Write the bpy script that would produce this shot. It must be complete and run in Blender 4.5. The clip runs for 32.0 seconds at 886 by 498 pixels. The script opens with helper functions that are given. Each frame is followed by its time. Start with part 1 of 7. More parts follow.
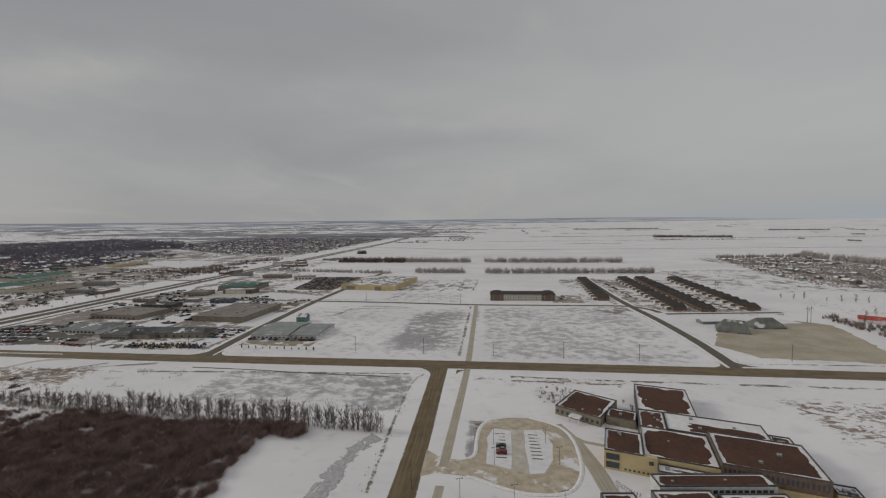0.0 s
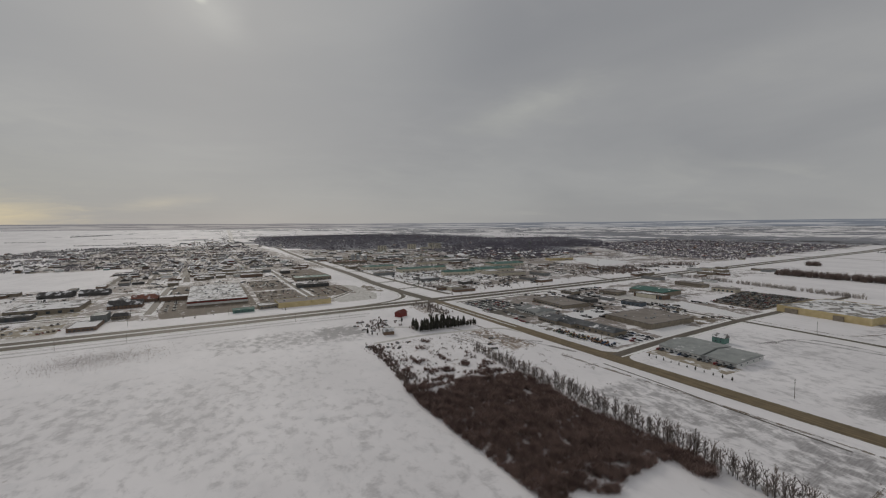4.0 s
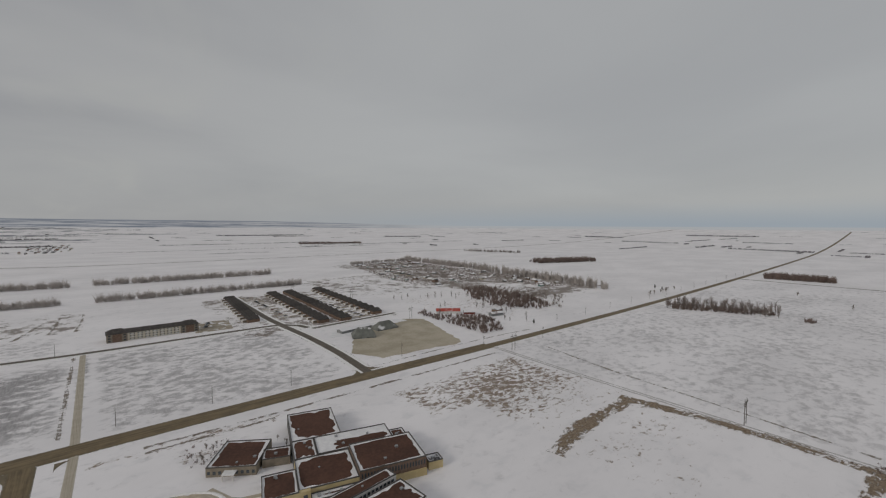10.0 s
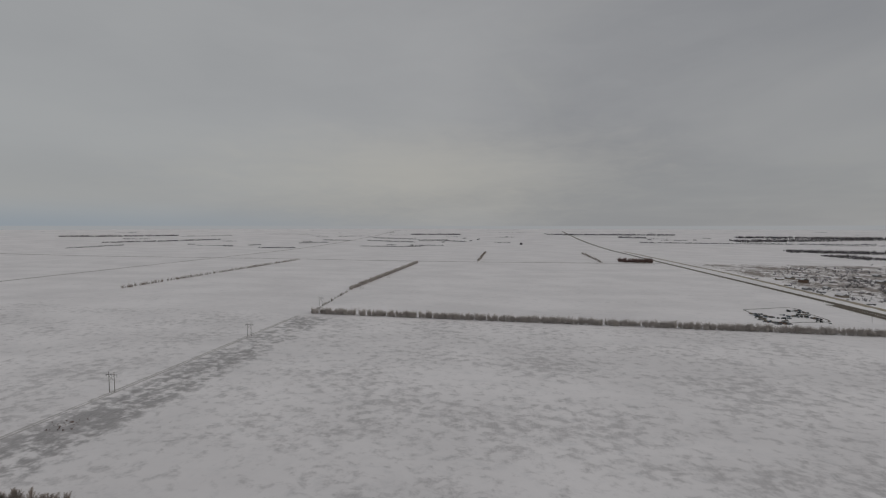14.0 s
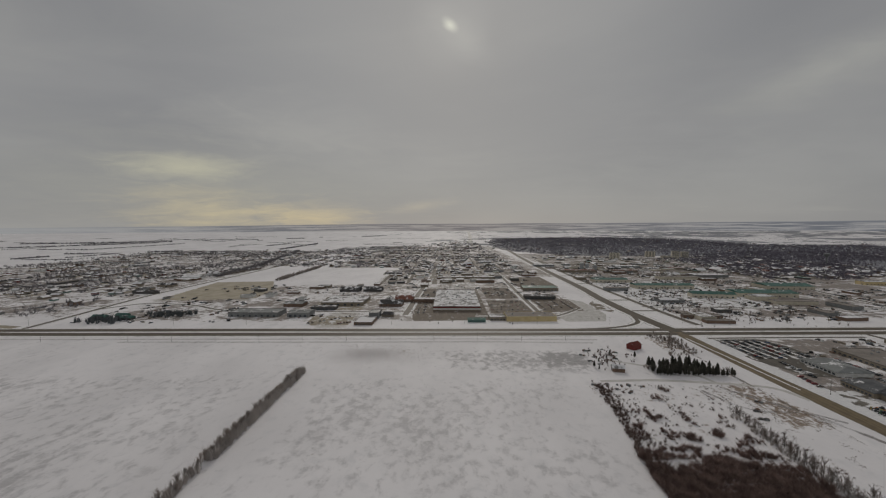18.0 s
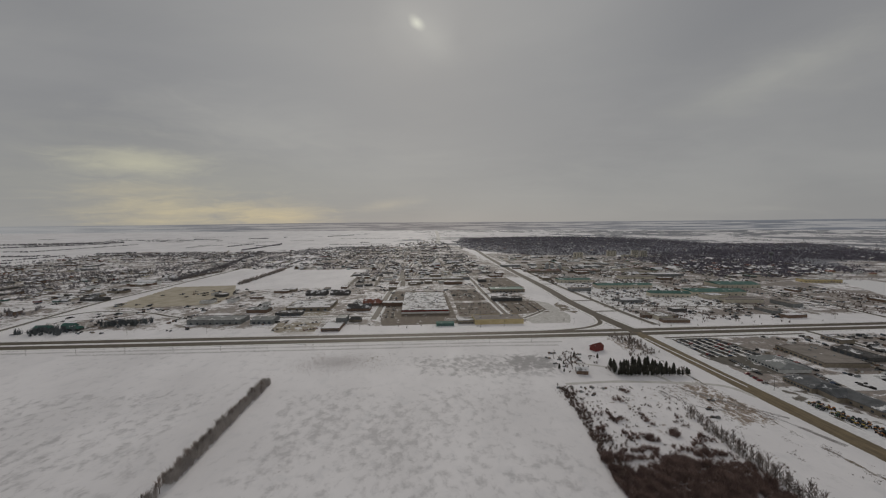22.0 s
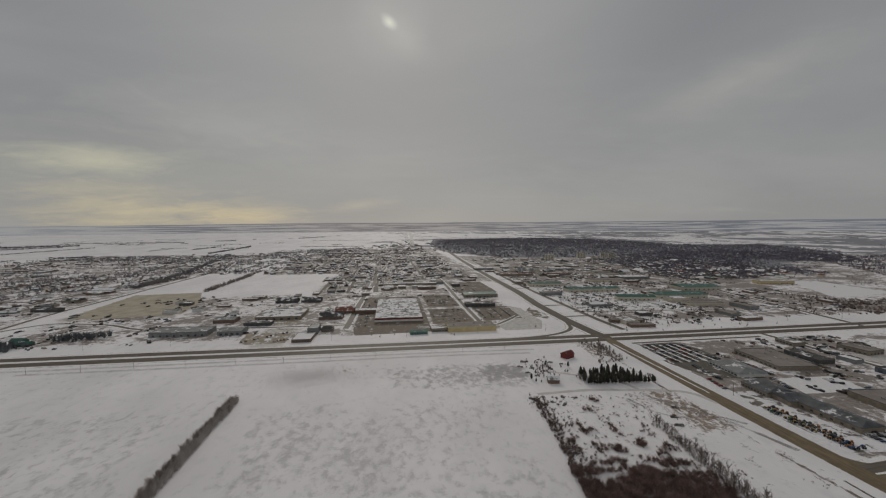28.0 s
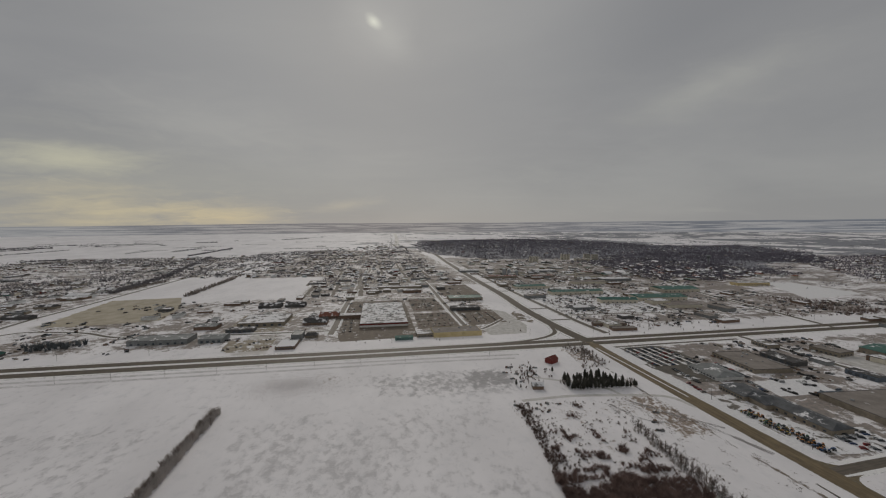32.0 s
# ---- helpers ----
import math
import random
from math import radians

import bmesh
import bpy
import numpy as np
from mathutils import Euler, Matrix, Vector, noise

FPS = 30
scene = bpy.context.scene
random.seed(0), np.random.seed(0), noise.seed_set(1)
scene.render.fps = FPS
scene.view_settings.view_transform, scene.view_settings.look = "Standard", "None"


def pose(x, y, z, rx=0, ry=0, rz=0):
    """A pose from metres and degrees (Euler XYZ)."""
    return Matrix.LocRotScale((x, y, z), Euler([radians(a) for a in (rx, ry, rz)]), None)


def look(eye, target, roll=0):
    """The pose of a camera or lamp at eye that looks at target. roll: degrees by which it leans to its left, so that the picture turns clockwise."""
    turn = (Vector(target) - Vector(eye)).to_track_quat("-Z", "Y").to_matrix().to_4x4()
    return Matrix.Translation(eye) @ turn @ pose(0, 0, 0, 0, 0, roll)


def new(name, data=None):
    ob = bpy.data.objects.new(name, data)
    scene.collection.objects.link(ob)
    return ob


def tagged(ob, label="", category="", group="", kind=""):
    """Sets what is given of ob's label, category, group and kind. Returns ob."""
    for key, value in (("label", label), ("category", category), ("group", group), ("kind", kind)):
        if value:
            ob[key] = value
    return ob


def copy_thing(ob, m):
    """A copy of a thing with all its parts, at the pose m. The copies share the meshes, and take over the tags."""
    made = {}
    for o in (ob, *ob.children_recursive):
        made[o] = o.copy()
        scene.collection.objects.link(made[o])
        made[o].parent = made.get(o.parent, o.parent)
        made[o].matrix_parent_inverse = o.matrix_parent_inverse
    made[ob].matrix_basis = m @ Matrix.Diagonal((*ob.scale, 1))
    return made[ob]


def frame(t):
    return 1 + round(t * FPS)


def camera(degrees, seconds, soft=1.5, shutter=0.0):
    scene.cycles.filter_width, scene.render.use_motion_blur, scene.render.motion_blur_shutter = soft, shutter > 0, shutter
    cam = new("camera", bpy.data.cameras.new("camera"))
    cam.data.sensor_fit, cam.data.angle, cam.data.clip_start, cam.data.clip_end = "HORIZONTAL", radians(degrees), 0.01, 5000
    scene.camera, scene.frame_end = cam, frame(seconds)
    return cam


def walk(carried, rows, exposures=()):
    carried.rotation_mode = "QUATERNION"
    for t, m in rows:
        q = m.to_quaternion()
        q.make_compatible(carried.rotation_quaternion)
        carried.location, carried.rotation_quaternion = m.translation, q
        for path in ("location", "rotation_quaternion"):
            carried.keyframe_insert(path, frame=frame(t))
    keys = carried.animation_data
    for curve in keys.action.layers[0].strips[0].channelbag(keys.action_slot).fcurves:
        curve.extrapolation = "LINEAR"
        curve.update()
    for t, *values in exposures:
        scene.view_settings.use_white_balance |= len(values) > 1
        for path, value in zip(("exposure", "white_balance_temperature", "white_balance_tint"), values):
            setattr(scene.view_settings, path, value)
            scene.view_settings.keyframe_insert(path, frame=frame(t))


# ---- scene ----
LENS = 93.97
PATH = [  # seconds, x, y, z, heading to the left of north, pitch, roll
    (0.0, 14.31, -301.59, 105.00, 6.03, -3.49, -0.76),
    (0.5, 14.75, -302.06, 105.85, 6.16, -3.52, -0.60),
    (1.0, 16.79, -304.09, 106.83, 14.85, -3.35, -0.69),
    (1.5, 15.67, -302.96, 107.88, 35.41, -3.22, -0.43),
    (2.0, 14.51, -302.82, 109.20, 53.43, -3.07, -0.33),
    (2.5, 13.98, -303.23, 110.35, 57.50, -3.09, -0.38),
    (3.0, 13.78, -303.44, 111.48, 58.16, -3.10, -0.39),
    (3.5, 13.87, -303.59, 112.10, 58.65, -3.04, -0.37),
    (5.5, 14.48, -304.86, 117.43, 60.26, -3.14, -0.33),
    (6.0, 14.45, -304.87, 118.09, 60.63, -3.09, -0.27),
    (6.5, 14.41, -304.78, 118.97, 61.01, -3.10, -0.28),
    (7.0, 14.40, -304.58, 119.71, 61.23, -3.04, -0.27),
    (7.5, 14.11, -303.77, 120.40, 50.23, -3.05, -0.25),
    (8.0, 14.11, -303.37, 121.22, 32.05, -3.17, -0.21),
    (8.5, 13.96, -303.40, 122.74, 13.74, -3.30, -0.18),
    (9.0, 13.34, -303.82, 123.67, -3.85, -3.34, 0.10),
    (9.5, 13.16, -304.98, 125.43, -21.98, -3.31, 0.13),
    (10.0, 12.36, -305.48, 126.85, -40.20, -3.19, 0.23),
    (10.5, 11.05, -305.47, 127.40, -57.54, -3.24, -0.11),
    (11.0, 9.50, -305.52, 129.17, -73.16, -3.39, -0.11),
    (11.5, 7.99, -305.45, 130.25, -87.16, -3.32, 0.09),
    (12.0, 8.94, -304.98, 130.81, -102.26, -3.18, 0.15),
    (12.5, 8.80, -304.86, 131.58, -117.58, -3.14, 0.18),
    (13.0, 7.25, -304.24, 133.07, -133.99, -3.18, 0.20),
    (13.5, 6.86, -302.42, 134.21, -152.40, -3.18, 0.15),
    (14.0, 6.89, -301.23, 134.88, -171.07, -3.19, 0.02),
    (14.5, 7.04, -300.82, 136.03, -189.08, -3.14, 0.02),
    (15.0, 6.77, -300.28, 136.90, -207.45, -3.10, 0.04),
    (15.5, 6.13, -300.41, 137.53, -226.45, -2.97, 0.08),
    (16.0, 5.98, -300.32, 137.69, -245.00, -2.96, 0.02),
    (16.5, 5.83, -300.22, 137.85, -260.50, -2.94, -0.03),
    (17.0, 5.68, -300.12, 138.01, -267.60, -2.93, -0.09),
    (17.5, 5.54, -300.03, 138.17, -269.26, -2.92, -0.15),
    (18.0, 5.59, -300.02, 139.22, -269.95, -2.94, -0.19),
    (18.5, 6.25, -300.01, 140.48, -270.67, -2.98, -0.16),
    (19.0, 6.49, -300.08, 141.38, -271.29, -3.00, -0.16),
    (19.5, 6.64, -300.08, 142.36, -271.96, -3.01, -0.15),
    (20.0, 6.41, -300.34, 143.13, -272.54, -3.04, -0.16),
    (20.5, 6.09, -300.34, 144.36, -273.16, -3.08, -0.20),
    (21.0, 6.05, -300.37, 145.38, -273.69, -3.10, -0.23),
    (21.5, 6.08, -300.33, 146.43, -274.03, -3.12, -0.23),
    (22.0, 6.18, -300.33, 147.45, -274.39, -3.14, -0.26),
    (22.5, 5.99, -300.22, 148.56, -274.73, -3.13, -0.31),
    (23.0, 5.88, -300.14, 149.36, -275.09, -3.14, -0.26),
    (23.5, 5.78, -299.99, 149.82, -275.46, -3.09, -0.23),
    (24.0, 5.60, -299.84, 150.75, -275.77, -3.08, -0.19),
    (24.5, 5.75, -299.72, 151.54, -276.11, -3.07, -0.22),
    (25.0, 5.74, -299.64, 152.50, -276.43, -3.06, -0.22),
    (25.5, 5.54, -299.75, 153.48, -276.79, -3.04, -0.29),
    (27.5, 5.50, -299.80, 158.21, -277.75, -3.12, -0.30),
    (28.0, 5.46, -299.70, 159.17, -278.05, -3.11, -0.30),
    (28.5, 5.20, -299.74, 159.66, -278.27, -3.06, -0.26),
    (29.0, 5.18, -299.69, 160.62, -278.54, -3.05, -0.29),
    (29.5, 5.38, -299.75, 161.73, -278.88, -3.06, -0.32),
    (30.0, 5.48, -299.85, 162.93, -279.12, -3.09, -0.27),
    (30.5, 5.78, -299.88, 164.10, -279.36, -3.11, -0.33),
    (31.0, 5.76, -299.84, 165.16, -279.64, -3.09, -0.34),
    (31.5, 5.84, -299.63, 165.89, -279.84, -3.05, -0.28),
    (32.0, 5.80, -299.67, 166.56, -280.10, -3.06, -0.31),
]
cam = camera(LENS, 32.0, soft=1.2)


def heading(row):
    t, x, y, z, yaw, pitch, roll = row
    a, b = radians(yaw), radians(pitch)
    way = Vector((-math.sin(a) * math.cos(b), math.cos(a) * math.cos(b), math.sin(b)))
    return t, look((x, y, z), Vector((x, y, z)) + 100 * way, roll)


walk(cam, [heading(r) for r in PATH], [(0.0, -0.10, 6530, 10), (1.0, -0.14, 6530, 10), (3.0, -0.21, 6500, 10), (7.0, -0.17, 6540, 10), (10.0, -0.15, 6440, 10), (12.0, -0.21, 6380, 10),
                                          (15.0, -0.38, 6470, 10), (18.0, -0.43, 6600, 10), (20.0, -0.38, 6580, 10), (32.0, -0.39, 6570, 10)])

# ---- sky and sun ----
SUN_BEARING, SUN_HEIGHT = 89.0, 25.5        # degrees: to the left of +y, above the horizon
a, b = radians(SUN_BEARING), radians(SUN_HEIGHT)
SUN_WAY = Vector((-math.sin(a) * math.cos(b), math.cos(a) * math.cos(b), math.sin(b)))
sun_data = bpy.data.lights.new("sun", "SUN")
sun_data.energy, sun_data.angle, sun_data.color = 0.95, radians(14), (1.0, 0.935, 0.84)
sun = new("sun", sun_data)
sun.matrix_world = look(SUN_WAY * 900, (0, 0, 0))


class Nodes:
    """Small helper to write node trees in lines."""

    def __init__(self, tree):
        self.tree = tree
        tree.nodes.clear()

    def add(self, kind, ins=None, operation="", attribute_name=""):
        node = self.tree.nodes.new(kind)
        if operation:
            node.operation = operation
        if attribute_name:
            node.attribute_name = attribute_name
        for key, value in (ins or {}).items():
            if hasattr(value, "is_linked"):
                self.tree.links.new(value, node.inputs[key])
            else:
                node.inputs[key].default_value = value
        return node

    def math(self, op, x, y=0.0, clamp=False):
        node = self.add("ShaderNodeMath", {0: x, 1: y}, operation=op)
        node.use_clamp = clamp
        return node.outputs[0]

    def ramp(self, x, lo, hi, to_lo=0.0, to_hi=1.0):
        node = self.add("ShaderNodeMapRange", {0: x, 1: lo, 2: hi, 3: to_lo, 4: to_hi})
        node.interpolation_type = "SMOOTHSTEP"
        return node.outputs[0]

    def mix(self, fac, x, y):
        n = self.add("ShaderNodeMix")
        n.data_type = "RGBA"
        for i, v in ((0, fac), (6, x), (7, y)):
            if hasattr(v, "is_linked"):
                self.tree.links.new(v, n.inputs[i])
            elif i == 0:
                n.inputs[i].default_value = v
            else:
                n.inputs[i].default_value = (*v, 1.0) if len(v) == 3 else v
        return n.outputs[2]

    def noise(self, vec, scale, detail=4.0, rough=0.55, warp=0.0):
        return self.add("ShaderNodeTexNoise", {"Vector": vec, "Scale": scale, "Detail": detail, "Roughness": rough,
                                               "Distortion": warp}).outputs[0]

    def scaled(self, vec, sx, sy, sz, turn=0.0):
        return self.add("ShaderNodeMapping", {0: vec, 2: (0, 0, radians(turn)), 3: (sx, sy, sz)}).outputs[0]


def build_world():
    world = bpy.data.worlds.new("winter_sky")
    scene.world = world
    world.use_nodes = True
    n = Nodes(world.node_tree)
    way = n.add("ShaderNodeTexCoord").outputs["Generated"]
    sep = n.add("ShaderNodeSeparateXYZ", {0: way})
    up = sep.outputs[2]
    clear_sky = n.add("ShaderNodeTexSky")
    clear_sky.sky_type, clear_sky.sun_disc = "NISHITA", False
    clear_sky.sun_elevation, clear_sky.sun_rotation = radians(SUN_HEIGHT), radians(-SUN_BEARING)
    clear_sky.air_density, clear_sky.dust_density = 1.2, 0.8
    sky = clear_sky.outputs[0]
    # broad cloud layer, flattened towards the horizon
    lift = n.math("ADD", n.math("ABSOLUTE", up), 0.16)
    flat = n.add("ShaderNodeVectorMath", {0: way, 1: n.add("ShaderNodeCombineXYZ", {0: lift, 1: lift, 2: 1.0}).outputs[0]},
                 operation="DIVIDE").outputs[0]
    big = n.noise(n.scaled(flat, 0.34, 0.34, 1.6), 1.0, 5.0, 0.5, 0.4)
    wisps = n.noise(n.scaled(flat, 0.9, 0.45, 2.2, 20), 1.6, 6.0, 0.55, 0.6)
    shreds = n.math("ADD", n.math("MULTIPLY", wisps, 0.55), n.math("MULTIPLY", n.noise(n.scaled(flat, 1.6, 1.6, 9.0, 35), 2.2, 6.0, 0.6, 0.8), 0.45))
    # how far towards the hidden sun
    near_sun = n.add("ShaderNodeVectorMath", {0: way, 1: tuple(SUN_WAY)}, operation="DOT_PRODUCT").outputs[1]
    east = n.ramp(sep.outputs[0], -0.2, 0.7)
    rough_tone = n.mix(n.ramp(big, 0.36, 0.66), (0.290, 0.294, 0.306), (0.375, 0.376, 0.376))
    even_tone = n.mix(n.ramp(big, 0.30, 0.70), (0.360, 0.366, 0.372), (0.418, 0.424, 0.424))
    cloud = n.mix(east, rough_tone, even_tone)
    cloud = n.mix(n.math("MULTIPLY", n.ramp(wisps, 0.52, 0.78), n.ramp(east, 0.0, 1.0, 0.30, 0.10)), cloud, (0.44, 0.44, 0.41))

    def bank(tone, strength, bearing, height, wide, tall, torn=0.5, tilt=0.0, core=0.0):
        """A soft cloud bank or break: where it stands in degrees, how wide and tall, and how torn by the wisps."""
        ahead = n.add("ShaderNodeVectorMath", {0: way, 1: (-math.sin(radians(bearing)), math.cos(radians(bearing)), 0.0)}, operation="DOT_PRODUCT").outputs[1]
        side = n.add("ShaderNodeVectorMath", {0: way, 1: (math.cos(radians(bearing)), math.sin(radians(bearing)), 0.0)}, operation="DOT_PRODUCT").outputs[1]
        a = n.math("DIVIDE", side, math.sin(radians(wide)))
        e = n.math("DIVIDE", n.math("SUBTRACT", up, math.sin(radians(height))), math.sin(radians(tall)))
        if tilt:
            k, c, s = tall / wide, math.cos(radians(tilt)), math.sin(radians(tilt))
            a, e = (n.math("ADD", n.math("MULTIPLY", a, c), n.math("MULTIPLY", e, s * k)),
                    n.math("SUBTRACT", n.math("MULTIPLY", e, c), n.math("MULTIPLY", a, s / k)))
        d = n.math("SQRT", n.math("ADD", n.math("MULTIPLY", a, a), n.math("MULTIPLY", e, e)))
        d = n.math("ADD", d, n.math("MULTIPLY", n.math("SUBTRACT", shreds, 0.5), torn * 2.4))
        f = n.math("MULTIPLY", n.ramp(d, core, 1.05, strength, 0.0), n.ramp(ahead, 0.0, 0.15))
        return n.mix(f, cloud, tone)

    cloud = bank((0.225, 0.232, 0.245), 0.22, 48, 17, 44, 22, 0.4)
    cloud = bank((0.47, 0.47, 0.47), 0.55, 190, 24, 50, 24, 0.4, core=-0.3)
    cloud = bank((0.262, 0.262, 0.275), 0.6, 76, 12, 26, 9, 0.5)
    # paler towards the horizon, a faint blue line on the side away from the sun
    low = n.ramp(up, 0.0, 0.22, 1.0, 0.0)
    cloud = n.mix(n.math("MULTIPLY", low, 0.30), cloud, (0.40, 0.405, 0.40))
    away = n.ramp(sep.outputs[0], 0.1, 0.95)
    cloud = n.mix(n.math("MULTIPLY", n.ramp(up, 0.0, 0.06, 1.0, 0.0), n.math("MULTIPLY", away, 0.75)), cloud,
                  (0.29, 0.345, 0.40))
    # yellow breaks low in the south-west, pale breaks higher up, and the veiled sun
    cloud = bank((0.46, 0.455, 0.40), 0.5, 116, 5, 34, 9, 0.6, core=-0.3)
    cloud = bank((0.70, 0.61, 0.40), 0.72, 119, 1.6, 11, 4.0, 0.8, core=-0.35)
    cloud = bank((0.74, 0.62, 0.38), 0.80, 107, 1.2, 10, 3.2, 0.8, core=-0.35)
    cloud = bank((0.64, 0.62, 0.47), 0.75, 122, 7.2, 9, 2.0, 0.85, core=-0.3)
    cloud = bank((0.60, 0.54, 0.42), 0.6, 93, 3.0, 6, 1.1, 0.6, 8, core=-0.3)
    cloud = bank((0.47, 0.465, 0.44), 0.5, 108, 12.5, 19, 5.0, 0.9, -6, core=-0.35)
    cloud = bank((0.46, 0.462, 0.43), 0.6, 47, 15.5, 13, 3.2, 0.9, 14, core=-0.3)
    cloud = bank((0.50, 0.48, 0.43), 0.6, 192, 7, 40, 8, 0.4)
    cloud = n.mix(n.ramp(near_sun, 0.80, 0.998, 0.0, 0.5), cloud, (0.455, 0.455, 0.448))
    halo = n.math("MULTIPLY", n.ramp(near_sun, 0.9945, 1.0003), n.math("ADD", n.math("MULTIPLY", wisps, 0.30), 0.0))
    cloud = n.mix(halo, cloud, (0.60, 0.60, 0.58))
    cloud = bank((0.62, 0.62, 0.58), 0.35, SUN_BEARING - 1.5, SUN_HEIGHT - 1.2, 6.0, 2.6, 0.6, -32, core=-0.25)
    cloud = bank((0.86, 0.87, 0.76), 0.9, SUN_BEARING, SUN_HEIGHT, 1.35, 0.8, 0.6, -30, core=-0.1)
    # hazy land and low blue hills past the rim, haze put into their colours, from the north round to the south-west
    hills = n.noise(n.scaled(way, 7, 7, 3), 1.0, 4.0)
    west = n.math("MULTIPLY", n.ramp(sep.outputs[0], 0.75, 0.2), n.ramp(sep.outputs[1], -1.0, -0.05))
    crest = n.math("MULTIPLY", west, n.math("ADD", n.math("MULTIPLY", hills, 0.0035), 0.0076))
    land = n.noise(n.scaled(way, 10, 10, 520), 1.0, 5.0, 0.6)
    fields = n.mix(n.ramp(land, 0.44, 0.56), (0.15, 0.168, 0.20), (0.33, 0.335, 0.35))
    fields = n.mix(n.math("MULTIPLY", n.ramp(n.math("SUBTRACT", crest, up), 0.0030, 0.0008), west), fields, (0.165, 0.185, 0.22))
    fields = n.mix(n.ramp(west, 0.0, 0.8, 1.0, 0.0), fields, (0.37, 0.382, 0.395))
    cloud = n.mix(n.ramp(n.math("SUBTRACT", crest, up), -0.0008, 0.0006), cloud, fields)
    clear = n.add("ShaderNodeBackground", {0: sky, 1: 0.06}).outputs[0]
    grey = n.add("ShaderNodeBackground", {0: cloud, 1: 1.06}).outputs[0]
    both = n.add("ShaderNodeMixShader", {0: 0.955, 1: clear, 2: grey}).outputs[0]
    n.add("ShaderNodeOutputWorld", {0: both})


build_world()

# ---- materials ----
MATS = {}


def paint(name, dark, light, size=2.0, rough=0.8, metal=0.0, grain=0.25, bump=0.0, vary=0.0, snow=0.0):
    """A surface of two close tones: blotches of about `size` metres, finer grain, and snow lying on what faces up."""
    if name in MATS:
        return MATS[name]
    m = bpy.data.materials.new(name)
    m.use_nodes = True
    n = Nodes(m.node_tree)
    at = n.add("ShaderNodeTexCoord").outputs["Object"]
    big = n.noise(at, 1.0 / size, 4.0)
    fine = n.noise(at, 9.0 / size, 3.0)
    both = n.math("ADD", n.math("MULTIPLY", big, 1 - grain), n.math("MULTIPLY", fine, grain))
    col = n.mix(n.ramp(both, 0.34, 0.66), dark, light)
    if vary:
        own = n.add("ShaderNodeObjectInfo").outputs["Random"]
        hsv = n.add("ShaderNodeHueSaturation", {"Color": col, "Value": n.ramp(own, 0, 1, 1 - vary, 1 + vary)})
        col = hsv.outputs[0]
    if snow:
        facing = n.add("ShaderNodeSeparateXYZ", {0: n.add("ShaderNodeNewGeometry").outputs["Normal"]}).outputs[2]
        place = n.add("ShaderNodeNewGeometry").outputs["Position"]
        drift = n.noise(place, 0.085, 5.0, 0.62)
        lies = n.math("MULTIPLY", n.ramp(facing, 0.55, 0.8), n.ramp(drift, 0.72 - 0.5 * snow, 0.80 - 0.5 * snow))
        col = n.mix(lies, col, (0.80, 0.79, 0.80))
    ins = {"Base Color": col, "Roughness": rough, "Metallic": metal}
    if bump:
        ins["Normal"] = n.add("ShaderNodeBump", {"Strength": bump, "Height": both}).outputs[0]
    n.add("ShaderNodeOutputMaterial", {0: n.add("ShaderNodeBsdfPrincipled", ins).outputs[0]})
    MATS[name] = m
    return m


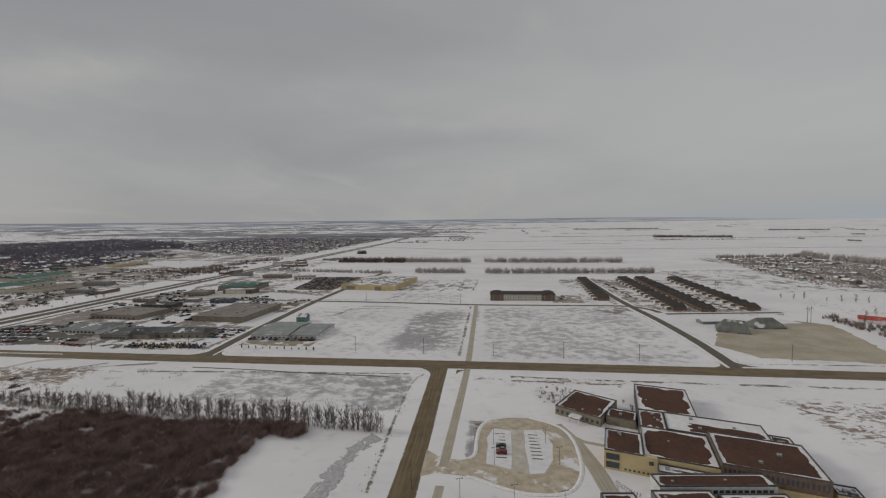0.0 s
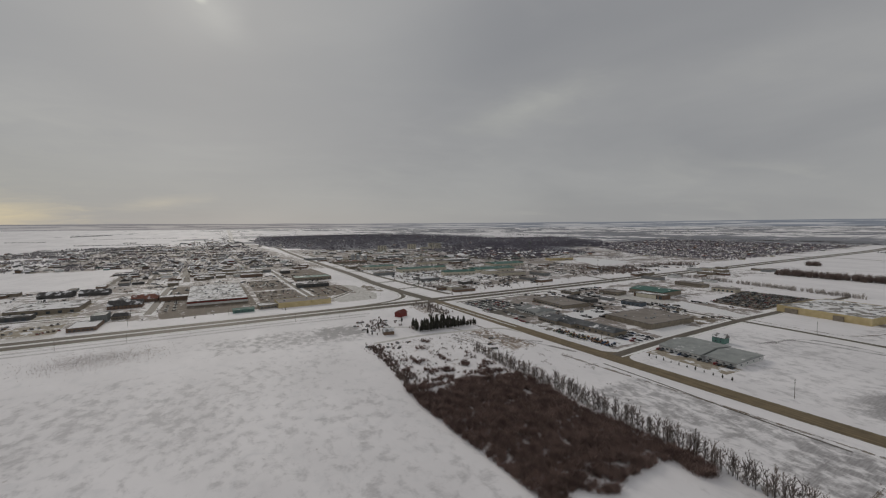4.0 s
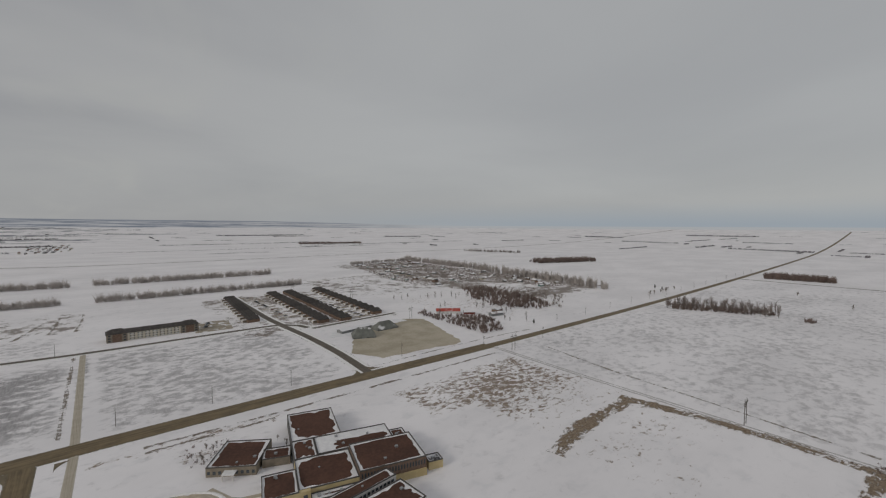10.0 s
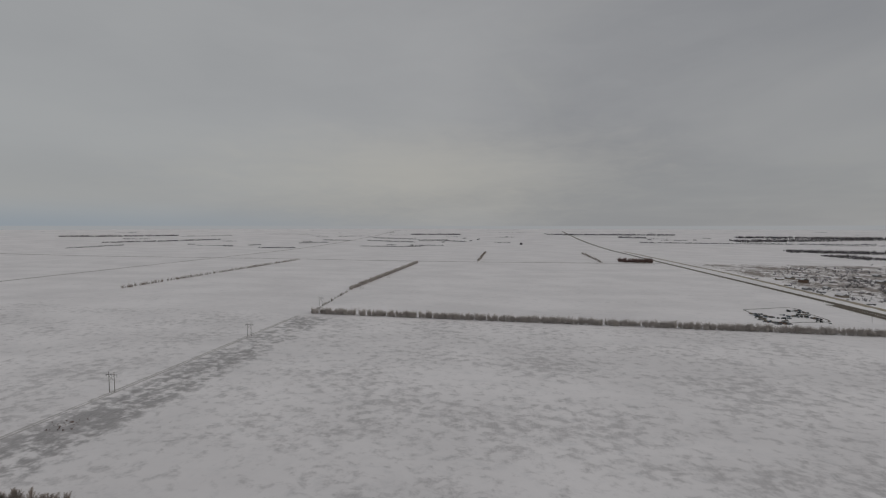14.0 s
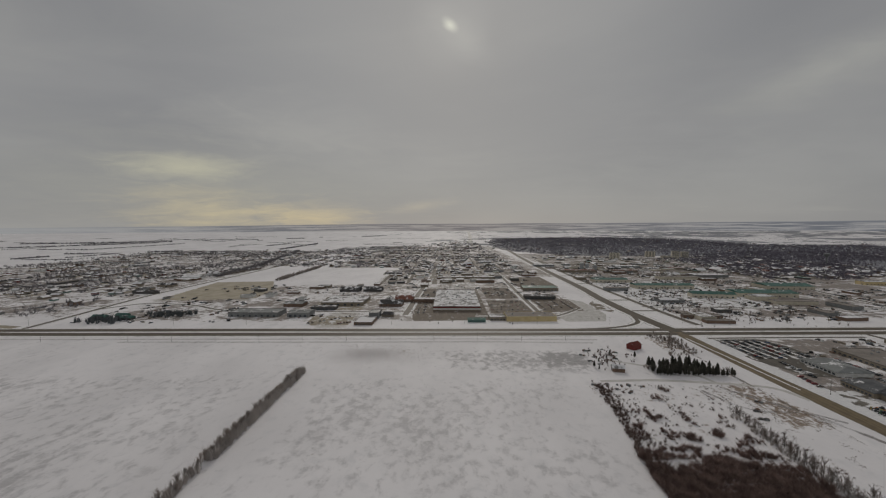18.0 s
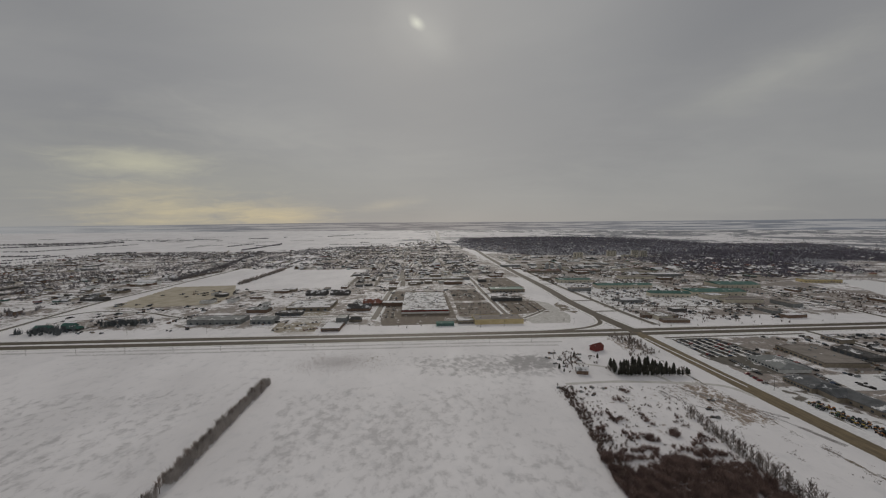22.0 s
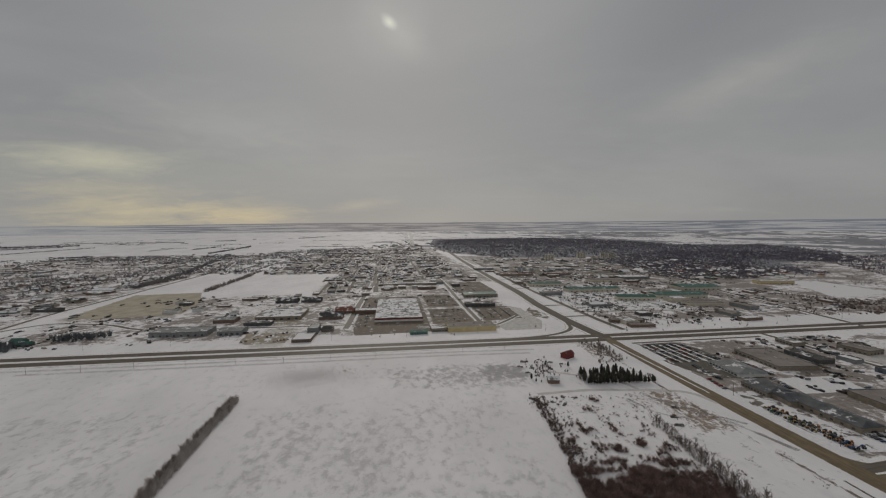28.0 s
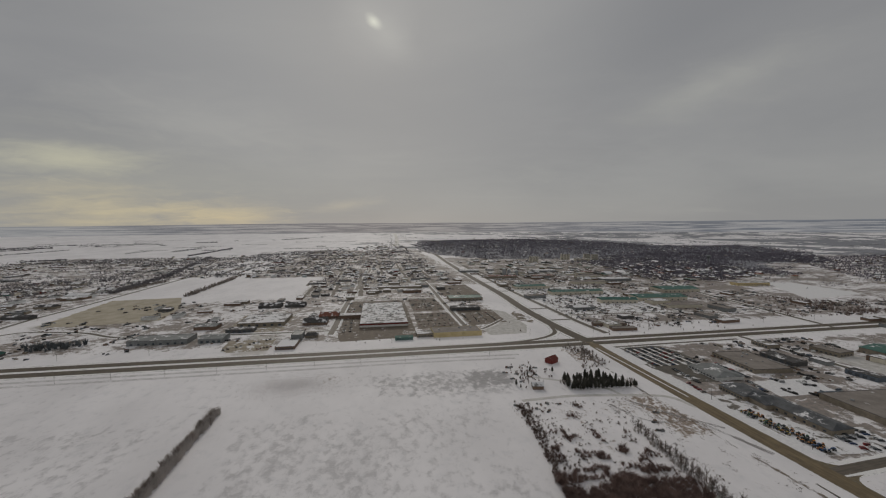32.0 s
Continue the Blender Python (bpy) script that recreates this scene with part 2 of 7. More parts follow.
def ground_material():
    m = bpy.data.materials.new("snowfield")
    m.use_nodes = True
    n = Nodes(m.node_tree)
    at = n.add("ShaderNodeNewGeometry").outputs["Position"]
    cover = {k: n.add("ShaderNodeAttribute", attribute_name=k).outputs["Fac"]
             for k in ("stubble", "weeds", "gravel", "yards", "scrub")}
    # wind-drifted snow: soft tones at two scales
    soft = n.noise(n.scaled(at, 0.006, 0.011, 0.01, 24), 1.0, 6.0, 0.6)
    drift = n.noise(n.scaled(at, 0.060, 0.085, 0.1, 14), 1.0, 6.0, 0.66, 0.4)
    snow = n.mix(n.ramp(soft, 0.35, 0.65), (0.800, 0.776, 0.786), (0.902, 0.875, 0.885))
    snow = n.mix(n.math("MULTIPLY", n.ramp(drift, 0.5, 0.72), 0.42), snow, (0.655, 0.648, 0.665))
    # stubble and soil blown free in patches
    patch = n.noise(n.scaled(at, 0.095, 0.125, 0.1, 14), 1.0, 8.0, 0.66, 0.25)
    broad = n.noise(n.scaled(at, 0.010, 0.016, 0.01, 24), 1.0, 3.0, 0.5)
    amount = n.math("ADD", n.math("MULTIPLY", patch, 0.70), n.math("MULTIPLY", broad, 0.30))
    need = n.math("SUBTRACT", 0.70, n.math("MULTIPLY", cover["stubble"], 0.30))
    bare = n.ramp(n.math("SUBTRACT", amount, need), -0.07, 0.085)
    rows = n.noise(n.scaled(at, 1.2, 0.12, 0.1, 0), 1.0, 3.0)
    soil = n.mix(n.ramp(rows, 0.4, 0.6), (0.225, 0.212, 0.215), (0.35, 0.338, 0.345))
    col = n.mix(n.math("MULTIPLY", bare, n.ramp(cover["stubble"], 0.40, 0.85, 0.36, 0.84)), snow, soil)
    # dead grass and weeds
    tuft = n.noise(n.scaled(at, 0.16, 0.26, 0.1, 40), 1.0, 6.0, 0.7, 0.7)
    need = n.math("SUBTRACT", 0.72, n.math("MULTIPLY", cover["weeds"], 0.32))
    grass = n.ramp(n.math("SUBTRACT", n.math("ADD", n.math("MULTIPLY", tuft, 0.7), n.math("MULTIPLY", broad, 0.3)), need), -0.03, 0.05)
    straw = n.mix(n.ramp(n.noise(at, 0.7, 3.0), 0.4, 0.6), (0.135, 0.082, 0.046), (0.27, 0.192, 0.122))
    col = n.mix(n.math("MULTIPLY", grass, 0.9), col, straw)
    # gravel yards, and the trodden, salted snow of the town
    stones = n.noise(at, 0.09, 6.0, 0.65)
    gravel = n.mix(n.ramp(stones, 0.35, 0.65), (0.30, 0.275, 0.225), (0.42, 0.385, 0.315))
    col = n.mix(cover["gravel"], col, gravel)
    trod_broad = n.ramp(n.noise(n.scaled(at, 0.014, 0.010, 0.1), 1.0, 3.0, 0.6), 0.36, 0.64, 0.62, 1.2)
    trod = n.noise(n.scaled(at, 0.055, 0.05, 0.1), 1.0, 9.0, 0.78, 0.4)
    dirty = n.mix(n.ramp(n.noise(at, 0.25, 4.0), 0.35, 0.65), (0.096, 0.070, 0.052), (0.22, 0.170, 0.128))
    tread = n.ramp(n.math("SUBTRACT", trod, n.math("SUBTRACT", 0.68, n.math("MULTIPLY", n.math("MULTIPLY", cover["yards"], trod_broad), 0.36))), -0.04, 0.06)
    col = n.mix(n.math("MULTIPLY", tread, 0.85), col, dirty)
    # scrub and woods on the far rim, the blue of haze put into their tone
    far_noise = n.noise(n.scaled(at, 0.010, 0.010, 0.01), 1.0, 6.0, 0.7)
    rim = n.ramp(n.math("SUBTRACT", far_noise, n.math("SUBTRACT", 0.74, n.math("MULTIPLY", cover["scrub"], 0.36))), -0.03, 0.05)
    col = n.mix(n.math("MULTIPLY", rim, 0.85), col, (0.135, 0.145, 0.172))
    relief = n.add("ShaderNodeBump", {"Strength": 0.35, "Distance": 0.6, "Height": n.math("ADD", drift, n.math("MULTIPLY", soft, 2.0))}).outputs[0]
    n.add("ShaderNodeOutputMaterial", {0: n.add("ShaderNodeBsdfPrincipled", {
        "Base Color": col, "Roughness": 0.75, "Normal": relief}).outputs[0]})
    return m


def road_material(name, lane, grit, side, snow=0.5, marks=False):
    """Packed road: `lane` in the wheel tracks, `grit` between and beside them, snow creeping in from ragged edges."""
    m = bpy.data.materials.new(name)
    m.use_nodes = True
    n = Nodes(m.node_tree)
    uv = n.add("ShaderNodeUVMap").outputs[0]
    at = n.add("ShaderNodeNewGeometry").outputs["Position"]
    sep = n.add("ShaderNodeSeparateXYZ", {0: uv})
    across, off = sep.outputs[0], n.math("ABSOLUTE", sep.outputs[0])
    long = n.noise(n.scaled(uv, 5.0, 0.03, 1), 1.0, 4.0, 0.6)
    blot = n.noise(at, 0.12, 5.0, 0.6)
    tracks = n.math("ADD", n.math("MULTIPLY", long, 0.65), n.math("MULTIPLY", blot, 0.35))
    col = n.mix(n.ramp(tracks, 0.36, 0.62), lane, grit)
    edge = n.math("ADD", off, n.math("MULTIPLY", n.math("SUBTRACT", blot, 0.5), 0.35))
    col = n.mix(n.ramp(edge, 0.72, 0.92), col, side)
    ragged = n.math("ADD", edge, n.math("MULTIPLY", n.math("SUBTRACT", n.noise(at, 0.5, 4.0), 0.5), 0.3))
    col = n.mix(n.math("MULTIPLY", n.ramp(ragged, 0.90, 1.04), snow), col, (0.74, 0.73, 0.72))
    n.add("ShaderNodeOutputMaterial", {0: n.add("ShaderNodeBsdfPrincipled", {
        "Base Color": col, "Roughness": 0.7}).outputs[0]})
    return m


# ---- building helpers ----
CENTRE = Vector((8.0, -302.0))
REACH, FLAT = 4940.0, 2300.0


def ground_z(x, y):
    """Height of the land: level round the town, rising to low hills at the far rim."""
    r = math.hypot(x - CENTRE.x, y - CENTRE.y)
    s = min(max((r - FLAT) / (REACH - FLAT), 0.0), 1.0)
    return 101.0 * s * s * (1.6 - 0.6 * s)


class Shape:
    """Collects corners and faces for one mesh."""

    def __init__(self):
        self.v, self.f = [], []

    def quad(self, a, b, c, d):
        k = len(self.v)
        self.v += [a, b, c, d]
        self.f.append((k, k + 1, k + 2, k + 3))

    def box(self, x0, x1, y0, y1, z0, z1, taper=0.0):
        k, t = len(self.v), taper
        self.v += [(x0, y0, z0), (x1, y0, z0), (x1, y1, z0), (x0, y1, z0),
                   (x0 + t, y0 + t, z1), (x1 - t, y0 + t, z1), (x1 - t, y1 - t, z1), (x0 + t, y1 - t, z1)]
        self.f += [tuple(k + i for i in q) for q in ((3, 2, 1, 0), (4, 5, 6, 7), (0, 1, 5, 4), (1, 2, 6, 5), (2, 3, 7, 6), (3, 0, 4, 7))]
        return self

    def gable(self, x0, x1, y0, y1, z0, z1, over=0.4, hip=0.0, thick=0.25):
        """Ridge along x; hip: how far the ridge stops short of the ends."""
        ym, k, o = (y0 + y1) / 2, len(self.v), over
        top = [(x0 - o, y0 - o, z0), (x1 + o, y0 - o, z0), (x1 + o, y1 + o, z0), (x0 - o, y1 + o, z0),
               (x0 - o + hip, ym, z1), (x1 + o - hip, ym, z1)]
        self.v += top + [(x, y, z - thick) for x, y, z in top[:4]]
        self.f += [tuple(k + i for i in q) for q in ((0, 1, 5, 4), (2, 3, 4, 5), (1, 2, 5), (3, 0, 4),
                                                     (6, 7, 1, 0), (7, 8, 2, 1), (8, 9, 3, 2), (9, 6, 0, 3), (9, 8, 7, 6))]
        return self

    def tube(self, p, q, r0, r1, sides=6, cap=True):
        p, q = Vector(p), Vector(q)
        d = (q - p).normalized()
        s = d.orthogonal().normalized()
        w, k = d.cross(s), len(self.v)
        for c, r in ((p, r0), (q, r1)):
            for i in range(sides):
                a = 2 * math.pi * i / sides
                self.v.append(tuple(c + r * (math.cos(a) * s + math.sin(a) * w)))
        self.f += [(k + i, k + (i + 1) % sides, k + sides + (i + 1) % sides, k + sides + i) for i in range(sides)]
        if cap:
            self.f.append(tuple(k + sides + i for i in range(sides)))
            self.f.append(tuple(k + sides - 1 - i for i in range(sides)))
        return self

    def mesh(self, name, material):
        me = bpy.data.meshes.new(name)
        me.from_pydata(self.v, [], self.f)
        me.materials.append(material)
        me.update()
        return me


def part(name, shape, material, parent, label=""):
    """Links a shape (or a ready mesh) as one mesh under a thing or under a part."""
    me = shape.mesh(name, material) if isinstance(shape, Shape) else shape
    ob = new(name, me)
    ob.parent = parent
    if label:
        ob["label"] = label
    return ob


def thing(name, label, category, group="", kind=""):
    return tagged(new(name), label, category, group, kind)


def place(x, y, turn=0.0, size=1.0, z=None):
    return Matrix.LocRotScale((x, y, ground_z(x, y) if z is None else z), Euler((0, 0, radians(turn))), (size, size, size))


def hidden(ob):
    """Remove a master copy after its copies were made."""
    for o in (*ob.children_recursive, ob):
        bpy.data.objects.remove(o)


def quick_mesh(name, verts, faces, material):
    """Large mesh from numpy arrays; faces all of one size."""
    me = bpy.data.meshes.new(name)
    verts, faces = np.asarray(verts, np.float32), np.asarray(faces, np.int32)
    k = faces.shape[1]
    me.vertices.add(len(verts))
    me.vertices.foreach_set("co", verts.ravel())
    me.loops.add(faces.size)
    me.loops.foreach_set("vertex_index", faces.ravel())
    me.polygons.add(len(faces))
    me.polygons.foreach_set("loop_start", np.arange(0, faces.size, k, dtype=np.int32))
    me.update(calc_edges=True)
    me.materials.append(material)
    return me


rng = np.random.default_rng(7)


def frayed_material(name, dark, light, density, size=0.3, comb=0.0, ruts=False):
    """Dead grass or ruts that let the snow between them show: density 0 to 1; comb draws it out along the strip."""
    m = bpy.data.materials.new(name)
    m.use_nodes = True
    n = Nodes(m.node_tree)
    uv = n.add("ShaderNodeUVMap").outputs[0]
    at = n.add("ShaderNodeNewGeometry").outputs["Position"]
    off = n.math("ABSOLUTE", n.add("ShaderNodeSeparateXYZ", {0: uv}).outputs[0])
    patch = n.noise(n.scaled(at, size, size * 1.6, size, 30), 1.0, 7.0, 0.72, 0.5)
    broad = n.noise(at, 0.045, 3.0)
    lines = n.noise(n.scaled(uv, 4.5, 0.035, 1), 1.0, 5.0, 0.6)
    much = n.math("ADD", n.math("MULTIPLY", n.mix(comb, patch, lines), 0.7), n.math("MULTIPLY", broad, 0.3))
    if ruts:
        off = n.math("MULTIPLY", n.math("ABSOLUTE", n.math("SUBTRACT", off, 0.5)), 2.4)
    thin = n.math("MULTIPLY", n.math("POWER", off, 2.2), 0.26)
    there = n.ramp(n.math("SUBTRACT", much, n.math("ADD", thin, 0.64 - 0.30 * density)), -0.035, 0.05)
    tone = n.mix(n.ramp(n.noise(at, 0.8, 4.0), 0.36, 0.64), dark, light)
    solid = n.add("ShaderNodeBsdfPrincipled", {"Base Color": tone, "Roughness": 0.9}).outputs[0]
    clear = n.add("ShaderNodeBsdfTransparent").outputs[0]
    n.add("ShaderNodeOutputMaterial", {0: n.add("ShaderNodeMixShader", {0: there, 1: clear, 2: solid}).outputs[0]})
    return m


def far(x, y, eye=130.0):
    """Where a point of a level plain lies on the land that rises towards the rim, seen from the middle."""
    dx, dy = x - CENTRE.x, y - CENTRE.y
    d = math.hypot(dx, dy)
    if d <= FLAT:
        return x, y
    lo, hi = FLAT, REACH - 20
    for _ in range(40):
        m = (lo + hi) / 2
        drop = (eye - ground_z(CENTRE.x + m, CENTRE.y)) / m
        lo, hi = (m, hi) if drop > eye / d else (lo, m)
    return CENTRE.x + dx * lo / d, CENTRE.y + dy * lo / d

# ---- the land ----
# cover of the ground: kind, x from, x to, y from, y to, amount, softness of the edge in metres
COVER = [
    ("stubble", -205, -6, 14, 215, 0.52, 22), ("stubble", -75, -8, 30, 190, 0.74, 18), ("stubble", -72, -22, 45, 175, 0.92, 26),
    ("stubble", 10, 180, 12, 215, 0.67, 12), ("stubble", -175, -40, -78, -22, 0.72, 10), ("stubble", -70, -36, -80, -25, 0.85, 6),
    ("stubble", -370, -60, -420, -190, 0.51, 30), ("stubble", 130, 312, -452, -326, 0.86, 8),
    ("stubble", 255, 326, -880, -470, 0.78, 44), ("stubble", 335, 420, -900, -330, 0.52, 40), ("stubble", -380, 250, -880, -470, 0.54, 40),
    ("stubble", 340, 1200, -900, -12, 0.50, 40), ("stubble", 330, 1000, -300, -20, 0.56, 60), ("stubble", -460, -385, -300, -150, 0.66, 26), ("stubble", -452, -405, -200, -148, 0.95, 16),
    ("stubble", 380, 520, -60, -14, 0.62, 16), ("stubble", -520, -400, -880, -470, 0.34, 40),
    ("stubble", -1, 4, 20, 220, 0.8, 2), ("stubble", -130, -20, 245, 330, 0.62, 20),
    ("stubble", 40, 95, -210, -160, 0.5, 10), ("stubble", 4, 14, -125, -88, 1.0, 2),
    ("weeds", 178, 322, -100, -42, 0.74, 26), ("weeds", 215, 325, -165, -60, 0.58, 24), ("weeds", 210, 318, -290, -175, 0.40, 12),
    ("weeds", 4, 90, -34, -22, 0.55, 4), ("weeds", 6, 14, -130, -85, 0.75, 3), ("weeds", 40, 62, -60, -40, 0.5, 5),
    ("weeds", -345, -215, -180, -60, 0.42, 14), ("weeds", -360, -270, -60, -22, 0.72, 14), ("weeds", -240, -60, -30, -18, 0.35, 5),
    ("weeds", -560, -505, -460, -420, 0.55, 10), ("weeds", -480, -430, -420, -330, 0.45, 20),
    ("weeds", -205, -185, 10, 40, 0.4, 6), ("weeds", 400, 700, 60, 300, 0.40, 30), ("weeds", 300, 800, 300, 640, 0.36, 30),
    ("weeds", -520, -450, -50, -12, 0.6, 6), ("weeds", 30, 105, -36, -24, 0.5, 4),
    ("gravel", -960, -790, -860, -680, 0.85, 12), ("gravel", -690, -560, -480, -440, 0.55, 8),
    ("yards", -500, -225, 24, 330, 0.70, 8), ("yards", -500, -330, 330, 560, 0.55, 20), ("yards", -520, -400, 560, 900, 0.42, 30), ("yards", -1250, -610, -470, -60, 0.62, 25), ("yards", -1000, -610, -860, -470, 0.58, 30),
    ("yards", -2200, -620, 70, 700, 0.78, 40), ("yards", 570, 850, 130, 920, 0.60, 60), ("yards", -2900, -1430, -700, 30, 0.74, 60), ("yards", -1430, -1150, -455, 30, 0.76, 40), ("yards", -2500, -640, -1900, -905, 0.60, 80), ("yards", -1400, -1000, 560, 1100, 0.70, 60),
    ("yards", -1800, -640, 700, 2900, 0.62, 80), ("yards", 140, 345, 180, 480, 0.55, 15), ("yards", 350, 780, 330, 640, 0.45, 30),
    ("yards", -250, 0, 335, 480, 0.45, 20),
]
rings = [18.0 * 1.0285 ** i for i in range(1, 201)]
rings = [r for r in rings if r < FLAT] + [FLAT * (REACH / FLAT) ** (i / 60) for i in range(61)]
SPOKES = 640
ang = np.linspace(0, 2 * np.pi, SPOKES, endpoint=False)
gx = np.concatenate([[CENTRE.x]] + [CENTRE.x + r * np.cos(ang) for r in rings])
gy = np.concatenate([[CENTRE.y]] + [CENTRE.y + r * np.sin(ang) for r in rings])
rr = np.hypot(gx - CENTRE.x, gy - CENTRE.y)
ss = np.clip((rr - FLAT) / (REACH - FLAT), 0, 1)
gz = 101.0 * ss * ss * (1.6 - 0.6 * ss)
idx = 1 + np.arange(len(rings) * SPOKES).reshape(len(rings), SPOKES)
nxt = np.roll(idx, -1, axis=1)
quads = np.stack([idx[:-1], idx[1:], nxt[1:], nxt[:-1]], -1).reshape(-1, 4)
around = np.arange(0, SPOKES, 2)
fan = np.stack([np.zeros(SPOKES // 2, int), idx[0][around], idx[0][around + 1], idx[0][(around + 2) % SPOKES]], -1)
ground_mesh = quick_mesh("ground", np.stack([gx, gy, gz], -1), np.concatenate([fan, quads]), ground_material())
for kind in ("stubble", "weeds", "gravel", "yards"):
    base = {"stubble": 0.27, "weeds": 0.0, "gravel": 0.0, "yards": 0.0}[kind]
    value = np.full(len(gx), base, np.float32)
    for k, x0, x1, y0, y1, amount, soft in COVER:
        if k == kind:
            inside = np.minimum(np.minimum(gx - x0, x1 - gx), np.minimum(gy - y0, y1 - gy))
            w = np.clip(inside / soft + 0.5, 0, 1)
            value = np.maximum(value, base + (amount - base) * w * w * (3 - 2 * w)) if amount > base else value
    layer = ground_mesh.attributes.new(kind, "FLOAT", "POINT")
    layer.data.foreach_set("value", value)
bearing = np.degrees(np.arctan2(-(gx - CENTRE.x), gy - CENTRE.y))
# beyond the level land each point stands for one farther off on a flat plain: woods and fields lie there on the section lines
out = 130.0 * rr / np.maximum(130.0 - gz, 20.0)
plain_x, plain_y = CENTRE.x + (gx - CENTRE.x) * out / np.maximum(rr, 1.0), CENTRE.y + (gy - CENTRE.y) * out / np.maximum(rr, 1.0)
sector = np.clip((104 - bearing) / 22, 0, 1) * np.clip((bearing + 24) / 36, 0.0, 1)
sector = np.maximum(sector, 0.25)
cells = np.random.default_rng(29).uniform(0, 1, (131, 131))


def section(x, y, wide, tall, shift):
    """A random value for each field of a grid."""
    return cells[np.floor(x / wide + shift).astype(int) % 131, np.floor(y / tall + 2 * shift).astype(int) % 131]


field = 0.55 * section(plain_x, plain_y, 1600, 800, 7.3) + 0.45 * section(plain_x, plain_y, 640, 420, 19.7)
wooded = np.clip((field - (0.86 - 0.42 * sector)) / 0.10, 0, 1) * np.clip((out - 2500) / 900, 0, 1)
# second term: the haze-blue tone gains with distance
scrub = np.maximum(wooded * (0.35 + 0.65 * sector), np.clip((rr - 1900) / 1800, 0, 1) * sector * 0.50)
clear = (plain_x < -5700) & (plain_x > -11500) & (plain_y > 0.19 * (-plain_x - 5700) - 300) & (plain_y < 2300)
clear |= (plain_x < -3300) & (plain_x > -5900) & (plain_y > 2830 + 0.10 * (-plain_x - 3300)) & (plain_y < 3600 + 0.3 * (-plain_x - 3300))
scrub = np.where(clear, 0.0, scrub)
# woods under the roofs of the old town
OLD_TOWN = [(-2440, 60), (-2000, 300), (-2000, 420), (-1930, 720), (-1500, 640), (-1180, 640), (-1110, 860), (-1290, 1250), (-1500, 1400), (-1470, 1700), (-2100, 2400), (-2600, 2700),
            (-3200, 3000), (-3200, 2500), (-3330, 2270), (-4644, 2363), (-5854, 2146), (-5827, 1269), (-5400, 330), (-3300, 60)]
edge = [far(*p) for p in OLD_TOWN]
reach = np.full(len(gx), 1e9)
odd = np.zeros(len(gx), bool)
for (x0, y0), (x1, y1) in zip(edge, edge[1:] + edge[:1]):
    t = np.clip(((gx - x0) * (x1 - x0) + (gy - y0) * (y1 - y0)) / ((x1 - x0) ** 2 + (y1 - y0) ** 2), 0, 1)
    reach = np.minimum(reach, np.hypot(gx - x0 - t * (x1 - x0), gy - y0 - t * (y1 - y0)))
    cross = ((y0 > gy) != (y1 > gy)) & (gx < (x1 - x0) * (gy - y0) / (y1 - y0 + 1e-9) + x0)
    odd ^= cross
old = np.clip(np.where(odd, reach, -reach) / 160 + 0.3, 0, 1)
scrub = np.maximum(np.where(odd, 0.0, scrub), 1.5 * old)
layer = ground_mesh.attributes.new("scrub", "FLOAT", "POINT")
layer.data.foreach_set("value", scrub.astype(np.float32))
ground_mesh.polygons.foreach_set("use_smooth", np.ones(len(ground_mesh.polygons), bool))
ground = tagged(new("ground", ground_mesh), "flat snow-covered prairie with wind-blown patches of bare stubble", "ground", kind="structure")

# ---- roads ----
SAND = road_material("sanded_road", (0.106, 0.076, 0.040), (0.212, 0.157, 0.083), (0.137, 0.106, 0.056), 0.6)
HIGHWAY = road_material("highway_surface", (0.056, 0.042, 0.028), (0.114, 0.088, 0.057), (0.116, 0.09, 0.056), 0.18)
STREET = road_material("street_surface", (0.078, 0.064, 0.048), (0.145, 0.12, 0.092), (0.19, 0.165, 0.13), 0.5)
PATHWAY = road_material("path_surface", (0.36, 0.315, 0.245), (0.50, 0.445, 0.36), (0.55, 0.51, 0.45), 0.8)
LANE = road_material("snowy_lane", (0.45, 0.42, 0.39), (0.66, 0.64, 0.62), (0.6, 0.58, 0.56), 0.9)
DITCH = frayed_material("ditch_weeds", (0.16, 0.122, 0.09), (0.31, 0.268, 0.225), 0.50, 0.22, 0.35)
SCOURED = frayed_material("scoured_snow", (0.40, 0.39, 0.40), (0.56, 0.55, 0.56), 0.62, 0.13, 0.3)
RUTS = frayed_material("ruts", (0.45, 0.425, 0.41), (0.60, 0.58, 0.57), 0.70, 0.2, 0.5, True)
COMBED = frayed_material("combed_tracks", (0.26, 0.24, 0.235), (0.40, 0.38, 0.37), 0.48, 0.3, 0.85)
COUNTRY = frayed_material("weedy_road", (0.15, 0.13, 0.11), (0.28, 0.255, 0.23), 0.90, 0.03, 0.5)
BANK = frayed_material("snowbank", (0.78, 0.765, 0.755), (0.88, 0.865, 0.85), 1.25, 0.12, 0.5)
road_count = [0]
bank_count = [0]


def smooth_line(points, step):
    """Points every `step` metres along a polyline whose corners are rounded."""
    pts = [Vector((p[0], p[1])) for p in points]
    out = []
    for i in range(len(pts) - 1):
        p0, p1, p2, p3 = pts[max(i - 1, 0)], pts[i], pts[i + 1], pts[min(i + 2, len(pts) - 1)]
        n = max(1, int((p2 - p1).length / step))
        for j in range(n):
            t = j / n
            out.append(0.5 * ((2 * p1) + (p2 - p0) * t + (2 * p0 - 5 * p1 + 4 * p2 - p3) * t * t + (3 * p1 - p0 - 3 * p2 + p3) * t ** 3))
    return out + [pts[-1]]


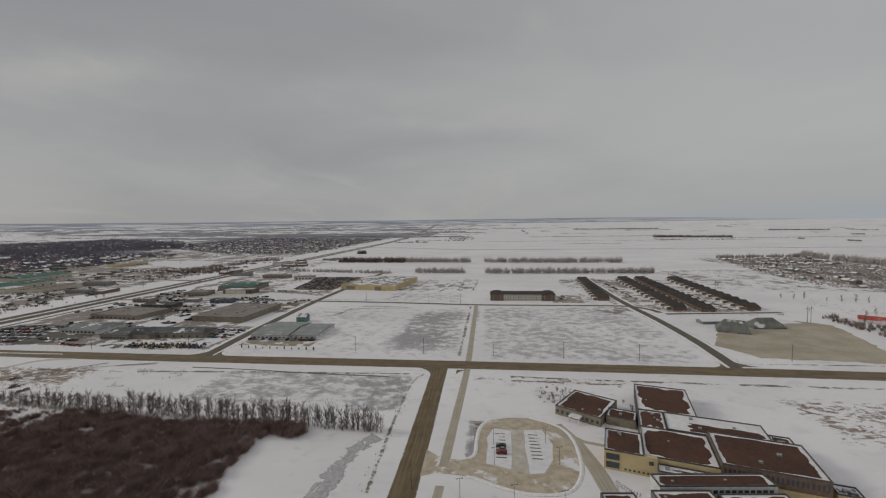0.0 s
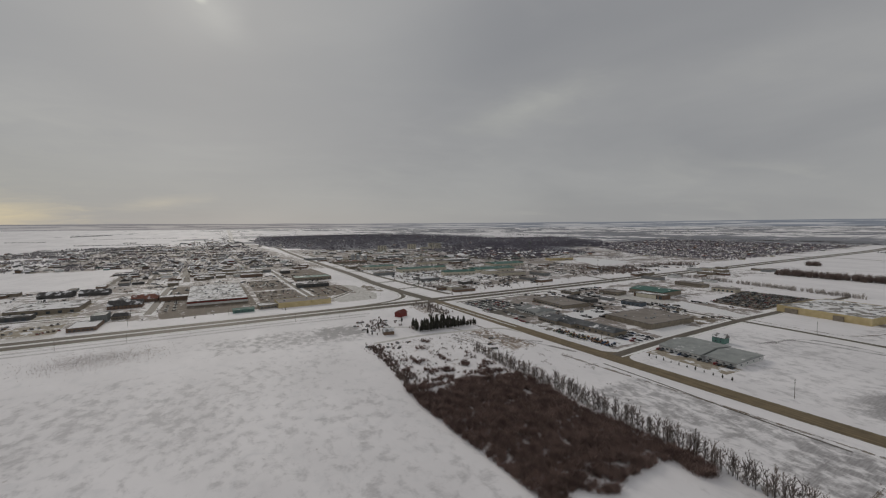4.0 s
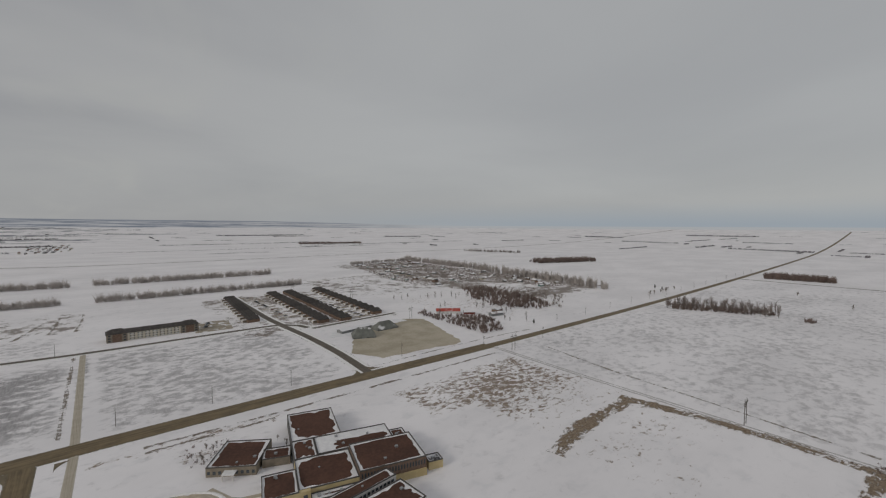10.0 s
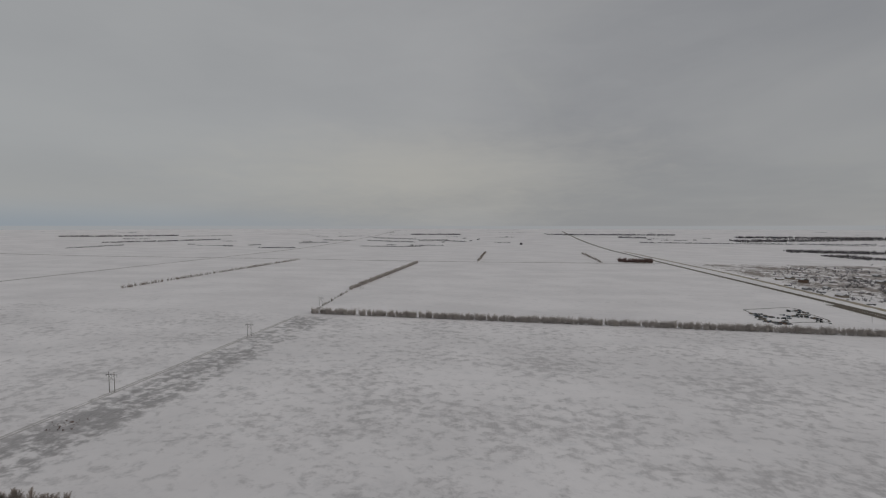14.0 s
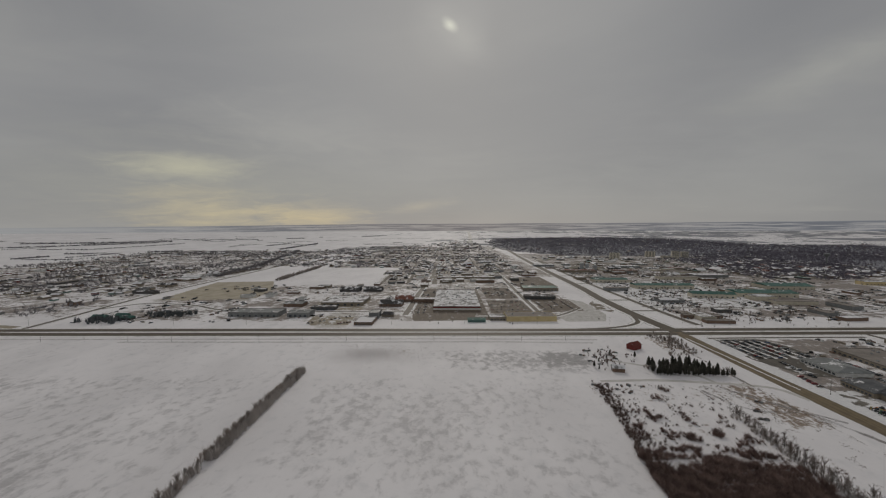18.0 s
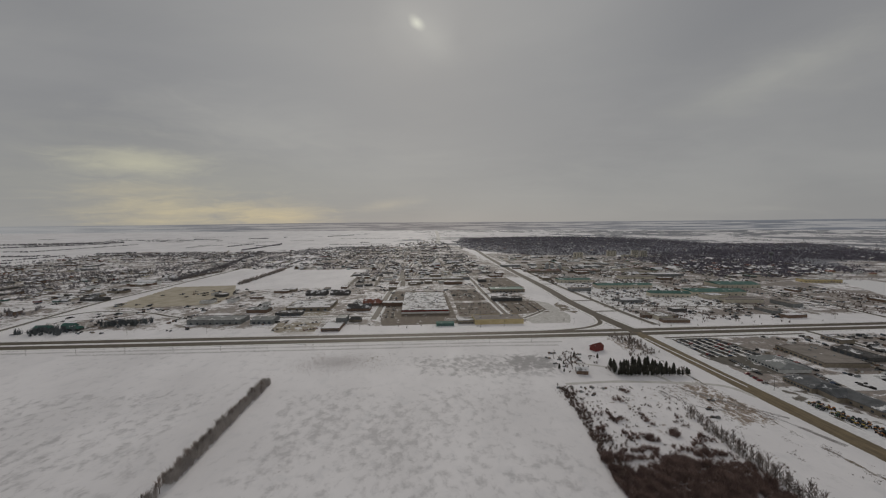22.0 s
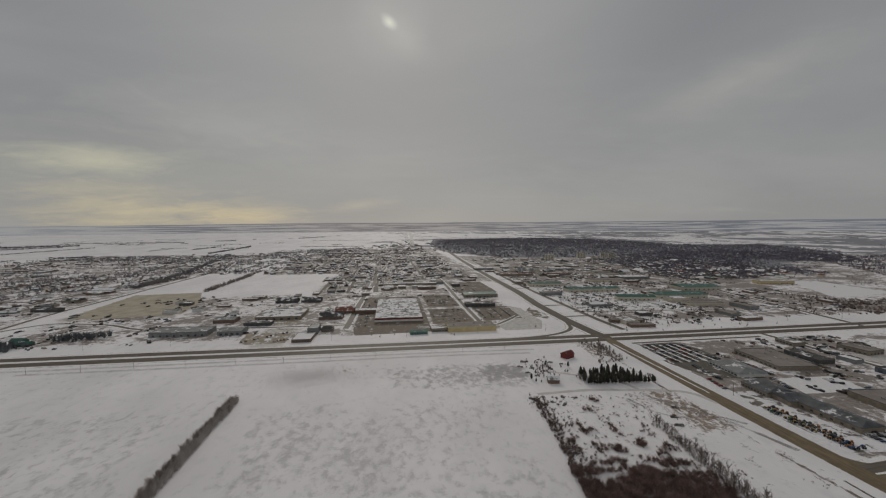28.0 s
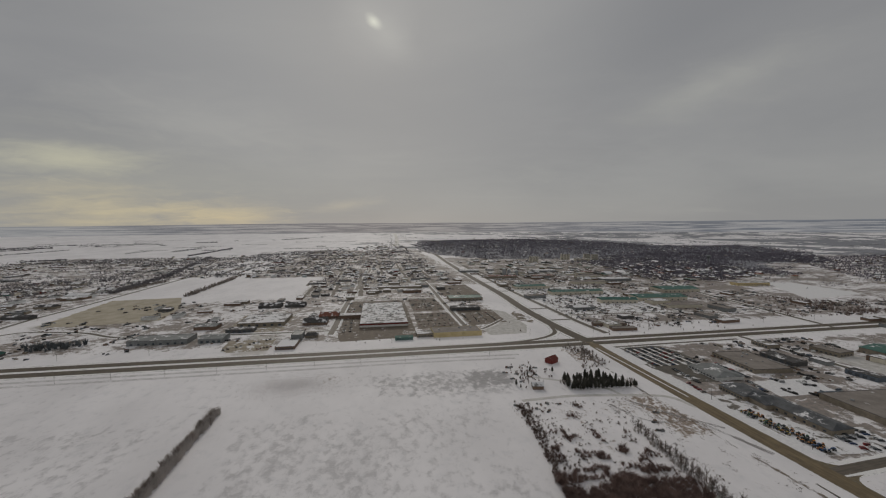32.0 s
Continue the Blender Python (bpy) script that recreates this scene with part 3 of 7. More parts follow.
def strip(name, points, width, material, z, label, kind="structure", step=14.0, category="road", crown=0.05):
    if material in (STREET, HIGHWAY):
        bank_count[0] += 1
        strip("snowbank_%d" % bank_count[0], points, width + 9, BANK, z - 0.045, "ploughed snow along a road's edges", step=step, category="snow")
    line = smooth_line(points, step)
    verts, faces, uvs, run = [], [], [], 0.0
    cols = (-1.0, -0.8, 0.0, 0.8, 1.0)
    for i, p in enumerate(line):
        d = (line[min(i + 1, len(line) - 1)] - line[max(i - 1, 0)]).normalized()
        side = Vector((d.y, -d.x))
        run += (p - line[i - 1]).length if i else 0.0
        w = width / 2 * (1 + 0.05 * noise.noise((p.x * 0.06, p.y * 0.06, z * 9)))
        for c in cols:
            q = p + side * c * w
            verts.append((q.x, q.y, ground_z(q.x, q.y) + z + crown * (1 - abs(c)) - (0.10 if abs(c) == 1 else 0)))
            uvs.append((c, run))
    k = len(cols)
    for i in range(len(line) - 1):
        for j in range(k - 1):
            faces.append((i * k + j, i * k + j + 1, (i + 1) * k + j + 1, (i + 1) * k + j))
    me = bpy.data.meshes.new(name)
    me.from_pydata(verts, [], faces)
    layer = me.uv_layers.new(name="across")
    for loop in me.loops:
        layer.data[loop.index].uv = uvs[loop.vertex_index]
    me.materials.append(material)
    road_count[0] += 1
    return tagged(new(name, me), label, category, kind=kind)


def yard(name, outline, material, z, label, category="pavement", ragged=1.2, kind="structure"):
    """A flat paved or packed area with an uneven edge."""
    pts = []
    for i, p in enumerate(outline):
        q = outline[(i + 1) % len(outline)]
        n = max(1, int(math.dist(p, q) / 6))
        for j in range(n):
            x, y = p[0] + (q[0] - p[0]) * j / n, p[1] + (q[1] - p[1]) * j / n
            e = noise.noise_vector((x * 0.11, y * 0.11, z * 7)) * ragged
            pts.append((x + e.x, y + e.y))
    bm = bmesh.new()
    face = bm.faces.new([bm.verts.new((x, y, ground_z(x, y) + z)) for x, y in pts])
    if face.normal.z < 0:
        bmesh.ops.reverse_faces(bm, faces=[face])
    bm.normal_update()
    if face.normal.z < 0:
        bmesh.ops.reverse_faces(bm, faces=[face])
    bmesh.ops.triangulate(bm, faces=[face])
    me = bpy.data.meshes.new(name)
    bm.to_mesh(me)
    bm.free()
    me.materials.append(material)
    return tagged(new(name, me), label, category, kind=kind)


strip("road_1", [(-545, 10), (-505, 8), (-400, 3.5), (-250, 1), (0, 0), (190, -2), (330, -6)], 17, SAND, 0.14,
      "two-lane road covered in brown sand and slush", step=22)
strip("road_32", [(300, -5.2), (400, -8), (815, -8), (1600, 10), (3000, 60), (4700, 120)], 12, SAND, 0.145, "two-lane country road of brown slush between snowy shoulders", step=22)
strip("road_2", [(-20, -2), (-19.5, -60), (-19, -130), (-19.5, -260), (-20, -300)], 11, SAND, 0.10, "side road of brown packed slush")
strip("road_3", [(-557, -4800), (-557, -2500), (-556, -1400), (-555, -700), (-550, -300), (-549, 0), (-551, 400), (-557, 1500), (-574, 4600)], 17.0, HIGHWAY, 0.15,
      "southbound carriageway of a divided highway, wet and sanded", step=26)
strip("road_4", [(-542, -1100), (-535, -850), (-533, -700), (-529.5, -300), (-528.5, 0), (-529.5, 400), (-535, 1500), (-550, 4600)], 18.5, HIGHWAY, 0.13,
      "northbound carriageway of a divided highway, wet and sanded", step=26)
strip("road_5", [(-535, 9.5), (-640, 4), (-790, 6), (-963, 18), (-1316, 30), (-1900, 58), (-2480, 92), (-2700, 60), (-2900, 0)], 22, HIGHWAY, 0.17, "main road into the town, wet and sanded", step=24)
strip("road_6", [(-575, 62), (-640, 58), (-800, 58), (-1000, 60), (-1300, 72), (-1900, 104)], 12, STREET, 0.10, "frontage road beside the main road", step=20)
strip("road_7", [(-2890, -2), (-3140, -85), (-3700, -60), (-4200, -30), (-4850, -10)], 34, LANE, 0.3, "straight road running to the horizon", step=60)
for k, x in enumerate((-676, -778, -1010, -1180)):
    strip("road_%d" % (40 + k), [(x, 10), (x - 1, 36), (x, 62)], 9, STREET, 0.12, "short link between the main road and its frontage road", step=8)
strip("road_8", [(-214, 4), (-219, 90), (-222, 230), (-219, 330), (-214, 480), (-210, 560)], 11, STREET, 0.09, "town street with packed snow")
strip("road_9", [(-530, 246), (-400, 247), (-222, 246), (-100, 238), (0, 228), (110, 228), (193, 224), (212, 190)], 9, STREET, 0.08, "narrow street behind the empty lots")
strip("road_10", [(190, 0), (195, 70), (195, 150), (191, 225), (190, 300), (195, 480)], 10, STREET, 0.085, "street beside a gravel yard")
strip("pathway_1", [(0.5, 222), (0.3, 100), (0, 8)], 5, PATHWAY, 0.06, "cleared footpath across the snow", category="footpath")
strip("pathway_2", [(0, -8), (-2, -60), (-5, -130)], 5, PATHWAY, 0.06, "cleared footpath across the snow", category="footpath")
strip("pathway_3", [(-5, -143), (-9, -220), (-12, -300)], 4, PATHWAY, 0.06, "cleared footpath across the snow", category="footpath")
strip("ditch_1", [(-500, -26), (-300, -31), (-150, -25), (-40, -21)], 6, DITCH, 0.05, "weedy ditch beside the road", category="ditch", step=8)
THIN = frayed_material("dark_ditch", (0.09, 0.08, 0.07), (0.17, 0.15, 0.13), 1.0, 0.2, 0.4)
strip("ditch_4", [(-206, -18.5), (-155, -21), (-107, -25), (-53, -27)], 2.0, THIN, 0.055, "narrow dark ditch in the snow", category="ditch", step=8)
strip("ditch_5", [(375, -45), (358, -128), (349, -208), (338, -293)], 5, DITCH, 0.055, "narrow dark ditch along the power line", category="ditch", step=8)
strip("ditch_2", [(30, -22), (120, -25), (320, -28)], 6.0, DITCH, 0.05, "weedy ditch beside the road", category="ditch", step=8)
strip("ditch_3", [(195, 14), (240, 16), (345, 16), (420, 10)], 4, DITCH, 0.06, "weedy ditch beside the road", category="ditch", step=8)
strip("road_11", [(-650, -362), (-700, -359), (-873, -352), (-1050, -340), (-1296, -323), (-1650, -296)], 11, STREET, 0.09, "straight town street")
strip("road_12", [(-640, -143), (-710, -143), (-904, -141), (-1168, -136), (-1600, -140)], 9, STREET, 0.09, "straight town street")
strip("road_13", [(-551, -886), (-665, -895), (-748, -905), (-867, -914), (-1015, -909), (-1500, -905)], 10, STREET, 0.09, "country road leaving the highway")
strip("road_14", [(-700, -900), (-758, -857), (-752, -800), (-735, -745), (-700, -690), (-686, -630), (-680, -520), (-676, -420), (-676, -352)], 8, STREET, 0.08, "snowy frontage lane")
strip("road_15", [(1217, -4700), (1225, -1500), (1218, -600), (1216, -8)], 12, COUNTRY, 0.10, "straight country road with weedy sides", step=40)
strip("road_16", [(4600, -1880), (1225, -1880), (300, -1850), (-552, -1880)], 14, COUNTRY, 0.10, "straight country road with weedy sides", step=40)
strip("road_17", [(330, -14), (326, -140), (324, -300), (326, -420), (322, -600), (318, -880)], 7, RUTS, 0.07, "field track along the power line", step=10)
strip("road_18", [(-4700, 1500), (-2000, 1540), (-570, 1560), (-20, 1360), (900, 1350), (4600, 1400)], 16, COUNTRY, 0.1, "straight country road with weedy sides", step=40)

strip("road_21", [(-551, -150), (-558, -80), (-575, -36), (-606, -10), (-680, 2)], 8, HIGHWAY, 0.12, "slip lane curving from the highway", step=8)
strip("road_22", [(-531, 440), (-574, 450), (-619, 457), (-870, 505), (-1012, 550), (-1400, 690)], 11, STREET, 0.10, "street crossing the highway")
strip("road_23", [(-715, 48), (-709, 65), (-704, 166), (-690, 300), (-685, 452)], 8, STREET, 0.09, "frontage street past a works yard")
strip("road_24", [(-505, 30), (-507, 110), (-508, 230)], 7, STREET, 0.085, "frontage lane beside the highway")
strip("road_25", [(-950, -140), (-955, -250), (-960, -345)], 8, STREET, 0.085, "cross street between parking lots")
strip("road_26", [(-640, -250), (-640, -143), (-640, -120), (-700, -66)], 7, STREET, 0.08, "lane behind the mall")
strip("road_27", [(-1210, -320), (-1200, -140), (-1200, 8)], 9, STREET, 0.085, "cross street in the town")
strip("road_28", [(-1500, -310), (-1495, -140), (-1490, 14), (-1500, 300), (-1480, 700)], 9, STREET, 0.085, "cross street in the town")
strip("road_29", [(-1080, 44), (-1085, 300), (-1080, 520)], 8, STREET, 0.085, "cross street in the works area")
strip("road_30", [(-700, 300), (-1085, 310), (-1490, 330)], 8, STREET, 0.083, "street through the works area")
VERGE = frayed_material("dry_verge", (0.27, 0.232, 0.165), (0.40, 0.355, 0.275), 0.86, 0.06, 0.4)
strip("verge_1", [(-572, -905), (-590, -1048), (-612, -1563), (-608, -1917), (-600, -2600)], 20, VERGE, 0.06, "dry grass verge beside the highway", category="verge", step=20)
TUFTS = frayed_material("dead_grass_strip", (0.165, 0.115, 0.074), (0.32, 0.255, 0.185), 0.62, 0.20, 0.3)
strip("weed_strip_1", [(205, -176), (235, -169), (267, -167), (311, -169)], 19, TUFTS, 0.05, "strip of dead brown grass in the snow", category="weeds", step=5)
strip("weed_strip_2", [(308, -160), (316, -200), (320, -242), (318, -298)], 18, TUFTS, 0.055, "strip of dead brown grass in the snow", category="weeds", step=5)
strip("weed_strip_3", [(317, -294), (271, -292), (216, -290), (170, -291)], 15, TUFTS, 0.05, "ragged dead brown grass beside a ditch", category="weeds", step=5)
strip("weed_strip_4", [(30, -29), (60, -30), (100, -31)], 6, DITCH, 0.045, "thin weeds near the school", category="weeds", step=5)
strip("track_1", [(196, -322), (225, -318), (255, -315), (285, -318), (303, -327), (311, -343), (316, -396), (320, -432)], 7, RUTS, 0.045, "vehicle track round a stubble field", category="track", step=5)
strip("track_2", [(-318, -6), (-345, -16), (-356, -57), (-364, -108), (-362, -158)], 6, LANE, 0.05, "cleared lane to the farmyard", category="track", step=6)
strip("track_3", [(-356, -57), (-380, -66), (-412, -112), (-420, -128)], 5, LANE, 0.048, "cleared lane to the farmyard", category="track", step=6)
strip("track_4", [(-240, -12), (-275, -22), (-303, -34), (-345, -60)], 8, COMBED, 0.045, "rutted track beside the road", category="track", step=6)
strip("track_5", [(-280, -14), (-296, -28), (-303, -66), (-340, -80)], 6, COMBED, 0.043, "rutted track beside the road", category="track", step=6)
strip("track_6", [(-40, -107), (-46, -117), (-51, -137), (-53, -160), (-56, -185)], 15, SCOURED, 0.045, "curved vehicle tracks in a snowy field", category="track", step=4)
strip("track_7", [(-30, -20), (-35, -34), (-36, -60), (-35, -110), (-33, -150)], 4, DITCH, 0.045, "line of scattered weeds beside the road", category="track", step=4)
strip("fence_line_1", [(-370, -1030), (-413, -1046), (-456, -1058), (-452, -1010), (-444, -958), (-403, -946), (-361, -936), (-365, -985), (-370, -1029)], 3.0, THIN, 0.05, "dark weeds along the fence of a wreck yard", category="fence line", step=6)
strip("track_8", [(-510, -880), (-507, -400), (-505, -230), (-500, -110)], 6.0, RUTS, 0.045, "faint track along the highway fence", category="track", step=10)
strip("track_9", [(-496, -700), (-493, -400), (-492, -230), (-486, -120)], 6, RUTS, 0.043, "faint track along the highway fence", category="track", step=10)
strip("track_10", [(-165, 150), (-150, 205), (-120, 214), (-80, 205), (-150, 196), (-158, 165)], 9, COMBED, 0.045, "curved vehicle tracks on a snowy lot", category="track", step=5)
strip("track_11", [(-8, 20), (-7, 120), (-6, 215)], 6, DITCH, 0.045, "weeds along a footpath", category="weeds", step=5)
for k, (p, q, w) in enumerate((((-98, 414), (-72, 432), 13), ((-63, 316), (-42, 414), 9), ((-31, 345), (-26, 452), 6), ((-8, 344), (-2, 465), 6), ((-90, 330), (-70, 352), 10))):
    strip("weed_strip_%d" % (5 + k), [p, ((p[0] + q[0]) / 2 + 1, (p[1] + q[1]) / 2), q], w, DITCH, 0.05, "weedy ridges on an empty snowy lot", category="weeds", step=8)
strip("road_31", [(-222, 262), (-160, 258), (-130, 262), (-112, 300), (-104, 350), (-90, 470)], 6, DITCH, 0.05, "service lane round a store", step=8)
# corner fillets where the roads meet
for k, (cx, cy, r, a0) in enumerate([(-42, -24, 17, 0), (2.5, -21, 10, 90), (210, 24, 15, 180), (172, 18, 12, 270), (-236, 26, 18, 270), (-192, 24, 16, 180)]):
    arc = [(cx + r * math.cos(radians(a0 + 90 * t / 6)), cy + r * math.sin(radians(a0 + 90 * t / 6))) for t in range(7)]
    corner = (cx + r * (math.cos(radians(a0)) + math.cos(radians(a0 + 90))), cy + r * (math.sin(radians(a0)) + math.sin(radians(a0 + 90))))
    me_mat = MATS.setdefault("slush", paint("slush", (0.125, 0.098, 0.060), (0.20, 0.16, 0.098), 5.0, 0.75))
    yard("junction_%d" % (k + 1), arc + [corner], me_mat, 0.075, "brown slush at a road junction", "road", 0.3)

# ---- trees ----
BARK = paint("bark", (0.075, 0.062, 0.054), (0.14, 0.12, 0.105), 0.5, 0.9, vary=0.25)
TWIGS = paint("twigs", (0.25, 0.212, 0.190), (0.40, 0.348, 0.315), 1.5, 0.95, vary=0.25)
ROWTWIGS = paint("row_twigs", (0.20, 0.165, 0.148), (0.34, 0.29, 0.262), 1.5, 0.95, vary=0.25)
THICKET = paint("thicket", (0.127, 0.083, 0.071), (0.289, 0.203, 0.177), 6.0, 0.95)
DARKBRUSH = paint("dark_brush", (0.14, 0.102, 0.088), (0.26, 0.202, 0.178), 10.0, 0.95)
BRUSH = paint("brush", (0.22, 0.19, 0.17), (0.36, 0.315, 0.285), 10.0, 0.95)
POPLAR = paint("poplar_twigs", (0.39, 0.355, 0.335), (0.58, 0.535, 0.505), 8.0, 0.95)
BLUEGREY = paint("blue_grey_boughs", (0.085, 0.098, 0.105), (0.17, 0.185, 0.19), 3.0, 0.9)
NEEDLES = paint("needles", (0.038, 0.036, 0.028), (0.092, 0.088, 0.066), 1.2, 0.9, vary=0.3)


def bare_tree(height, seed, many=760):
    """A vase of limbs rising from a short trunk, ending in a fine round haze of twigs."""
    r = random.Random(seed)
    trunk, crown = Shape(), Shape()
    lean = Vector((r.uniform(-.04, .04), r.uniform(-.04, .04), 1)) * height
    trunk.tube((0, 0, -0.02), lean * 0.30, height * 0.022, height * 0.015, 6)
    trunk.tube(lean * 0.30, lean * 0.85, height * 0.015, height * 0.004, 5)
    tips = []
    for i in range(24):
        t = r.uniform(0.05, 0.62)
        a, out = r.uniform(0, 6.28), height * r.uniform(0.02, 0.30) * (1.15 - t * 0.7)
        p = lean * t
        q = p + Vector((math.cos(a) * out, math.sin(a) * out, height * r.uniform(0.24, 0.40)))
        crown.tube(p, q, height * 0.007, height * 0.0025, 3, False)
        tips += [(p.lerp(q, s), q - p) for s in (0.25, 0.45, 0.65, 0.85, 1.0)]
    for i in range(many):
        p, d = r.choice(tips)
        d = d.normalized() + Vector((r.uniform(-.7, .7), r.uniform(-.7, .7), r.uniform(-.2, .7)))
        q = p + d.normalized() * height * r.uniform(0.07, 0.19)
        q.z = min(q.z, height * (1.0 - 1.1 * (math.hypot(q.x, q.y) / height) ** 2))
        s = d.cross(Vector((r.uniform(-1, 1), r.uniform(-1, 1), r.uniform(-1, 1)))).normalized() * height * 0.006
        k = len(crown.v)
        crown.v += [tuple(p - s), tuple(p + s), tuple(q)]
        crown.f.append((k, k + 1, k + 2))
    return trunk, crown


def poplar(height, seed, many=760):
    """A slim bare tree: two or three stems rising side by side, steep thin limbs, a narrow broken top."""
    r = random.Random(seed)
    trunk, crown = Shape(), Shape()
    tips = []
    for k in range(r.choice((2, 3, 3))):
        a, out = r.uniform(0, 6.28), height * r.uniform(0.0, 0.05)
        foot = Vector((math.cos(a) * out, math.sin(a) * out, -0.02))
        top = foot * 2.4 + Vector((r.uniform(-.05, .05) * height, r.uniform(-.05, .05) * height, height * r.uniform(0.78, 1.0)))
        trunk.tube(foot, foot.lerp(top, 0.45), height * 0.008, height * 0.005, 5)
        trunk.tube(foot.lerp(top, 0.45), top, height * 0.006, height * 0.0015, 4)
        for i in range(9):
            t = r.uniform(0.12, 0.85)
            b, reach_out = r.uniform(0, 6.28), height * r.uniform(0.05, 0.17) * (1.1 - 0.5 * t)
            p = foot.lerp(top, t)
            q = p + Vector((math.cos(b) * reach_out, math.sin(b) * reach_out, height * r.uniform(0.10, 0.24)))
            crown.tube(p, q, height * 0.0035, height * 0.0015, 3, False)
            tips += [(p.lerp(q, u), q - p) for u in (0.3, 0.6, 1.0)]
    for i in range(many):
        p, d = r.choice(tips)
        d = d.normalized() + Vector((r.uniform(-.6, .6), r.uniform(-.6, .6), r.uniform(0, .8)))
        q = p + d.normalized() * height * r.uniform(0.05, 0.125)
        w = d.cross(Vector((r.uniform(-1, 1), r.uniform(-1, 1), r.uniform(-1, 1)))).normalized() * height * 0.0036
        k = len(crown.v)
        crown.v += [tuple(p - w), tuple(p + w), tuple(q)]
        crown.f.append((k, k + 1, k + 2))
    return trunk, crown


def spruce(height, seed):
    """Dark conifer: bare foot, broad lower boughs, blunt uneven top."""
    r = random.Random(seed)
    trunk, crown = Shape(), Shape()
    trunk.tube((0, 0, -0.02), (0, 0, height * 0.95), height * 0.018, height * 0.004, 6)
    for i in range(16):
        t = i / 16
        z = height * (0.17 + 0.79 * t)
        w = height * (0.190 * (1 - t ** 2.6) * min(1.0, 0.55 + 3 * t) + 0.03)
        for j in range(11):
            a = 6.283 * (j + r.random() * 0.9) / 11
            out = w * r.uniform(0.6, 1.2)
            c, s = math.cos(a), math.sin(a)
            k = len(crown.v)
            wide = 0.34 * w + 0.008 * height
            crown.v += [(0, 0, z + height * 0.05), (c * out * .6 - s * wide, s * out * .6 + c * wide, z + 0.015 * height),
                        (c * out, s * out, z + height * r.uniform(-0.05, 0.0)), (c * out * .6 + s * wide, s * out * .6 - c * wide, z + 0.01 * height)]
            crown.f += [(k, k + 1, k + 2), (k, k + 2, k + 3)]
    return trunk, crown


def tree_master(name, label, made, wood, leaf):
    ob = thing(name, label, "tree")
    part("trunk", made[0], wood, ob)
    part("crown", made[1], leaf, ob)
    return ob


bare = [tree_master("bare_tree", "leafless grey-brown deciduous tree standing in snow", bare_tree(1.0, i), BARK, TWIGS) for i in range(6)]
slim = [tree_master("poplar_tree", "slim leafless grey-brown poplar with upright limbs in snow", poplar(1.0, 40 + i), BARK, ROWTWIGS) for i in range(7)]
firs = [tree_master("spruce_tree", "dark green spruce tree standing in snow", spruce(1.0, i), BARK, NEEDLES) for i in range(4)]
plant = random.Random(11)


def plant_row(masters, p, q, step, height, group, jitter=1.0, gaps=0.0):
    n = int(math.dist(p, q) / step)
    for i in range(n):
        if plant.random() < gaps:
            continue
        t = (i + plant.uniform(0.1, 0.9)) / n
        x, y = p[0] + (q[0] - p[0]) * t + plant.gauss(0, jitter), p[1] + (q[1] - p[1]) * t + plant.gauss(0, jitter)
        ob = copy_thing(plant.choice(masters), place(x, y, plant.uniform(0, 360), height * plant.uniform(0.75, 1.2)))
        ob["group"] = group


def bushes(name, spots, height, blades, material, label, spread=0.55, width=0.05, category="bushes"):
    """Leafless brush as one mesh: fans of thin stems from each spot (x, y, size)."""
    spots = np.asarray(spots, float)
    n = len(spots)
    base = np.repeat(spots[:, :2], blades, axis=0)
    h = np.repeat(spots[:, 2], blades) * height * rng.uniform(0.45, 1.1, n * blades)
    a = rng.uniform(0, 2 * np.pi, n * blades)
    lean = rng.uniform(0.1, 1.0, n * blades) ** 0.8 * h * spread
    start = base + rng.normal(0, 0.18, (n * blades, 2)) * np.repeat(spots[:, 2], blades)[:, None] * height * spread
    low = rng.uniform(0.0, 0.45, n * blades) * h
    z0 = np.array([ground_z(x, y) for x, y, s in spots]).repeat(blades)
    p = np.column_stack([start, z0 + low - 0.05])
    q = np.column_stack([start + np.column_stack([np.cos(a), np.sin(a)]) * lean[:, None], z0 + low + h * 0.75])
    side = np.column_stack([-np.sin(a * 1.7), np.cos(a * 1.7), rng.uniform(-.4, .4, n * blades)]) * (width * h)[:, None]
    verts = np.stack([p - side, p + side, q], 1).reshape(-1, 3)
    faces = np.arange(n * blades * 3).reshape(-1, 3)
    return tagged(new(name, quick_mesh(name, verts, faces, material)), label, category, kind="stuff")


def belt(name, p, q, depth, height, count, label, material=BRUSH, blades=60, spread=0.4, width=0.026):
    t = rng.uniform(0, 1, count)
    d = np.array([q[0] - p[0], q[1] - p[1]])
    side = np.array([-d[1], d[0]]) / np.linalg.norm(d)
    pts = np.array(p) + t[:, None] * d + rng.uniform(-depth / 2, depth / 2, count)[:, None] * side
    return bushes(name, np.column_stack([pts, rng.uniform(0.6, 1.15, count)]), height, blades, material, label, spread, width, "tree row")


plant_row(bare, (-388, -437), (-80, -446), 4.6, 8.5, "hedgerow across the snowy field", 1.2, 0.05)
plant_row(bare, (309, -458), (70, -457), 4.4, 8.5, "hedgerow beside the stubble field", 1.2, 0.03)
for p, q, tall in (((-299, -84), (-254, -88), 8.0), ((-254, -88), (-190, -92), 10.5), ((-190, -92), (-110, -96), 12.0), ((-110, -96), (-40, -103), 12.5)):
    plant_row(slim, p, q, 1.65, tall, "tree row behind the thicket", 0.9, 0.04)
belt("hedge_brush", (-389, -437), (-235, -441), 6.5, 6.5, 420, "dense leafless hedge shrubs in the snow", POPLAR, 56, 0.5, 0.03)
belt("hedge_brush", (-225, -442), (-80, -446), 5, 5.5, 230, "leafless hedge shrubs in the snow", POPLAR, 56, 0.5, 0.03)
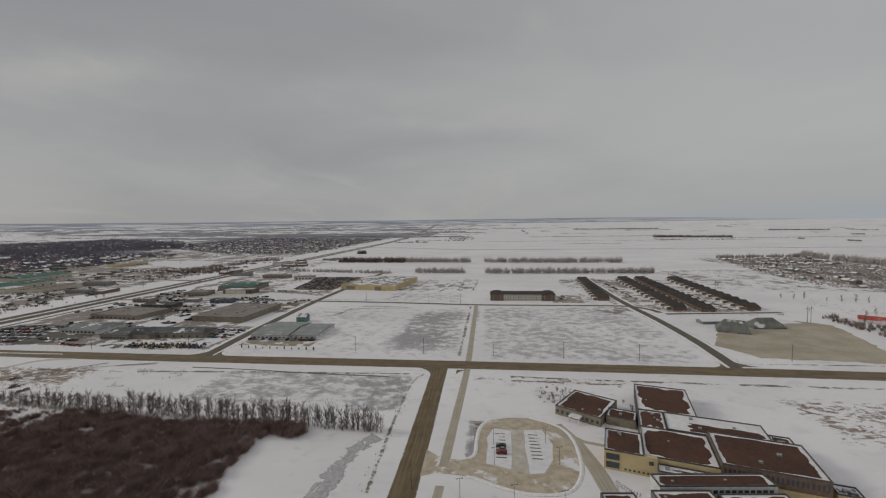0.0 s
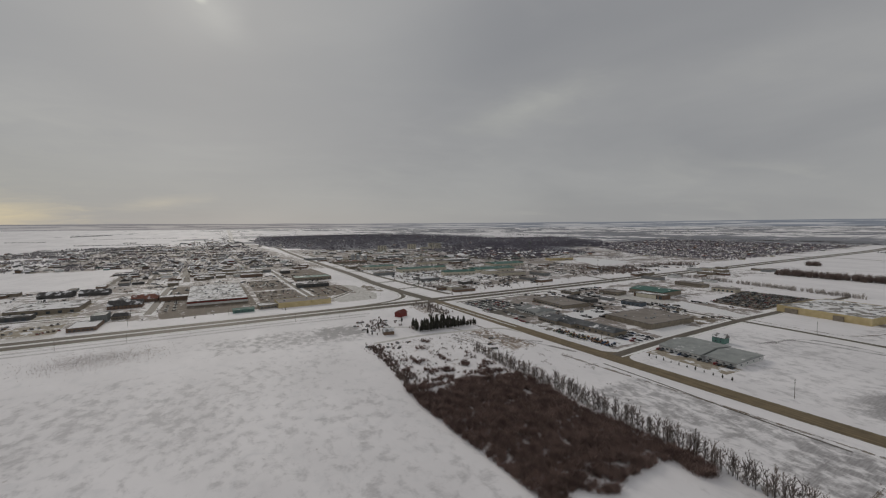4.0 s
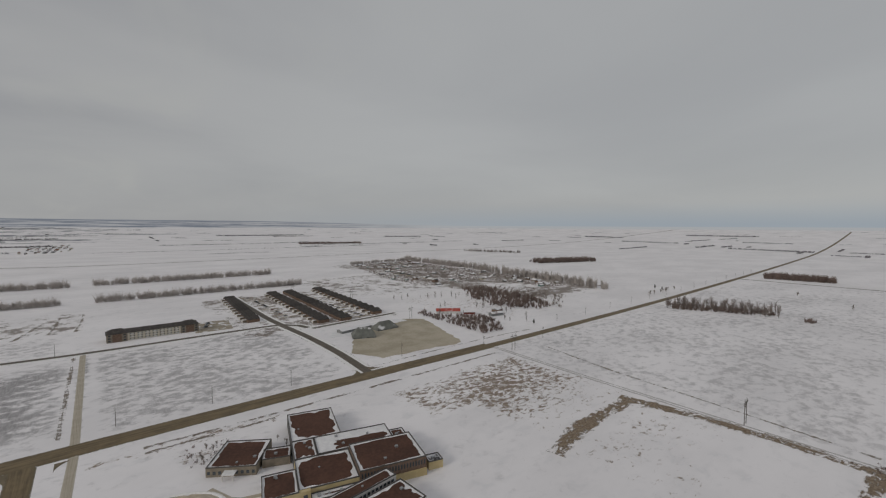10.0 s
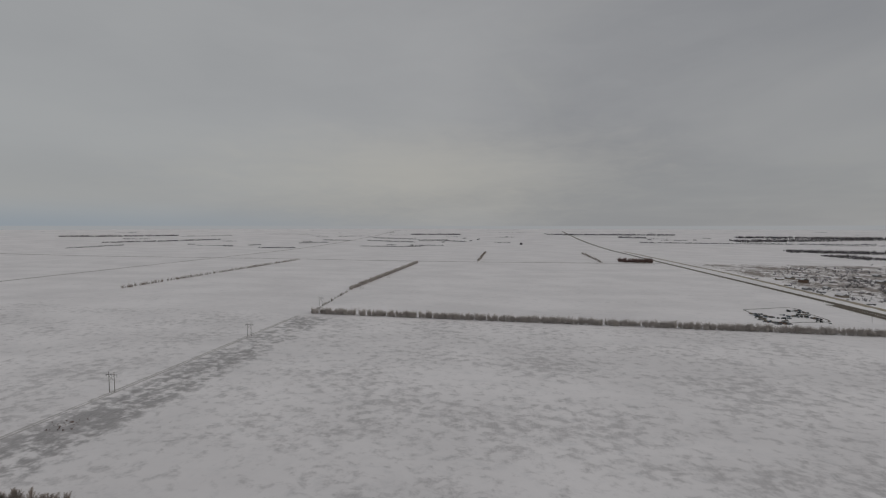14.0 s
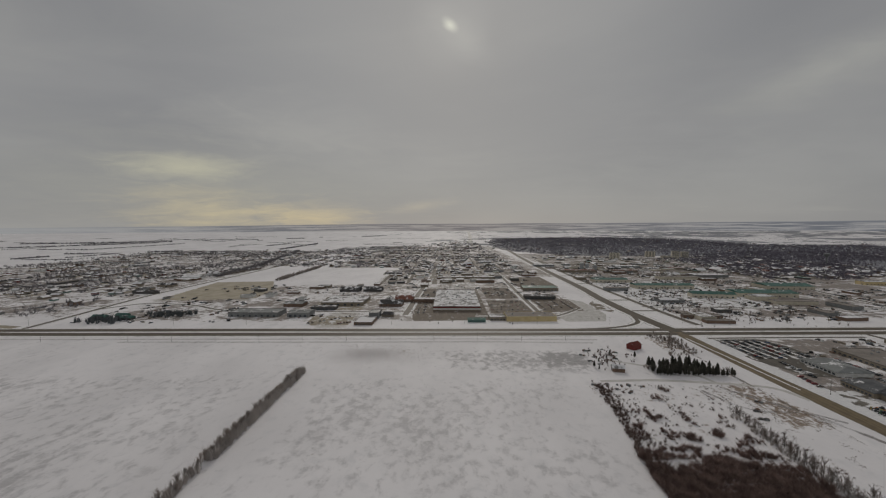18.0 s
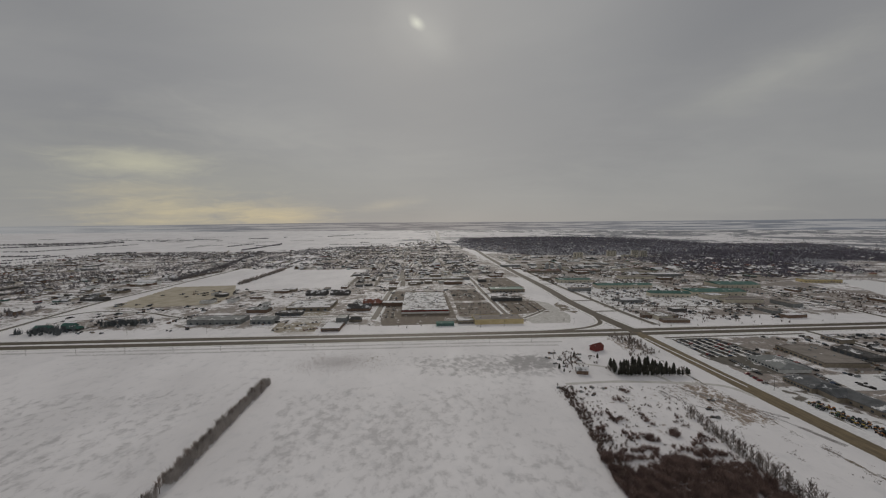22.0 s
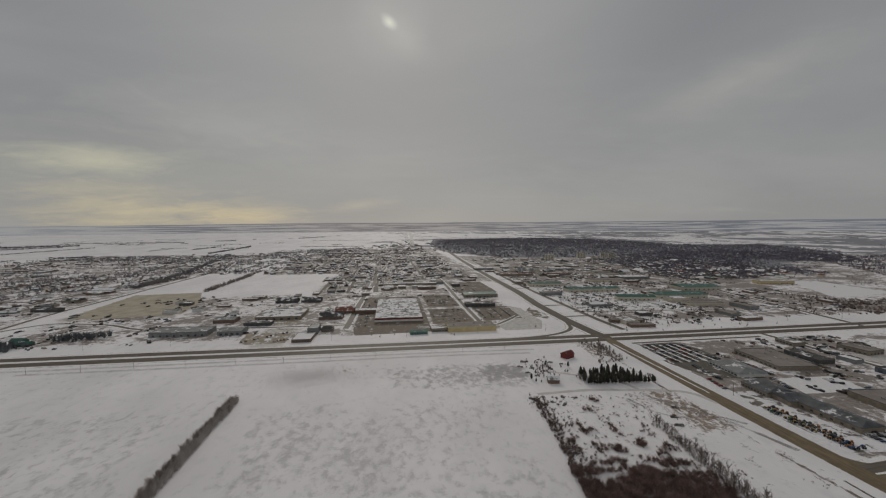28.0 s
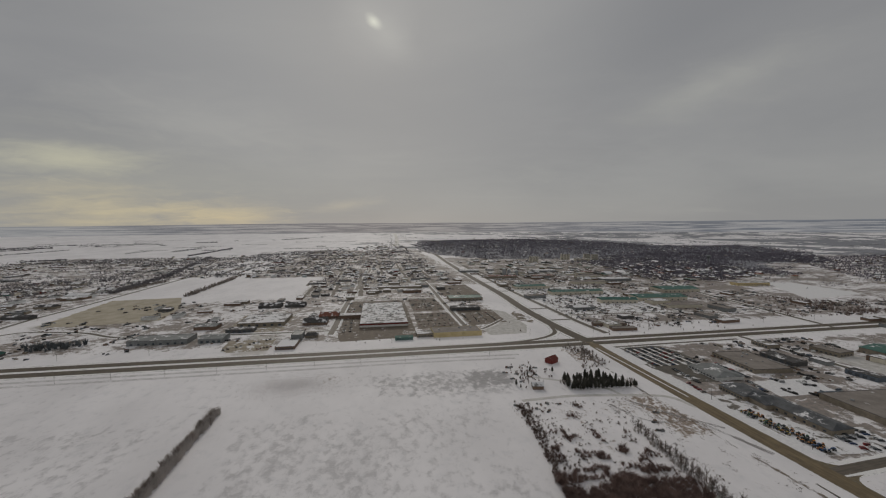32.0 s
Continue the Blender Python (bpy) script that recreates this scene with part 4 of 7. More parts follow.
belt("hedge_brush", (310, -458), (70, -457), 5, 5.5, 420, "dense leafless hedge shrubs in the snow", POPLAR, 56, 0.5, 0.03)
belt("hedge_brush", (-290, -88), (-42, -101), 5, 3.0, 260, "leafless shrubs under a tree row", POPLAR, 46, 0.5, 0.03)
plant_row(firs, (-378, -99), (-373, -26), 2.6, 8.5, "spruce windbreak by the red barn", 0.5)
plant_row(firs, (-384, -99), (-384, -36), 2.8, 9.0, "spruce windbreak by the red barn", 0.9)
plant_row(firs, (-391, -99), (-393, -40), 2.8, 9.0, "spruce windbreak by the red barn", 1.2)
plant_row(firs, (-400, -97), (-402, -50), 3.2, 10.0, "spruce windbreak by the red barn", 1.4)

belt("hedgerow", (306, -895), (-478, -877), 8, 9.0, 1000, "long shelterbelt of bare shrubs between two fields", POPLAR)
belt("hedgerow", (336, -1128), (332, -1764), 8, 9, 520, "shelterbelt of bare trees along a field edge", POPLAR)
belt("hedgerow", (306, -895), (330, -1100), 4, 5, 40, "sparse brush along a field edge")


# twig grey lightened and cooled: distance haze put into the base colour
HAZY_WOOD = paint("hazy_twigs", (0.17, 0.16, 0.168), (0.27, 0.258, 0.27), 60.0, 0.95)
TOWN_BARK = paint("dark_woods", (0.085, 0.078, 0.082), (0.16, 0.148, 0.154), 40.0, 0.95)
belt("shelterbelt", (-400, 838), (-210, 826), 40, 13, 300, "dark row of bare trees across the snow", DARKBRUSH)
belt("shelterbelt", (-210, 828), (-28, 812), 22, 14, 190, "row of bare poplars across the snow", POPLAR, 34, 0.5)
belt("shelterbelt", (8, 812), (360, 800), 22, 14, 330, "row of bare poplars across the snow", POPLAR, 34, 0.5)
belt("shelterbelt", (-138, 574), (-32, 570), 9, 13, 100, "row of bare poplars across the snow", POPLAR, 34, 0.5)
belt("shelterbelt", (12, 566), (348, 566), 9, 13, 290, "row of bare poplars across the snow", POPLAR, 34, 0.5)
belt("shelterbelt", (-520, 620), (-180, 560), 14, 8, 200, "sparse row of bare trees behind the store", POPLAR)
belt("shelterbelt", (640, 905), (885, 945), 18, 10, 170, "grey windbreak behind a farm settlement", POPLAR)
belt("shelterbelt", (885, 945), (872, 618), 18, 17, 200, "tall grey windbreak behind a farm settlement", POPLAR)
belt("shelterbelt", (872, 618), (830, 361), 14, 20, 170, "tall pale windbreak of upright poplars", POPLAR, 60, 0.2, 0.018)
belt("shelterbelt", (830, 361), (800, 112), 14, 20, 170, "tall pale windbreak of upright poplars", POPLAR, 60, 0.2, 0.018)
belt("grove", (708, -40), (768, -160), 44, 6, 330, "dark brush under a grove of bare trees beside the road", DARKBRUSH, 40, 0.5, 0.03)
bushes("brush", np.column_stack([rng.normal(739, 3, 14), rng.normal(-207, 3, 14), rng.uniform(0.6, 1.0, 14)]), 7.0, 40, DARKBRUSH, "round bare bush alone in a snowy field", 0.6, 0.04)
for k in range(3):
    plant_row(slim, (697 + 18 * k, -40), (740 + 22 * k, -168), 5, 17, "grove of tall bare trees beside the road", 3.0)
belt("grove", (1290, -40), (1310, -168), 40, 14, 300, "distant dark grove of bare trees", DARKBRUSH)
belt("grove", (1185, 590), (1420, 510), 70, 15, 420, "distant farm grove", DARKBRUSH)
belt("grove", (1450, 1230), (1560, 960), 30, 12, 110, "distant farm grove")
belt("hedgerow", (1312, -482), (2270, -515), 9, 9, 210, "distant shelterbelt on the plain", blades=20)
belt("hedgerow", (828, -1066), (826, -1830), 8, 8, 330, "broken shelterbelt on the plain", blades=24)
belt("hedgerow", (118, -1870), (118, -2400), 9, 10, 110, "distant shelterbelt on the plain", blades=20)
belt("hedgerow", (-330, -1870), (-352, -2400), 9, 10, 110, "distant shelterbelt on the plain", blades=20)
belt("grove", (-405, -1936), (-520, -1918), 50, 14, 170, "dark farm grove beside the highway", THICKET)
belt("hedgerow", (-1085, -741), (-1440, -738), 16, 8, 260, "hedge of bare shrubs between snowy fields", BRUSH)
belt("hedgerow", (-1184, -960), (-1400, -925), 14, 7, 120, "hedge of bare shrubs between snowy fields", BRUSH)
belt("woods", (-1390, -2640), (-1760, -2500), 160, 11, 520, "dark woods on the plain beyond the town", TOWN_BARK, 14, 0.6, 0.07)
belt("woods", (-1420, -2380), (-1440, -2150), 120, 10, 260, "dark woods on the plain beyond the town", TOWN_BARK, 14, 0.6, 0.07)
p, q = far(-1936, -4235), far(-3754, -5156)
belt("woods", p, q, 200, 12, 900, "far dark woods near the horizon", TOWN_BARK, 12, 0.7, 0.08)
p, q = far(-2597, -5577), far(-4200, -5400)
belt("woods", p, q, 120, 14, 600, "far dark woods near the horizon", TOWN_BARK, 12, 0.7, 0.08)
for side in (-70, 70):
    belt("shelterbelt", (-2950, side - 30), (-4700, side - 10), 50, 3, 420, "low brush along a straight road", HAZY_WOOD, 9, 0.8, 0.12)
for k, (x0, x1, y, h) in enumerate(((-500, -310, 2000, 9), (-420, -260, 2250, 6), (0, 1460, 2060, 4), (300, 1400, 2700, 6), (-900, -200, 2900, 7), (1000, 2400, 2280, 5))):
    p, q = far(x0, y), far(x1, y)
    belt("hedgerow", p, q, 10, h, int(math.dist(p, q) / 3), "thin line of bare brush along a field edge", HAZY_WOOD, 9, 0.8, 0.12)
belt("grove", far(1080, 2480), far(1500, 2380), 60, 12, 520, "far grove of bare trees on the plain", DARKBRUSH, 16, 0.7, 0.06)
bushes("brush", np.column_stack([rng.normal(-434, 8, 40), rng.normal(1152, 8, 40), rng.uniform(0.6, 1.0, 40)]), 14, 30, DARKBRUSH, "dark round clump of trees beside the highway", 0.6, 0.05)
# far belts on the rising land
for k, (x0, y0, x1, y1, h) in enumerate([
        (1098, 2980, 1420, 2380, 14), (2830, 461, 2760, 72, 14), (2003, -4151, 1334, -3878, 16), (1507, -4787, 924, -4384, 18),
        (1636, -3261, 1306, -3731, 14), (1280, -3948, 769, -3649, 16), (709, -4115, 362, -3808, 16), (-3909, -4314, -4399, -3192, 26),
        (-3738, -3582, -4120, -3550, 16), (-4120, -3550, -5262, -3686, 16), (-5247, -3610, -5269, -2994, 18), (-5524, -3077, -5191, -2616, 18), (-2701, -2675, -3892, -2741, 11), (-2432, -2028, -2529, -1901, 16),
        (-2697, -1368, -3740, -1435, 15), (-3256, -1696, -3787, -1696, 14), (-5648, -2441, -5790, -2237, 20), (-6808, -1647, -8000, -1400, 22),
        (392, 1747, 640, 1700, 6), (-1048, -3849, -2600, -3700, 14), (-3000, -3600, -4099, -3131, 18), (3400, 900, 3500, 1600, 14),
        (3800, -700, 3900, -1500, 16), (4300, -300, 4500, -2200, 16), (2600, -2200, 2700, -3000, 12), (3300, -3000, 2700, -4200, 20),
        (2200, 3900, 3600, 3400, 22), (700, 5200, 2600, 4900, 24), (-700, 4300, 200, 4600, 18), (4500, 1700, 4800, 3000, 22), (-1272, -5407, -1508, -5181, 30),
        (6200, -1500, 6600, -3600, 34), (5600, -4600, 3900, -6200, 34), (6500, 800, 6400, 2400, 30), (1800, -6600, 300, -6900, 36), (-600, -7000, -2400, -6800, 36)]):
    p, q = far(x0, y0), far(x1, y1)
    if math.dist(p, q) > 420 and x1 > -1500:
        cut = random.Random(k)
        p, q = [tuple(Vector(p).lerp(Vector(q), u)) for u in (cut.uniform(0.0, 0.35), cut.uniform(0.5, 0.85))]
    belt("shelterbelt", p, q, 14, h * 0.62 * math.dist(p, (CENTRE.x, CENTRE.y)) / math.hypot(x0 - CENTRE.x, y0 - CENTRE.y), max(80, int(math.dist(p, q) / 2.2)), "far shelterbelt near the horizon", HAZY_WOOD, blades=9, width=0.16, spread=0.7)
# many more thin lines of trees towards the horizon, all along the section lines
lines = random.Random(17)
for k in range(240):
    a, d = (lines.uniform(-250, 75) if k < 185 else lines.uniform(70, 132)), 2500 * 3.6 ** lines.random()
    x, y = CENTRE.x - d * math.sin(radians(a)), CENTRE.y + d * math.cos(radians(a))
    half = lines.choice((30, 45, 60, 80, 120, 200)) * lines.uniform(0.8, 1.4) * d / 3500
    dx, dy = (half, half * 0.04) if lines.random() < 0.55 else (half * 0.04, half)
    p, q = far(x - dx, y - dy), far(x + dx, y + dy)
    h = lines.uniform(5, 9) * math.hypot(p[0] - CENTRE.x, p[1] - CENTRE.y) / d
    belt("shelterbelt", p, q, 14, h, max(40, int(math.dist(p, q) / 2.2)), "far shelterbelt near the horizon", HAZY_WOOD, blades=8, width=0.18, spread=0.8)

# the thicket: dense to the east, thinning out to the west
spots = []
while len(spots) < 5000:
    x, y = rng.uniform(-345, -60), rng.uniform(-186, -92)
    south = -184 + 14 * max(0, (-215 - x) / 130)
    north = -94 - 0.05 * (x + 250) + 3 * math.sin(x * 0.05)
    thin = np.clip((-235 - x) / 80 + (y + 165) / 170, 0, 1)
    gap = noise.noise((x * 0.05, y * 0.05, 3.0))
    if y < south or y > north or (x < -228 and noise.noise((x * 0.085, y * 0.085, 21.0)) < -0.12 + 0.5 * thin) or x > -95 + 20 * gap + (10 if y > -112 else 0) or (x > -116 and -165 < y < -132 and noise.noise((x * 0.12, y * 0.12, 17.0)) > 0.1):
        continue
    hole = noise.noise((x * 0.11, y * 0.11, 7.0)) + 0.5 * noise.noise((x * 0.3, y * 0.3, 9.0))
    if rng.uniform() < 0.5 * thin + (0.35 if gap > 0.28 else 0) + (0.9 if hole > 0.36 else 0):
        continue
    spots.append((x, y, rng.uniform(0.5, 1.0) + 0.35 * gap + 0.1))
spots = np.array(spots)
dense = spots[:, 0] > -232 + 10 * np.sin(spots[:, 1] * 0.11) + np.where(spots[:, 1] > -118, 14, 0)
bushes("thicket", spots[dense], 4.0, 84, THICKET, "dense dark-brown leafless thicket in the snow", 1.05, 0.027)
bushes("brush", spots[~dense], 3.1, 50, THICKET, "scattered leafless shrubs in the snow", 0.9, 0.035)
t = rng.uniform(0, 1, 420)
bushes("brush", np.column_stack([-352 + 150 * t + rng.normal(0, 4, 420), -166 - 18 * t + np.abs(rng.normal(0, 6, 420)), rng.uniform(0.5, 1.1, 420)]), 2.8, 50, DARKBRUSH, "dense leafless shrubs along a field edge", 0.8, 0.035)
scat = []
while len(scat) < 420:
    x, y = rng.uniform(-345, -205), rng.uniform(-172, -72)
    if noise.noise((x * 0.07, y * 0.07, 11.0)) + 0.5 * noise.noise((x * 0.2, y * 0.2, 12.0)) > 0.12:
        scat.append((x, y, rng.uniform(0.35, 1.15)))
scat = np.array(scat)
bushes("brush", scat, 1.9, 40, DARKBRUSH, "scattered leafless shrubs in the snow", 1.0, 0.04)

# ---- buildings ----
GLASS = paint("dark_glass", (0.045, 0.054, 0.062), (0.09, 0.105, 0.118), 1.0, 0.15)
WHITE = paint("white_trim", (0.62, 0.61, 0.59), (0.76, 0.75, 0.73), 1.5, 0.6)
METAL = paint("grey_metal", (0.28, 0.29, 0.30), (0.42, 0.43, 0.44), 1.0, 0.5, 0.4)
PARAPET = paint("dark_coping", (0.06, 0.055, 0.05), (0.10, 0.09, 0.085), 2.0, 0.6)
WALLS = {
    "yellow": paint("yellow_stucco", (0.50, 0.395, 0.205), (0.62, 0.51, 0.29), 6.0, 0.85),
    "tan": paint("tan_cladding", (0.20, 0.17, 0.13), (0.28, 0.24, 0.185), 3.0, 0.8),
    "ivory": paint("ivory_siding", (0.60, 0.55, 0.44), (0.70, 0.65, 0.53), 3.0, 0.75),
    "cream": paint("cream_siding", (0.50, 0.45, 0.36), (0.62, 0.57, 0.47), 3.0, 0.75),
    "grey": paint("grey_cladding", (0.17, 0.178, 0.178), (0.25, 0.258, 0.258), 3.0, 0.7),
    "white": paint("white_siding", (0.55, 0.55, 0.54), (0.70, 0.70, 0.69), 3.0, 0.7),
    "brown": paint("brown_brick", (0.13, 0.085, 0.06), (0.22, 0.15, 0.11), 1.5, 0.85),
    "red": paint("red_paint", (0.125, 0.020, 0.017), (0.20, 0.034, 0.027), 2.0, 0.75),
    "blue": paint("blue_cladding", (0.06, 0.08, 0.105), (0.11, 0.135, 0.165), 2.0, 0.6),
    "green": paint("green_cladding", (0.07, 0.15, 0.13), (0.11, 0.22, 0.19), 3.0, 0.6),
    "dark": paint("dark_siding", (0.06, 0.06, 0.06), (0.11, 0.105, 0.10), 2.0, 0.75),
}
ROOFS = {
    "brown": paint("brown_gravel_roof", (0.058, 0.025, 0.016), (0.108, 0.049, 0.031), 14.0, 0.95, grain=0.45),
    "snow": paint("snowy_roof", (0.20, 0.195, 0.19), (0.30, 0.29, 0.28), 6.0, 0.8, snow=0.76),
    "patchy": paint("patchy_roof", (0.19, 0.175, 0.155), (0.29, 0.27, 0.24), 8.0, 0.85, snow=0.55),
    "grey": paint("grey_metal_roof", (0.15, 0.158, 0.155), (0.23, 0.24, 0.235), 12.0, 0.55, snow=0.34),
    "dark": paint("dark_shingles", (0.045, 0.042, 0.042), (0.095, 0.09, 0.088), 3.0, 0.9, snow=0.42),
    "shingle": paint("grey_shingles", (0.10, 0.095, 0.09), (0.19, 0.18, 0.17), 3.0, 0.9, snow=0.60),
    "tan": paint("tan_roof", (0.19, 0.165, 0.145), (0.28, 0.247, 0.22), 12.0, 0.85, snow=0.16),
    "green": paint("green_metal_roof", (0.024, 0.098, 0.076), (0.045, 0.155, 0.122), 6.0, 0.55, snow=0.26),
    "pale": paint("pale_metal_roof", (0.225, 0.24, 0.232), (0.32, 0.335, 0.325), 7.0, 0.5, snow=0.24),
    "fabric": paint("pale_fabric_roof", (0.24, 0.245, 0.24), (0.36, 0.365, 0.36), 5.0, 0.6, snow=0.86),
    "slate": paint("slate_roof", (0.070, 0.074, 0.080), (0.125, 0.130, 0.136), 6.0, 0.8, snow=0.27),
    "bare": paint("bare_brown_shingles", (0.040, 0.035, 0.032), (0.085, 0.075, 0.068), 3.0, 0.9),
    "market": paint("market_roof", (0.16, 0.15, 0.14), (0.30, 0.285, 0.27), 5.0, 0.85, snow=0.60),
    "barn": paint("barn_roof", (0.11, 0.022, 0.018), (0.19, 0.045, 0.036), 2.0, 0.85, snow=0.2),
    "red": paint("rust_shingles", (0.17, 0.062, 0.042), (0.27, 0.105, 0.07), 3.0, 0.85, snow=0.42),
    "scarlet": paint("scarlet_metal", (0.36, 0.05, 0.032), (0.50, 0.085, 0.055), 3.0, 0.6, snow=0.36),
}
PANES = {}


def pane(w, h, along):
    key = (round(w, 2), round(h, 2), along)
    if key not in PANES:
        s = Shape()
        s.box(*((-w / 2, w / 2, -0.07, 0.07) if along else (-0.07, 0.07, -w / 2, w / 2)), 0, h)
        PANES[key] = s.mesh("window", GLASS)
    return PANES[key]


def openings(parent, w, d, side, count, z, ww, wh, margin=1.5, name="window", x0=None, x1=None):
    """A row of panes on one side (s, n, e, w) of a body w by d."""
    long = w if side in "sn" else d
    a, b = (-long / 2 + margin if x0 is None else x0), (long / 2 - margin if x1 is None else x1)
    for i in range(count):
        t = a + (b - a) * (i + 0.5) / count
        ob = part(name, pane(ww, wh, side in "sn"), None, parent)
        ob.location = {"s": (t, -d / 2 - 0.03, z), "n": (t, d / 2 + 0.03, z), "e": (w / 2 + 0.03, t, z), "w": (-w / 2 - 0.03, t, z)}[side]


def house_body(ob, w, d, h, wall, roof, style="flat", rise=2.5, coping=PARAPET, units=0, seed=0, over=0.5, hip=0.0, cap=0.5):
    body = Shape().box(-w / 2, w / 2, -d / 2, d / 2, -0.3, h)
    wall_ob = part("wall", body, wall, ob)
    if style == "flat":
        part("roof", Shape().box(-w / 2 + 0.35, w / 2 - 0.35, -d / 2 + 0.35, d / 2 - 0.35, h + 0.004, h + 0.12), roof, ob)
        edge = Shape()
        for x0, x1, y0, y1 in ((-w / 2, w / 2, -d / 2, -d / 2 + .35), (-w / 2, w / 2, d / 2 - .35, d / 2),
                               (-w / 2, -w / 2 + .35, -d / 2 + .35, d / 2 - .35), (w / 2 - .35, w / 2, -d / 2 + .35, d / 2 - .35)):
            edge.box(x0, x1, y0, y1, h + 0.002, h + cap)
        part("parapet", edge, coping, ob)
    elif style == "gable":
        part("roof", Shape().gable(-w / 2, w / 2, -d / 2, d / 2, h, h + rise, over, hip), roof, ob)
        if hip == 0:
            ends = Shape()
            for x, s in ((-w / 2, 1), (w / 2 - 0.2, 1)):
                k = len(ends.v)
                ends.v += [(x, -d / 2, h), (x, d / 2, h), (x, 0, h + rise * 0.86), (x + .2, -d / 2, h), (x + .2, d / 2, h), (x + .2, 0, h + rise * 0.86)]
                ends.f += [(k, k + 2, k + 1), (k + 3, k + 4, k + 5), (k, k + 3, k + 5, k + 2), (k + 1, k + 2, k + 5, k + 4)]
            part("gable_end", ends, wall, ob)
    r = random.Random(seed)
    for i in range(units):
        x, y = r.uniform(-w * .38, w * .38), r.uniform(-d * .35, d * .35)
        s = r.uniform(0.7, 1.4)
        part("roof_unit", Shape().box(x - s, x + s, y - s * .8, y + s * .8, h + 0.12, h + 0.12 + s * 1.1).box(x - s * .6, x + s * .6, y - s * .5, y + s * .5, h + 0.12 + s * 1.1, h + 0.3 + s * 1.1), METAL, ob)
    return wall_ob


def building(name, label, category, x, y, w, d, h, turn=0.0, wall="tan", roof="patchy", style="flat", rise=2.5, units=0, seed=0,
             over=0.5, hip=0.0, coping=PARAPET, rows=(), group="", cap=0.5):
    ob = thing(name, label, category, group)
    house_body(ob, w, d, h, WALLS[wall], ROOFS[roof], style, rise, coping, units, seed, over, hip, cap)
    for side, count, z, ww, wh in rows:
        openings(ob, w, d, side, count, z, ww, wh)
    ob.matrix_basis = place(x, y, turn)
    return ob


# school: wings in a frame turned 16 degrees
SU, SV = Vector((math.cos(radians(-16)), math.sin(radians(-16)))), Vector((math.sin(radians(-16)), -math.cos(radians(-16))))
SCHOOL_AT = Vector((102.4, -45.8))
school = thing("school", "large brown-roofed school with yellow and brown walls", "school")
SNOWCAP = paint("roof_snow", (0.72, 0.71, 0.72), (0.84, 0.83, 0.83), 3.0, 0.8)
school_at = Matrix.Translation((SCHOOL_AT.x, SCHOOL_AT.y, 0)) @ pose(0, 0, 0, 0, 0, -16)
school.matrix_basis = school_at


def wing(u0, u1, v0, v1, h, wall, owner=None, roof="brown", coping=PARAPET, worn=0.13, bare=(0.0, 1.0, 0.0, 1.0)):
    """One flat-roofed wing: walls, snow-edged roof with the bare gravel in an uneven patch, dark coping."""
    body = part("wing", Shape().box(u0, u1, -v1, -v0, -0.3, h), WALLS[wall], owner or school)
    part("roof_snow", Shape().box(u0 + .4, u1 - .4, -v1 + .4, -v0 - .4, h + 0.004, h + 0.08), SNOWCAP, body)
    pts, cx, cy = [], (u0 + u1) / 2, -(v0 + v1) / 2
    hw, hd = (u1 - u0) / 2 - 0.9, (v1 - v0) / 2 - 0.9
    cx, cy = cx + hw * (bare[0] + bare[1] - 1), cy - hd * (bare[2] + bare[3] - 1)
    hw, hd = hw * (bare[1] - bare[0]), hd * (bare[3] - bare[2])
    for i in range(96):
        a = 6.2832 * i / 96
        c, s = math.cos(a), math.sin(a)
        k = 1 / max(abs(c), abs(s)) ** 0.93
        wob = 0.97 - worn * max(0.0, noise.noise((c * 2.1 + u0, s * 2.1 + v0, h)) + 0.12) - 0.025 * noise.noise((c * 9 + v0, s * 9, h))
        pts.append((cx + c * k * hw * wob, cy + s * k * hd * wob, h + 0.13))
    gravel = Shape()
    gravel.v = pts + [(x, y, h + 0.06) for x, y, z in pts]
    gravel.f = [tuple(range(96))] + [(i, 96 + i, 96 + (i + 1) % 96, (i + 1) % 96) for i in range(96)]
    part("roof", gravel, ROOFS[roof], body)
    edge = Shape()
    for x0, x1, y0, y1 in ((u0, u1, -v1, -v1 + .4), (u0, u1, -v0 - .4, -v0), (u0, u0 + .4, -v1 + .4, -v0 - .4), (u1 - .4, u1, -v1 + .4, -v0 - .4)):
        edge.box(x0, x1, y0, y1, h + 0.002, h + 0.55)
    part("parapet", edge, coping, body)
    r = random.Random(int(u0 * 7 + v0))
    for i in range(r.randint(1, 3)):
        x, y, q = r.uniform(u0 + 3, u1 - 3), r.uniform(-v1 + 3, -v0 - 3), r.uniform(0.35, 0.8)
        part("roof_vent", Shape().box(x - q, x + q, y - q, y + q, h + 0.13, h + 0.13 + q), METAL, body)
    return body


def wing_windows(body, u0, u1, v, count, z, ww, wh, side="s"):
    for i in range(count):
        ob = part("window", pane(ww, wh, side in "sn"), None, body)
        t = u0 + (u1 - u0) * (i + 0.5) / count
        ob.location = (t, -v - 0.03, z) if side == "s" else (v - 0.03, -t, z)


wing(0, 27, 2, 37.8, 7, "dark", worn=0.3)
wing(0, 11.6, 37.8, 57, 7, "dark", worn=0.35)
wing(0, 27.4, 57, 84, 7, "yellow", worn=0.2)
wing(11.8, 53, 38, 56.8, 7.3, "dark", worn=0.25, bare=(0.2, 0.99, 0.42, 0.96))
wing(53.2, 61.5, 45.5, 56.8, 6.6, "dark", worn=0.2)
gym = wing(27.6, 61.8, 57, 84, 9.2, "brown", worn=0.08)
front = wing(-15.5, -0.2, 67.5, 87, 8.2, "yellow", worn=0.08)
part("front_panel", Shape().box(-0.2, 4.8, -87, -85.02, -0.3, 8.2), WALLS["yellow"], front)
